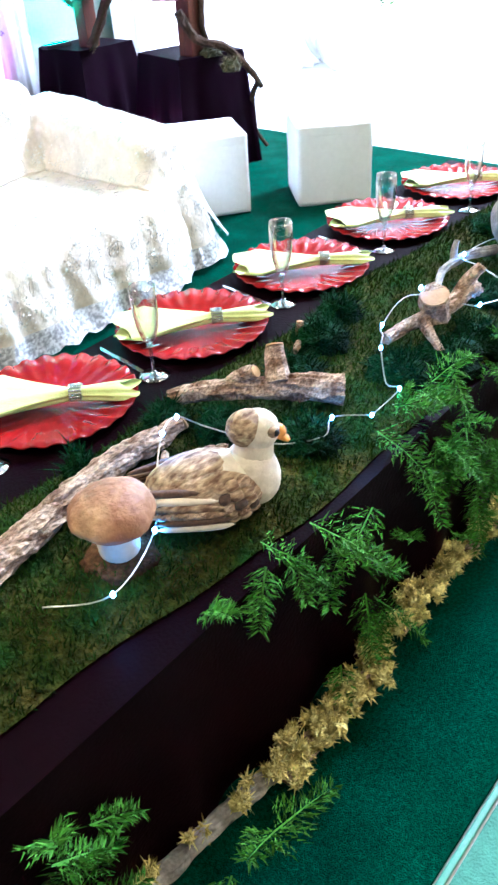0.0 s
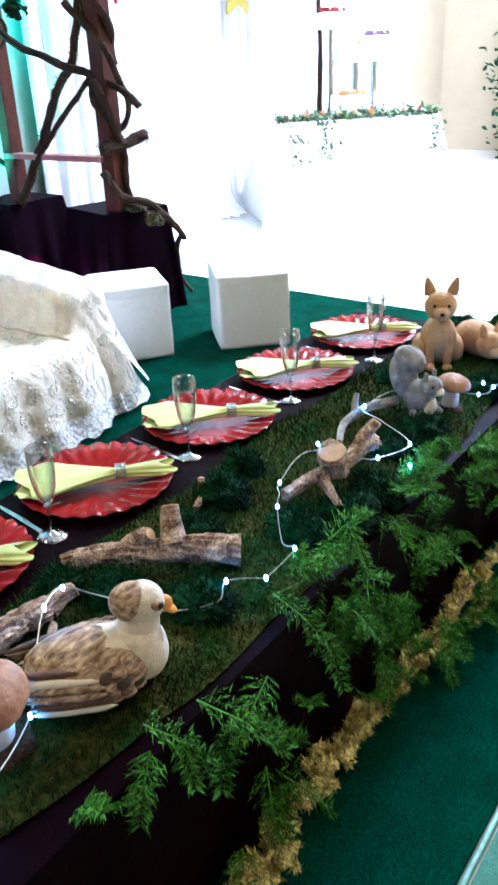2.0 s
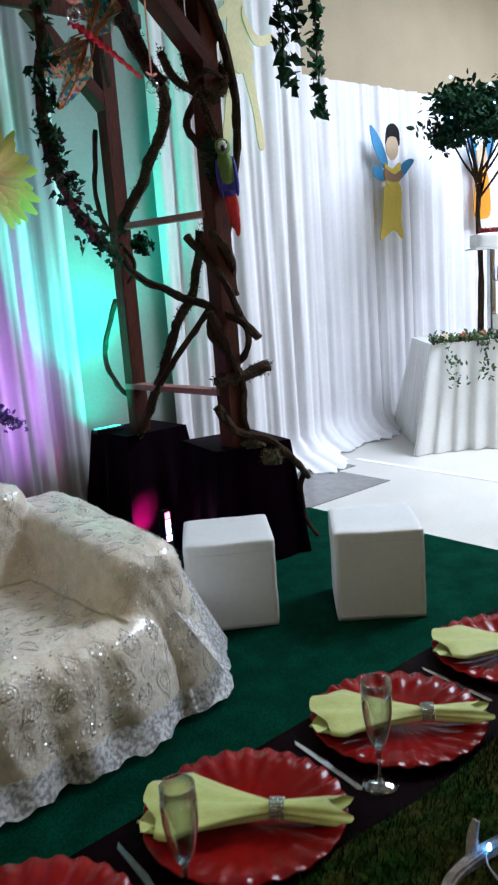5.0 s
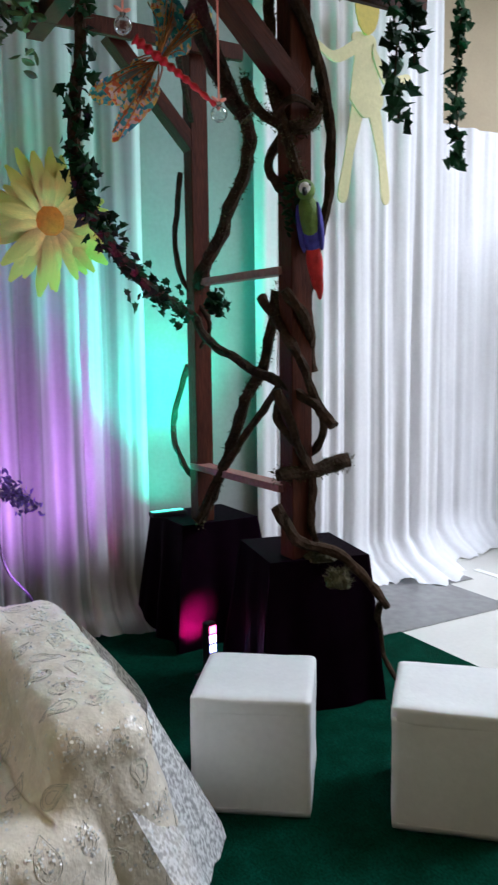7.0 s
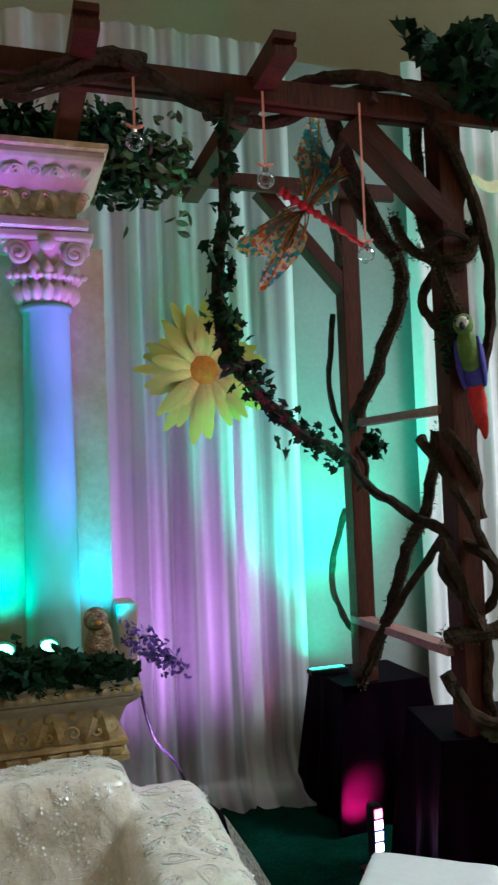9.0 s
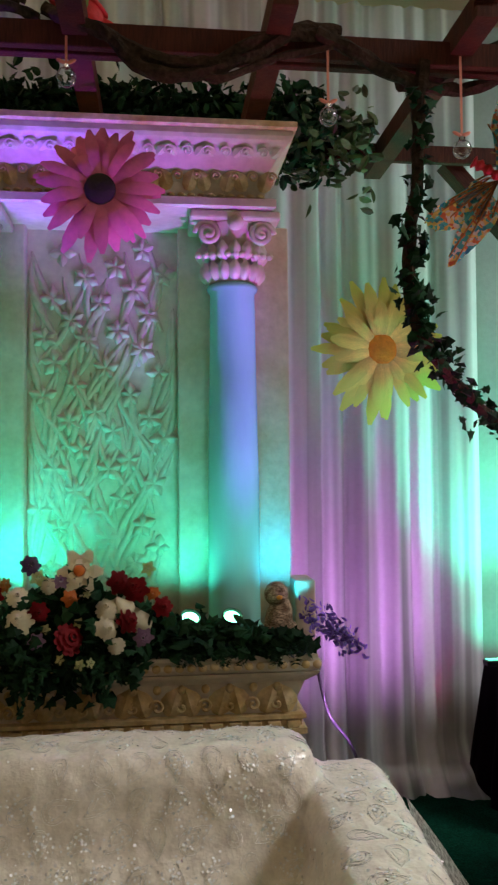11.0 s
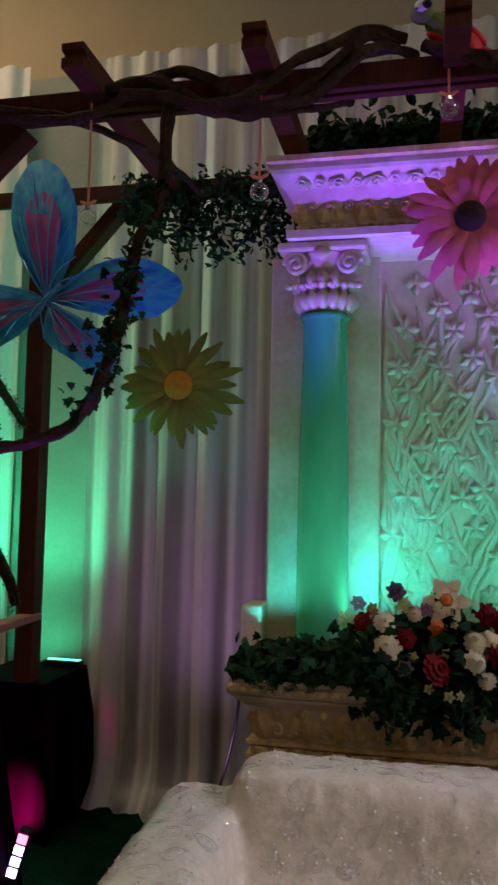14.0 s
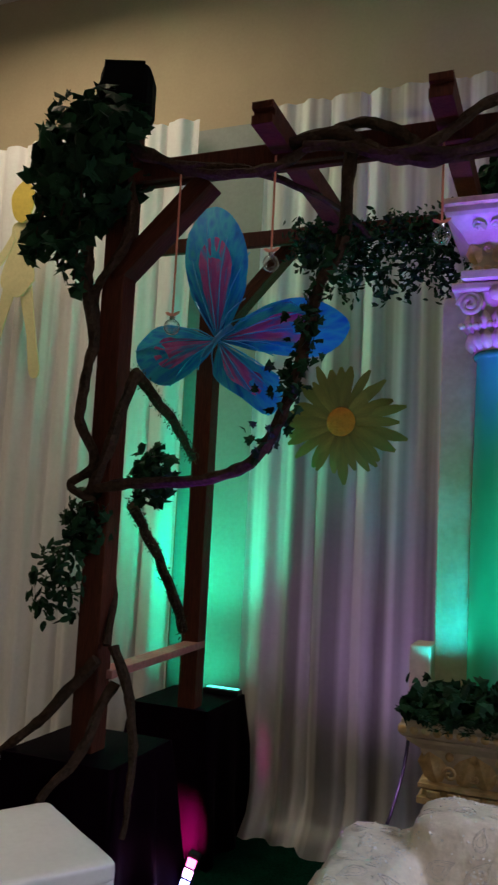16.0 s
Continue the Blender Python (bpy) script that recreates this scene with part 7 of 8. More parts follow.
for x0, x1, z, n, sd, lab in ((-0.62, 0.8, 2.74, 5200, 97, "thick leafy swag along the rear beam above the mantel"), (0.5, 1.0, 2.7, 700, 98, "leafy swag on the rear beam"), (-1.39, -0.62, 2.6, 2600, 99, "bluish leafy swag hanging from the rear beam")):
    t = thing("leaf_swag", lab, "foliage", "leaf swags")
    rg = random.Random(sd)
    vs, fs = [], []
    for _ in range(n):
        f = rg.random()
        x = x0 + (x1 - x0) * f
        drop = abs(rg.gauss(0, 0.10))
        if sd == 99:
            k = rg.randrange(15)
            x = x0 + (x1 - x0) * (k + 0.5) / 15 + rg.gauss(0, 0.016)
            drop = rg.random() * (0.10 + 0.26 * abs(math.sin(k * 1.9 + 0.6)) * (1 if k > 3 else 0.5)) - 0.02
        leaf(vs, fs, Vector((x + rg.gauss(0, 0.02), PB - 0.10 + rg.gauss(0, 0.05), z + 0.13 + rg.gauss(0, 0.02 if sd == 99 else 0.05) - drop)), 0.034 if sd == 99 else 0.058, rg, OVAL)
    raw_part("foliage", vs, fs, M["ivy"] if sd != 98 else M["ivy_light"], t, kind="stuff")
    bm = bmesh.new()
    tube(bm, smooth_path([(x0, PB - 0.1, z + 0.12), ((x0 + x1) / 2, PB - 0.11, z + 0.1), (x1, PB - 0.1, z + 0.12)], 6), 0.008, 6)
    part("stem", bm, M["vine"], t)
# strand hanging before the white drape
t = thing("ivy_strand", "ivy strand hanging free before the white drape", "ivy", "ivy strands")
path = smooth_path([(3.2, 0.98, 5.0), (3.21, 0.98, 3.7), (3.22, 0.97, 3.2), (3.19, 0.97, 2.8), (3.21, 0.97, 2.36)], 10)
bm = bmesh.new()
tube(bm, path, 0.005, 5)
part("stem", bm, M["vine"], t)
ivy_leaves("ivy_leaf_mass", path[4:], 150, 0.075, 0.022, M["ivy"], t, 63)

# ---- lamps on the stage ----
M["cell_white"] = glow("cell_white", (1.0, 0.5, 0.95), 14.0)
M["cell_blue"] = glow("cell_blue", (0.25, 0.3, 1.0), 16.0)
M["cell_red"] = glow("cell_red", (1.0, 0.1, 0.3), 12.0)
M["green_cell"] = glow("green_cell", (0.1, 1.0, 0.65), 4.0)


def floor_bar(x, y, rz, tilt=0):
    t = thing("floor_light_bar", "black floor light bar with glowing pink and blue cells", "stage light", "floor light bars", at=(x, y, G))
    t.rotation_euler = (0, radians(tilt), radians(rz))
    bm = bmesh.new()
    box(bm, (-0.05, -0.045, 0), (0.05, 0.045, 0.02), 0.004)
    part("foot", bm, M["black"], t)
    bm = bmesh.new()
    box(bm, (-0.022, -0.022, 0.02), (0.022, 0.02, 0.25), 0.006)
    part("housing", bm, M["black"], t)
    for k, ma in enumerate(("cell_white", "cell_blue", "cell_white", "cell_red")):
        bm = bmesh.new()
        box(bm, (-0.017, -0.028, 0.085 + 0.04 * k), (0.017, -0.023, 0.117 + 0.04 * k), 0.002)
        part("light_cell", bm, M[ma], t, "glowing cell")
    return t


floor_bar(1.54, 0.66, 12)
floor_bar(-1.60, 0.6, 10, 16)


def uplight(x, y, z):
    t = thing("green_uplight", "flat black uplight with a glowing green face on the pedestal", "stage light", "green uplights", at=(x, y, z))
    bm = bmesh.new()
    box(bm, (-0.09, -0.03, 0), (0.09, 0.03, 0.022), 0.004)
    part("housing", bm, M["black"], t)
    bm = bmesh.new()
    box(bm, (-0.08, -0.008, 0.0225), (0.08, 0.022, 0.0245), 0.0005)
    part("light_face", bm, M["green_cell"], t, "glowing green strip")
    return t


uplight(1.64, 1.285, 0.594)
uplight(-1.80, 1.42, 0.646)


# ---- ornaments ----
def ribbon_ball(x, y, z, top):
    t = thing("glass_bauble", "clear glass bauble on a salmon ribbon under the beam", "bauble", "glass baubles", at=(x, y, z))
    bm = bmesh.new()
    ell(bm, (0, 0, 0), (0.028, 0.028, 0.028), u=18, v=12)
    part("ball", bm, M["glass"], t)
    bm = bmesh.new()
    lathe(bm, [(0.009, 0.026), (0.009, 0.036), (0.003, 0.04)], 10)
    part("cap", bm, M["steel"], t)
    bm = bmesh.new()
    box(bm, (-0.0035, -0.001, 0.04), (0.0035, 0.001, top - z))
    part("ribbon", bm, M["ribbon"], t, "salmon satin ribbon")
    bm = bmesh.new()
    for a in (25, -25):
        ell(bm, (0.014 * (1 if a > 0 else -1), 0, 0.046), (0.016, 0.003, 0.006), (0, -a, 0), u=10, v=6)
    part("bow", bm, M["ribbon"], t)
    return t


for x, z in ((-0.648, 2.345), (-1.195, 2.30), (-1.544, 2.104), (1.053, 2.389), (1.383, 2.17), (-0.10, 2.55), (0.65, 2.47)):
    ribbon_ball(x, 0.2, z, BZ0 + 0.01)


def wing(bm, a, pts, y0, curve=0.05):
    """A wing fan from the root a through outline points (x, z), bowed forward."""
    ring = smooth_path([(p[0], 0, p[1]) for p in [a] + pts + [a]], 5)
    c = sum((p for p in ring), Vector()) / len(ring)
    reach = max((p - c).length for p in ring)
    mid = [bm.verts.new((c.x + (p.x - c.x) * 0.5, y0 - curve * 0.8, c.z + (p.z - c.z) * 0.5)) for p in ring[:-1]]
    out = [bm.verts.new((p.x, y0 - curve * (1 - ((p - c).length / reach) ** 2) - 0.004 * math.sin(i * 1.9), p.z)) for i, p in enumerate(ring[:-1])]
    hub = bm.verts.new((c.x, y0 - curve, c.z))
    n = len(mid)
    for i in range(n):
        j = (i + 1) % n
        bm.faces.new((out[i], out[j], mid[j], mid[i]))
        bm.faces.new((mid[i], mid[j], hub))
    return bm


def shrink(a, pts, f, push=0.25):
    c = (sum(p[0] for p in pts) / len(pts), sum(p[1] for p in pts) / len(pts))
    c = (c[0] + (a[0] - c[0]) * push, c[1] + (a[1] - c[1]) * push)
    return [(c[0] + (p[0] - c[0]) * f, c[1] + (p[1] - c[1]) * f) for p in pts]


def fanned(name, root, cols, fan, seed):
    """Painted silk: streaks of several colours fanning out from the root (x, z)."""
    ma = material(name, cols[0], 0.42, vary=0.15, bump=0.15, bump_scale=60)
    nt = ma.node_tree
    tc = nt.nodes.new("ShaderNodeTexCoord")
    sp = nt.nodes.new("ShaderNodeSeparateXYZ")
    nt.links.new(tc.outputs["Object"], sp.inputs[0])

    def calc(op, a, b):
        n = nt.nodes.new("ShaderNodeMath")
        n.operation = op
        for sock, v in zip(n.inputs, (a, b)):
            if isinstance(v, (int, float)):
                sock.default_value = v
            else:
                nt.links.new(v, sock)
        return n.outputs[0]

    dx, dz = calc("SUBTRACT", sp.outputs[0], root[0]), calc("SUBTRACT", sp.outputs[2], root[1])
    ang = calc("ARCTAN2", dz, dx)
    rad = calc("SQRT", calc("ADD", calc("MULTIPLY", dx, dx), calc("MULTIPLY", dz, dz)), 0)
    co = nt.nodes.new("ShaderNodeCombineXYZ")
    nt.links.new(calc("MULTIPLY", ang, fan), co.inputs[0])
    nt.links.new(calc("MULTIPLY", rad, 5.0), co.inputs[1])
    co.inputs[2].default_value = seed
    nz = nt.nodes.new("ShaderNodeTexNoise")
    nz.inputs["Scale"].default_value, nz.inputs["Detail"].default_value = 1.0, 3
    nt.links.new(co.outputs[0], nz.inputs["Vector"])
    rp = nt.nodes.new("ShaderNodeValToRGB")
    e = rp.color_ramp.elements
    n = len(cols)
    e[0].position, e[0].color = 0.30, (*cols[0], 1)
    e[1].position, e[1].color = 0.70, (*cols[-1], 1)
    for k in range(1, n - 1):
        q = e.new(0.30 + 0.40 * k / (n - 1))
        q.color = (*cols[k], 1)
    nt.links.new(nz.outputs["Fac"], rp.inputs[0])
    nt.links.new(rp.outputs[0], nt.nodes["Principled BSDF"].inputs["Base Color"])
    return ma


M["wing_vein"] = material("wing_vein", (0.02, 0.30, 0.62), 0.4, vary=0.1)
M["wing_gold"] = material("wing_gold", (0.45, 0.20, 0.05), 0.35, metal=0.5, vary=0.2)


def butterfly(name, label, root, y, wings, mats, body_pts, body_mat):
    t = thing(name, label, "butterfly", at=(0, 0, 0))
    for pts in wings:
        bm = bmesh.new()
        wing(bm, root, pts, y)
        w = part("wing", bm, mats[0], t, smooth=True)
        bm = bmesh.new()
        wing(bm, shrink(root, [root], 1)[0], shrink(root, pts, 0.52 if len(pts) == 6 and name[0] == "b" else 0.22), y - 0.006)
        part("wing_patch", bm, mats[1], w, smooth=True)
        for p in pts:
            bm = bmesh.new()
            a, b = Vector((root[0], y - 0.03, root[1])), Vector((p[0], y - 0.01, p[1]))
            tube(bm, smooth_path([a, (a + b) / 2 + Vector((0, -0.045, 0.01)), b], 5), 0.003, 5)
            part("vein", bm, mats[2], w)
    bm = bmesh.new()
    tube(bm, smooth_path(body_pts, 16), lambda f: 0.016 * (1.1 - 0.6 * f) * (1 + (0.35 * math.sin(70 * f) if name[0] == "d" else 0)), 10)
    part("body", bm, body_mat, t, smooth=True)
    return t


BX, BZ = -1.715, 2.245
M["wing_blue"] = fanned("wing_blue", (BX, BZ), ((0.0, 0.05, 0.30), (0.0, 0.20, 0.62), (0.02, 0.42, 0.62), (0.0, 0.22, 0.66), (0.01, 0.34, 0.50)), 6.0, 1.0)
M["wing_pink"] = fanned("wing_pink", (BX, BZ), ((0.02, 0.20, 0.50), (0.34, 0.06, 0.26), (0.42, 0.10, 0.30), (0.05, 0.22, 0.52), (0.30, 0.05, 0.24)), 7.0, 4.0)
butterfly("butterfly_decoration", "large blue and pink fabric butterfly fixed to the rear post", (BX, BZ), 0.98,
          [[(BX + u * 1.04, BZ + v * 1.04) for u, v in pts] for pts in (
              [(0.11, 0.18), (0.12, 0.38), (0.03, 0.55), (-0.09, 0.59), (-0.17, 0.44), (-0.13, 0.2)],
              [(0.13, 0.1), (0.33, 0.16), (0.49, 0.12), (0.57, 0.03), (0.47, -0.08), (0.25, -0.07)],
              [(0.17, -0.1), (0.28, -0.16), (0.30, -0.26), (0.24, -0.32), (0.13, -0.25), (-0.01, -0.15)],
              [(-0.15, 0.06), (-0.29, 0.07), (-0.40, -0.03), (-0.33, -0.15), (-0.22, -0.19), (-0.09, -0.12)])],
          (M["wing_blue"], M["wing_pink"], M["wing_vein"]), [(BX + 0.07, 0.95, BZ + 0.06), (BX + 0.01, 0.94, BZ + 0.01), (BX - 0.07, 0.96, BZ - 0.07)], M["blue_board"])
M["wing_orange"] = material("wing_orange", (0.02, 0.22, 0.26), 0.35, vary=0.3, scale=3, second=(0.50, 0.12, 0.03), mix_scale=6, metal=0.2)
butterfly("dragonfly_decoration", "teal and gold glitter dragonfly with a red beaded body", (1.311, 2.424), 0.555,
          [[(1.297, 2.531), (1.286, 2.628), (1.356, 2.776), (1.392, 2.773), (1.389, 2.662), (1.439, 2.569), (1.435, 2.478), (1.380, 2.452)],
           [(1.461, 2.552), (1.518, 2.580), (1.525, 2.660), (1.464, 2.622)],
           [(1.249, 2.411), (1.311, 2.335), (1.275, 2.252), (1.156, 2.135), (1.138, 2.163), (1.171, 2.263)],
           [(1.223, 2.420), (1.197, 2.392), (1.072, 2.312), (1.054, 2.276), (1.090, 2.249), (1.181, 2.264)]],
          (M["foil"], M["wing_orange"], M["wing_gold"]), [(1.209, 0.497, 2.476), (1.301, 0.486, 2.421), (1.407, 0.486, 2.362), (1.542, 0.497, 2.286)], M["parrot_red"])


def parrot(bm):
    ell(bm, (0, 0, 0), (0.04, 0.04, 0.085), (8, 0, 0), 0, 16, 12)
    ell(bm, (0, -0.022, 0.095), (0.034, 0.038, 0.036), mi=0)
    ell(bm, (0, -0.045, 0.098), (0.022, 0.02, 0.022), mi=3)
    ell(bm, (0, -0.07, 0.085), (0.01, 0.018, 0.014), (30, 0, 0), 4)
    ell(bm, (0, 0.01, -0.055), (0.042, 0.032, 0.06), (6, 0, 0), 1)
    for s in (-1, 1):
        ell(bm, (s * 0.034, 0.008, -0.03), (0.014, 0.034, 0.085), (8, 0, s * 6), 1)
        ell(bm, (s * 0.02, -0.058, 0.106), (0.004, 0.004, 0.004), mi=4, u=8, v=6)
    ell(bm, (0, 0.02, -0.15), (0.03, 0.018, 0.075), (6, 0, 0), 2)
    ell(bm, (0.008, 0.026, -0.215), (0.016, 0.01, 0.07), (5, 4, 0), 2)
    ell(bm, (-0.008, 0.026, -0.195), (0.016, 0.01, 0.06), (5, -4, 0), 2)


PAR = (M["parrot_green"], M["parrot_blue"], M["parrot_red"], M["white"], M["black"])
figure("parrot_figure", parrot, PAR, "green, blue and red parrot figure clinging to the front post", "figurine", pose(1.744, 0.202, 1.857, 4, -6, -40) @ Matrix.Diagonal((1.0, 1.0, 1.02, 1)))
figure("parrot_figure", parrot, (M["parrot_green"], M["parrot_red"], M["parrot_red"], M["white"], M["black"]), "red and green parrot figure perched on the front beam", "figurine", pose(-0.10, 0.27, 2.82, 0, -58, 8))
# moss at the post foot
moss_clump(1.815, 0.24, 0.06, 0.04, M["vine_moss"], "olive moss tuft at the foot of the post", 131, "moss at the post feet").location.z = 0.59
moss_clump(1.77, 0.06, 0.045, 0.05, M["vine_moss"], "olive moss tuft on the pedestal edge", 132, "moss at the post feet").location.z = 0.54


# ---- cut-out boards ----
def blob(pts, n=5):
    return [(p.x, p.z) for p in smooth_path([(x, 0, z) for x, z in pts + [pts[0]]], n)][:-1]


def board(name, pieces, label, at, rz=0):
    t = thing(name, label, "cut-out", "cut-out boards on the drape", at=at)
    t.rotation_euler.z = radians(rz)
    for k, (nm, mat, pts) in enumerate(pieces):
        bm = bmesh.new()
        outline(bm, blob(pts), 0.008, Matrix.Translation((0, -0.0035 * k, 0)))
        part(nm, bm, mat, t)
    return t


PY = M["pale_yellow"]
for x, y, flip, lab in ((2.91, 1.38, 1, "pale yellow winged cut-out board pinned to the drape"), (-3.15, 1.38, -1, "yellow winged cut-out board pinned to the drape")):
    f = flip
    board("winged_board", [
        ("leg", PY, [(-0.08 * f, -0.02), (-0.13 * f, -0.28), (-0.17 * f, -0.46), (-0.11 * f, -0.47), (-0.07 * f, -0.26), (-0.01 * f, -0.05)]),
        ("leg", PY, [(0.02 * f, -0.04), (0.09 * f, -0.26), (0.12 * f, -0.46), (0.17 * f, -0.45), (0.14 * f, -0.24), (0.09 * f, 0.0)]),
        ("torso", PY, [(-0.1 * f, 0.0), (-0.07 * f, 0.2), (-0.08 * f, 0.3), (0.06 * f, 0.3), (0.07 * f, 0.18), (0.12 * f, 0.0), (0.0, -0.08)]),
        ("arm", PY, [(-0.06 * f, 0.28), (-0.2 * f, 0.2), (-0.3 * f, 0.23), (-0.29 * f, 0.19), (-0.18 * f, 0.15), (-0.05 * f, 0.22)]),
        ("arm", PY, [(0.05 * f, 0.27), (0.15 * f, 0.14), (0.28 * f, 0.16), (0.29 * f, 0.12), (0.14 * f, 0.08), (0.05 * f, 0.2)]),
        ("head", M["yellow_board"], [(-0.05 * f, 0.34), (-0.07 * f, 0.44), (0.0, 0.52), (0.08 * f, 0.45), (0.06 * f, 0.34), (0.0, 0.3)])], lab, (x, y, 2.74)).scale = (1.05, 1, 1.13)
BL = M["blue_board"]
board("winged_board", [
    ("wing", BL, [(-0.06, 0.02), (-0.2, 0.22), (-0.24, 0.42), (-0.12, 0.3), (-0.04, 0.12)]),
    ("wing", BL, [(0.04, 0.02), (0.2, 0.13), (0.3, 0.13), (0.2, 0.02), (0.08, -0.06)]),
    ("wing", BL, [(-0.05, 0.0), (-0.2, 0.08), (-0.22, -0.02), (-0.08, -0.06)]),
    ("skirt", M["yellow_board"], [(-0.11, -0.12), (-0.14, -0.4), (-0.17, -0.58), (0.0, -0.5), (0.12, -0.58), (0.1, -0.4), (0.11, -0.12), (0.0, -0.06)]),
    ("bodice", M["yellow_board"], [(-0.09, 0.1), (-0.07, -0.1), (0.07, -0.1), (0.11, 0.1), (0.0, 0.05)]),
    ("arm", M["brown_board"], [(-0.1, 0.06), (-0.1, -0.04), (0.02, -0.07), (0.11, -0.04), (0.12, 0.04), (0.02, 0.0)]),
    ("head", M["skin_board"], [(-0.07, 0.18), (-0.07, 0.3), (0.0, 0.34), (0.07, 0.3), (0.07, 0.18), (0.0, 0.12)]),
    ("hair", M["black"], [(-0.085, 0.26), (-0.06, 0.4), (0.02, 0.44), (0.09, 0.38), (0.09, 0.25), (0.05, 0.32), (-0.04, 0.32)])],
      "yellow dressed winged cut-out board with blue wings on the drape", (4.74, 1.66, 2.14), -6).scale = (0.885, 1, 0.885)
board("winged_board", [
    ("wing", BL, [(-0.04, 0.0), (-0.16, 0.18), (-0.18, 0.36), (-0.05, 0.22)]),
    ("wing", BL, [(0.04, 0.0), (0.16, 0.18), (0.2, 0.36), (0.06, 0.22)]),
    ("gown", M["orange"], [(-0.07, 0.02), (-0.12, -0.36), (0.02, -0.42), (0.12, -0.34), (0.07, 0.02)]),
    ("head", M["skin_board"], [(-0.06, 0.06), (-0.07, 0.18), (0.0, 0.24), (0.07, 0.18), (0.06, 0.06)])],
      "orange gowned winged cut-out board behind the cake table", (6.05, 1.66, 2.2), -6)

M["speaker"] = material("speaker_black", (0.004, 0.004, 0.004), 0.8, vary=0.2, bump=0.3, bump_scale=300, spec=0.05)
# wall loudspeakers above the backdrop
for x, y, rz, z in ((-1.85, 0.31, 20, 2.922), (2.18, 0.30, -20, 2.738)):
    t = thing("loudspeaker", "black loudspeaker set on the pergola post under ivy", "loudspeaker", "loudspeakers", at=(x, y, z))
    t.rotation_euler.z = radians(rz)
    bm = bmesh.new()
    box(bm, (-0.1, -0.09, 0), (0.1, 0.09, 0.23), 0.05)
    part("cabinet", bm, M["speaker"], t)
    bm = bmesh.new()
    box(bm, (-0.075, -0.094, 0.03), (0.075, -0.09, 0.21), 0.001)
    part("grille", bm, M["speaker"], t)

# ---- cake table in the hall ----
ct = thing("cake_table", "table under a white satin cloth spreading to the floor", "table", at=(5.06, 0.787, 0))
ct.rotation_euler.z = radians(-42)
bm = bmesh.new()
box(bm, (-0.7, -0.36, 0.77), (0.7, 0.36, 0.803), 0.004)
part("tabletop", bm, M["white"], ct)
for sx in (-0.62, 0.62):
    for sy in (-0.3, 0.3):
        bm = bmesh.new()
        box(bm, (sx - 0.02, sy - 0.02, 0), (sx + 0.02, sy + 0.02, 0.77), 0.003)
        part("leg", bm, M["steel"], ct)
ck = thing("white_tablecloth", "white satin cloth with full folds over the cake table", "tablecloth", at=(5.06, 0.787, 0))
ck.rotation_euler.z = radians(-42)


def flared(u, v):
    f = (u % 1.0) * 4
    i, g = int(f), f - int(f)
    cs = [(-0.71, -0.37), (0.71, -0.37), (0.71, 0.37), (-0.71, 0.37)]
    a, b = cs[i], cs[(i + 1) % 4]
    x, y = a[0] + (b[0] - a[0]) * g, a[1] + (b[1] - a[1]) * g
    corner = (2 * abs(g - 0.5)) ** 4
    n = Vector((x / 0.71, y / 0.37, 0)).normalized()
    o = v * (0.09 + 0.16 * corner) + v ** 0.7 * (0.028 * math.sin(u * 290 + 5 * noise.noise(Vector((u * 9, 0, 0)))) + 0.03 * noise.noise(Vector((u * 31, v, 0))))
    return Vector((x + n.x * o, y + n.y * o, 0.808 - 0.804 * v))


bm = bmesh.new()
sheet(bm, 520, 10, flared)
bmesh.ops.remove_doubles(bm, verts=bm.verts[:], dist=0.0005)
part("cloth_sides", bm, M["table_cloth_white"], ck, smooth=True)
bm = bmesh.new()
box(bm, (-0.712, -0.372, 0.805), (0.712, 0.372, 0.811), 0.002)
part("cloth_top", bm, M["table_cloth_white"], ck)


def on_table(x, y):
    c, s = math.cos(radians(-42)), math.sin(radians(-42))
    return 5.06 + c * x - s * y, 0.787 + s * x + c * y


def cake(x, y, z, w, h, stand, flower, label):
    px, py = on_table(x, y)
    t = thing("white_cake", label, "cake", "cakes on the cake table", at=(px, py, z))
    t.rotation_euler.z = radians(-42)
    if stand:
        bm = bmesh.new()
        lathe(bm, [(0.08, 0), (0.08, 0.008), (0.035, 0.02), (0.03, stand - 0.02), (0.06, stand - 0.012)], 18)
        part("stand_foot", bm, M["steel"], t, "grey round column")
    bm = bmesh.new()
    box(bm, (-w / 2 - 0.025, -w / 2 - 0.025, stand - 0.012), (w / 2 + 0.025, w / 2 + 0.025, stand), 0.003)
    part("board", bm, M["white"], t)
    bm = bmesh.new()
    puff(bm, (-w / 2, -w / 2, stand), (w / 2, w / 2, stand + h), 0.015, 0.002, x, 6)
    part("icing", bm, M["white"], t, smooth=True)
    for k in range(7):
        bloom(t, (-w / 3 + w / 9 * k, -w / 4 + 0.03 * (k % 3), stand + h + 0.012), 0.035, flower, 3, 6, "sugar_flower")
    return t


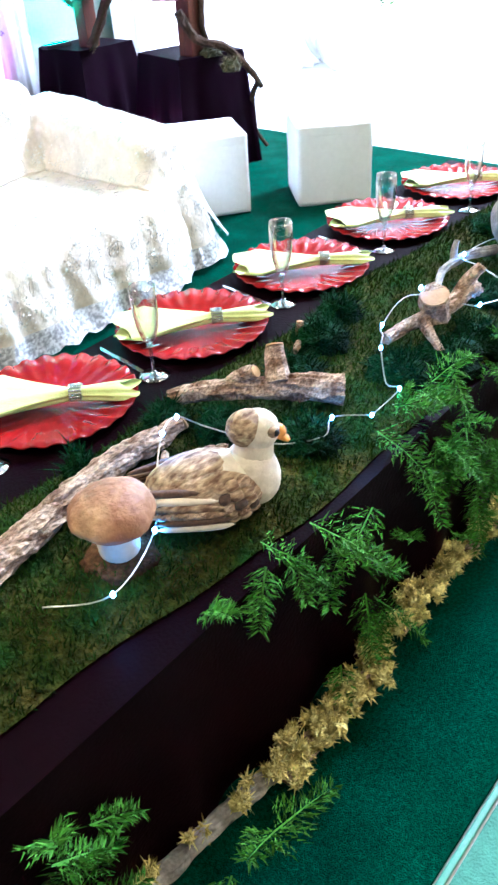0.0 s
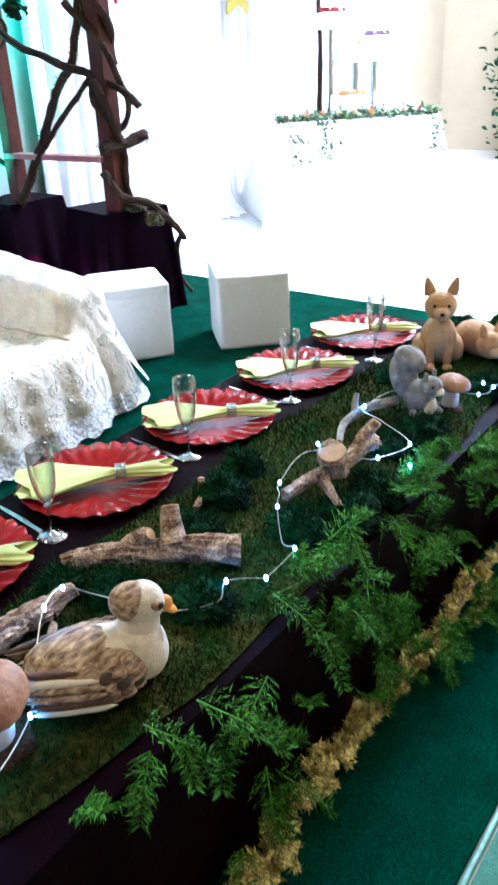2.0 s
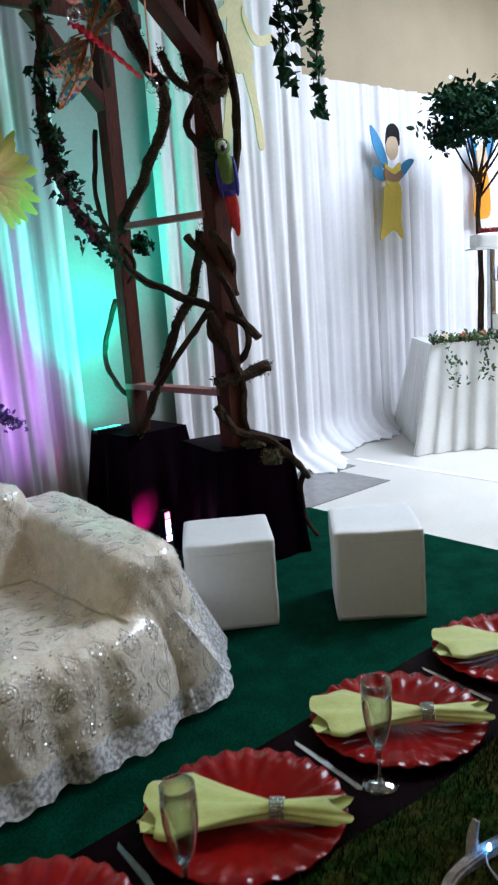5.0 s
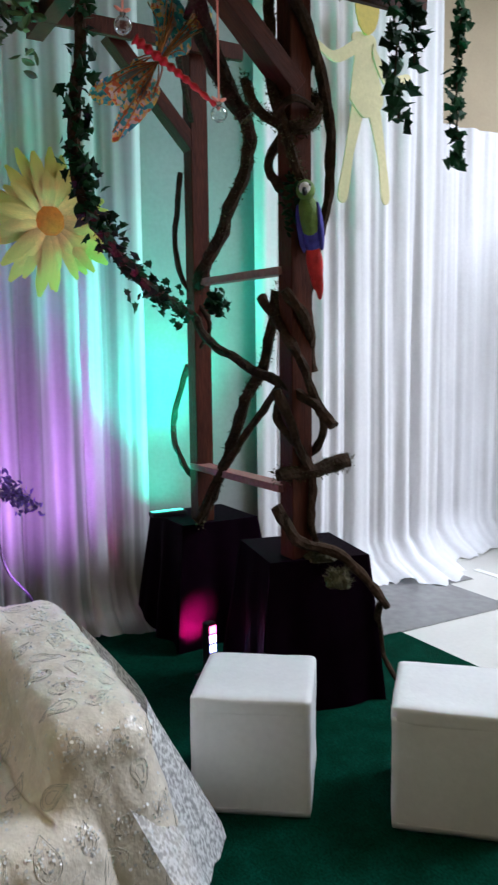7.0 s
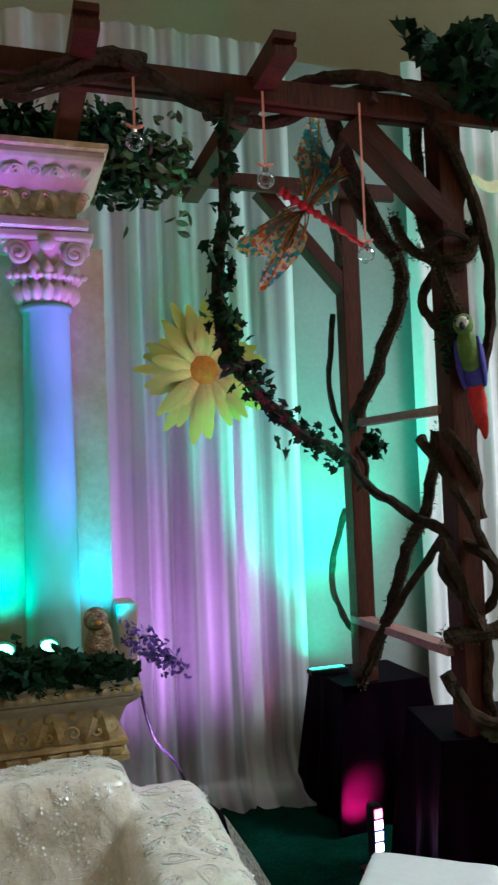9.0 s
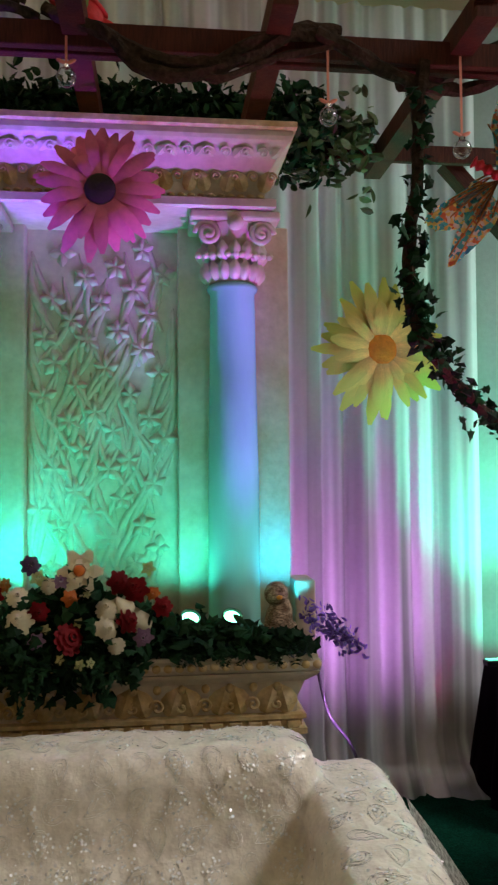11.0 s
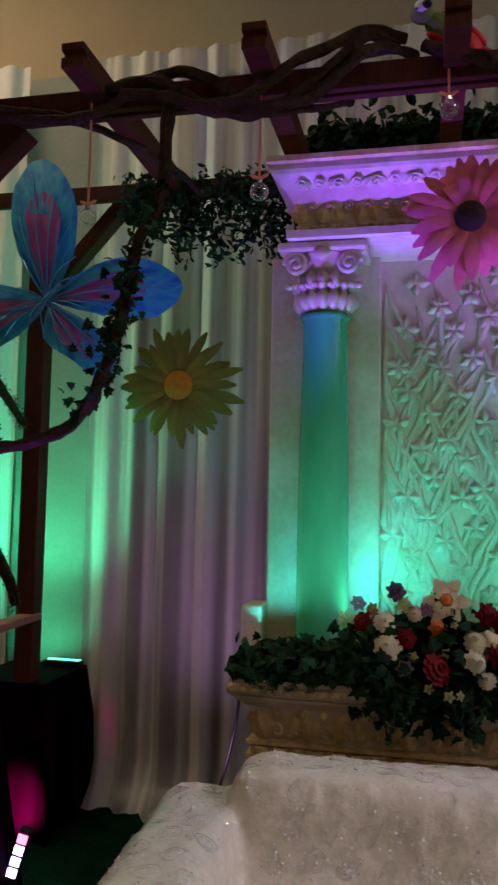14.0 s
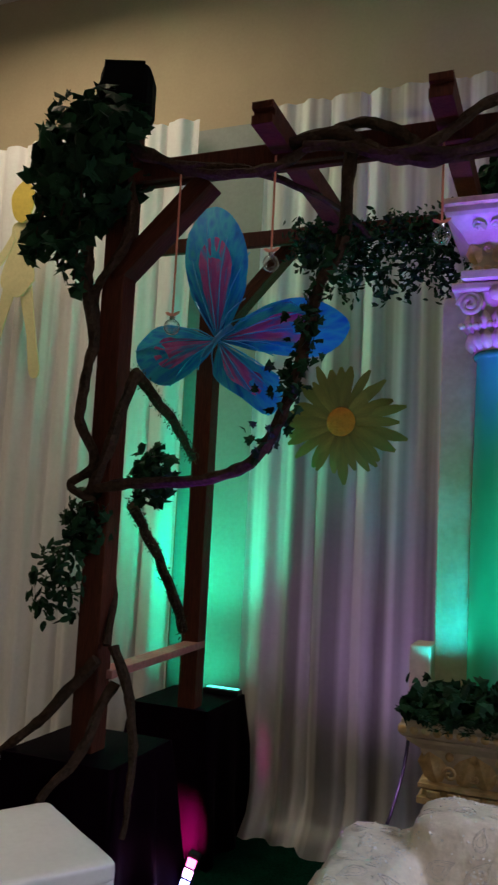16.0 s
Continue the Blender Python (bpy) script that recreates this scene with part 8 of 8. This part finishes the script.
CAKE = "square white cake with sugar flowers"
cake(-0.01, -0.126, 0.812, 0.27, 0.13, 0.04, M["orange_petal"], CAKE + " on a low board")
cake(0.06, -0.045, 0.812, 0.28, 0.11, 0.43, M["fruit"], CAKE + " on a middle stand")
cake(-0.137, 0.034, 0.812, 0.27, 0.11, 0.68, M["red_petal"], CAKE + " on the tallest stand")
cake(0.42, -0.08, 0.812, 0.26, 0.12, 0.03, M["white_petal"], CAKE + " at the table end")
cake(0.3, 0.16, 0.812, 0.26, 0.11, 0.5, M["purple_petal"], CAKE + " on a short stand")
greens = thing("table_greenery", "mixed moss and leaf garland along the cake table edge", "foliage", at=(5.06, 0.787, 0.812))
greens.rotation_euler.z = radians(-42)
rng = random.Random(61)
verts, faces = [], []
for _ in range(900):
    x = rng.uniform(-0.7, 0.7)
    leaf(verts, faces, Vector((x, -0.33 + rng.gauss(0, 0.035), abs(rng.gauss(0, 0.03)) + 0.003)), 0.045, rng, OVAL)
for x0 in (-0.55, -0.3, 0.66):
    for _ in range(46):
        f = rng.random()
        leaf(verts, faces, Vector((x0 + rng.gauss(0, 0.04), -0.39 - 0.09 * f, -0.32 * f)), 0.04, rng, OVAL)
raw_part("foliage", verts, faces, M["ivy_light"], greens, kind="stuff")
for k in range(9):
    bloom(greens, (-0.6 + 0.14 * k, -0.36, 0.05), 0.03, (M["white_petal"], M["fruit"], M["orange_petal"])[k % 3], 3, 7, "flower")

tx, ty = 5.05, 0.95
tree = thing("table_tree", "small leafy tree with fairy lights standing on the cake table", "tree", at=(tx, ty, 0.812))
rng = random.Random(17)
bm = bmesh.new()
tube(bm, smooth_path([(0, 0.1, 0), (0.02, 0.1, 0.5), (-0.03, 0.09, 0.95), (0.03, 0.1, 1.25)], 6), lambda f: 0.026 - 0.012 * f, 9, 0.3, 3)
trunk = part("trunk", bm, M["vine"], tree)
tips = []
for k in range(11):
    a = 2 * math.pi * k / 11
    e = Vector((0.06 + 0.33 * math.cos(a) * rng.uniform(0.5, 1), 0.08 + 0.30 * math.sin(a) * rng.uniform(0.5, 1), 1.56 + rng.uniform(0, 0.3)))
    bm = bmesh.new()
    s0 = Vector((0.0, 0.1, 0.95 + 0.3 * rng.random()))
    tube(bm, smooth_path([s0, (s0 + e) / 2 + Vector((0, 0, -0.03)), e], 5), lambda f: 0.011 - 0.007 * f, 6, 0.2, k)
    part("limb", bm, M["vine"], trunk)
    tips.append(e)
verts, faces = [], []
for e in tips:
    for _ in range(420):
        p = e + Vector((rng.gauss(0, 0.085), rng.gauss(0, 0.08), rng.gauss(0, 0.055)))
        leaf(verts, faces, p, 0.062, rng, OVAL, (0, 0, 0.5))
crown = raw_part("crown", verts, faces, M["ivy"], tree, "dark green leaf clusters", "stuff")
for k in range(16):
    e = rng.choice(tips)
    bm = bmesh.new()
    ell(bm, e + Vector((rng.gauss(0, 0.1) - 0.08, rng.gauss(0, 0.08) - 0.08, rng.gauss(0, 0.08))), (0.008,) * 3, u=8, v=6)
    part("light_bulb", bm, M["led"], tree)

# ---- far end of the hall ----
bm = bmesh.new()
box(bm, (8.7, -1.6, 0), (8.8, 0.66, 2.7), 0.01)
solo("doorway_panel", bm, M["dark_heart"], "dark panelled doorway at the end of the hall", "doorway", "structure")
for y0, y1, sd in ((0.14, 0.42, 1), (-0.5, -0.06, 2)):
    t = thing("blue_curtain", "bright blue gathered curtain hung in the doorway", "curtain", "blue doorway curtains")
    bm = bmesh.new()
    sheet(bm, 40, 16, lambda u, v: Vector((8.45 + 0.03 * math.sin(u * 30 + sd), y0 + (y1 - y0) * u * (1 - (0.35 if sd == 1 else 0) * v) + (0.12 * v * v if sd == 1 else 0), 2.6 * (1 - v) + 0.002)))
    part("cloth", bm, M["drape_blue"], t, smooth=True)
    bm = bmesh.new()
    tube(bm, [Vector((8.45, y0 - 0.04, 2.61)), Vector((8.45, y1 + 0.04, 2.61))], 0.012, 8)
    part("rod", bm, M["steel"], t)
vase = thing("floor_vase", "tall white floor vase by the doorway", "vase", at=(8.15, 0.22, 0))
bm = bmesh.new()
lathe(bm, [(0.06, 0), (0.1, 0.08), (0.11, 0.2), (0.07, 0.38), (0.04, 0.5), (0.05, 0.55), (0.045, 0.55), (0.035, 0.5)], 20)
part("vase_body", bm, M["white"], vase, smooth=True)
for x, y, z, r, n, sd in ((8.5, 0.55, 0.9, 0.3, 260, 1), (8.45, -0.02, 1.1, 0.3, 260, 2), (8.5, 0.0, 2.0, 0.3, 200, 3)):
    t = thing("hall_plant", "dark leafy plant against the doorway", "plant", "plants by the doorway", at=(x, y, 0))
    bm = bmesh.new()
    tube(bm, smooth_path([(0, 0, 0), (0.02, 0, z * 0.5), (0, 0, z)], 5), 0.02, 7)
    part("trunk", bm, M["vine"], t)
    rg = random.Random(sd)
    vs, fs = [], []
    for _ in range(n):
        leaf(vs, fs, Vector((rg.gauss(0, r * 0.3), rg.gauss(0, r * 0.45), z + rg.gauss(0, r))), 0.09, rg, OVAL)
    raw_part("crown", vs, fs, M["ivy"], t, kind="stuff")
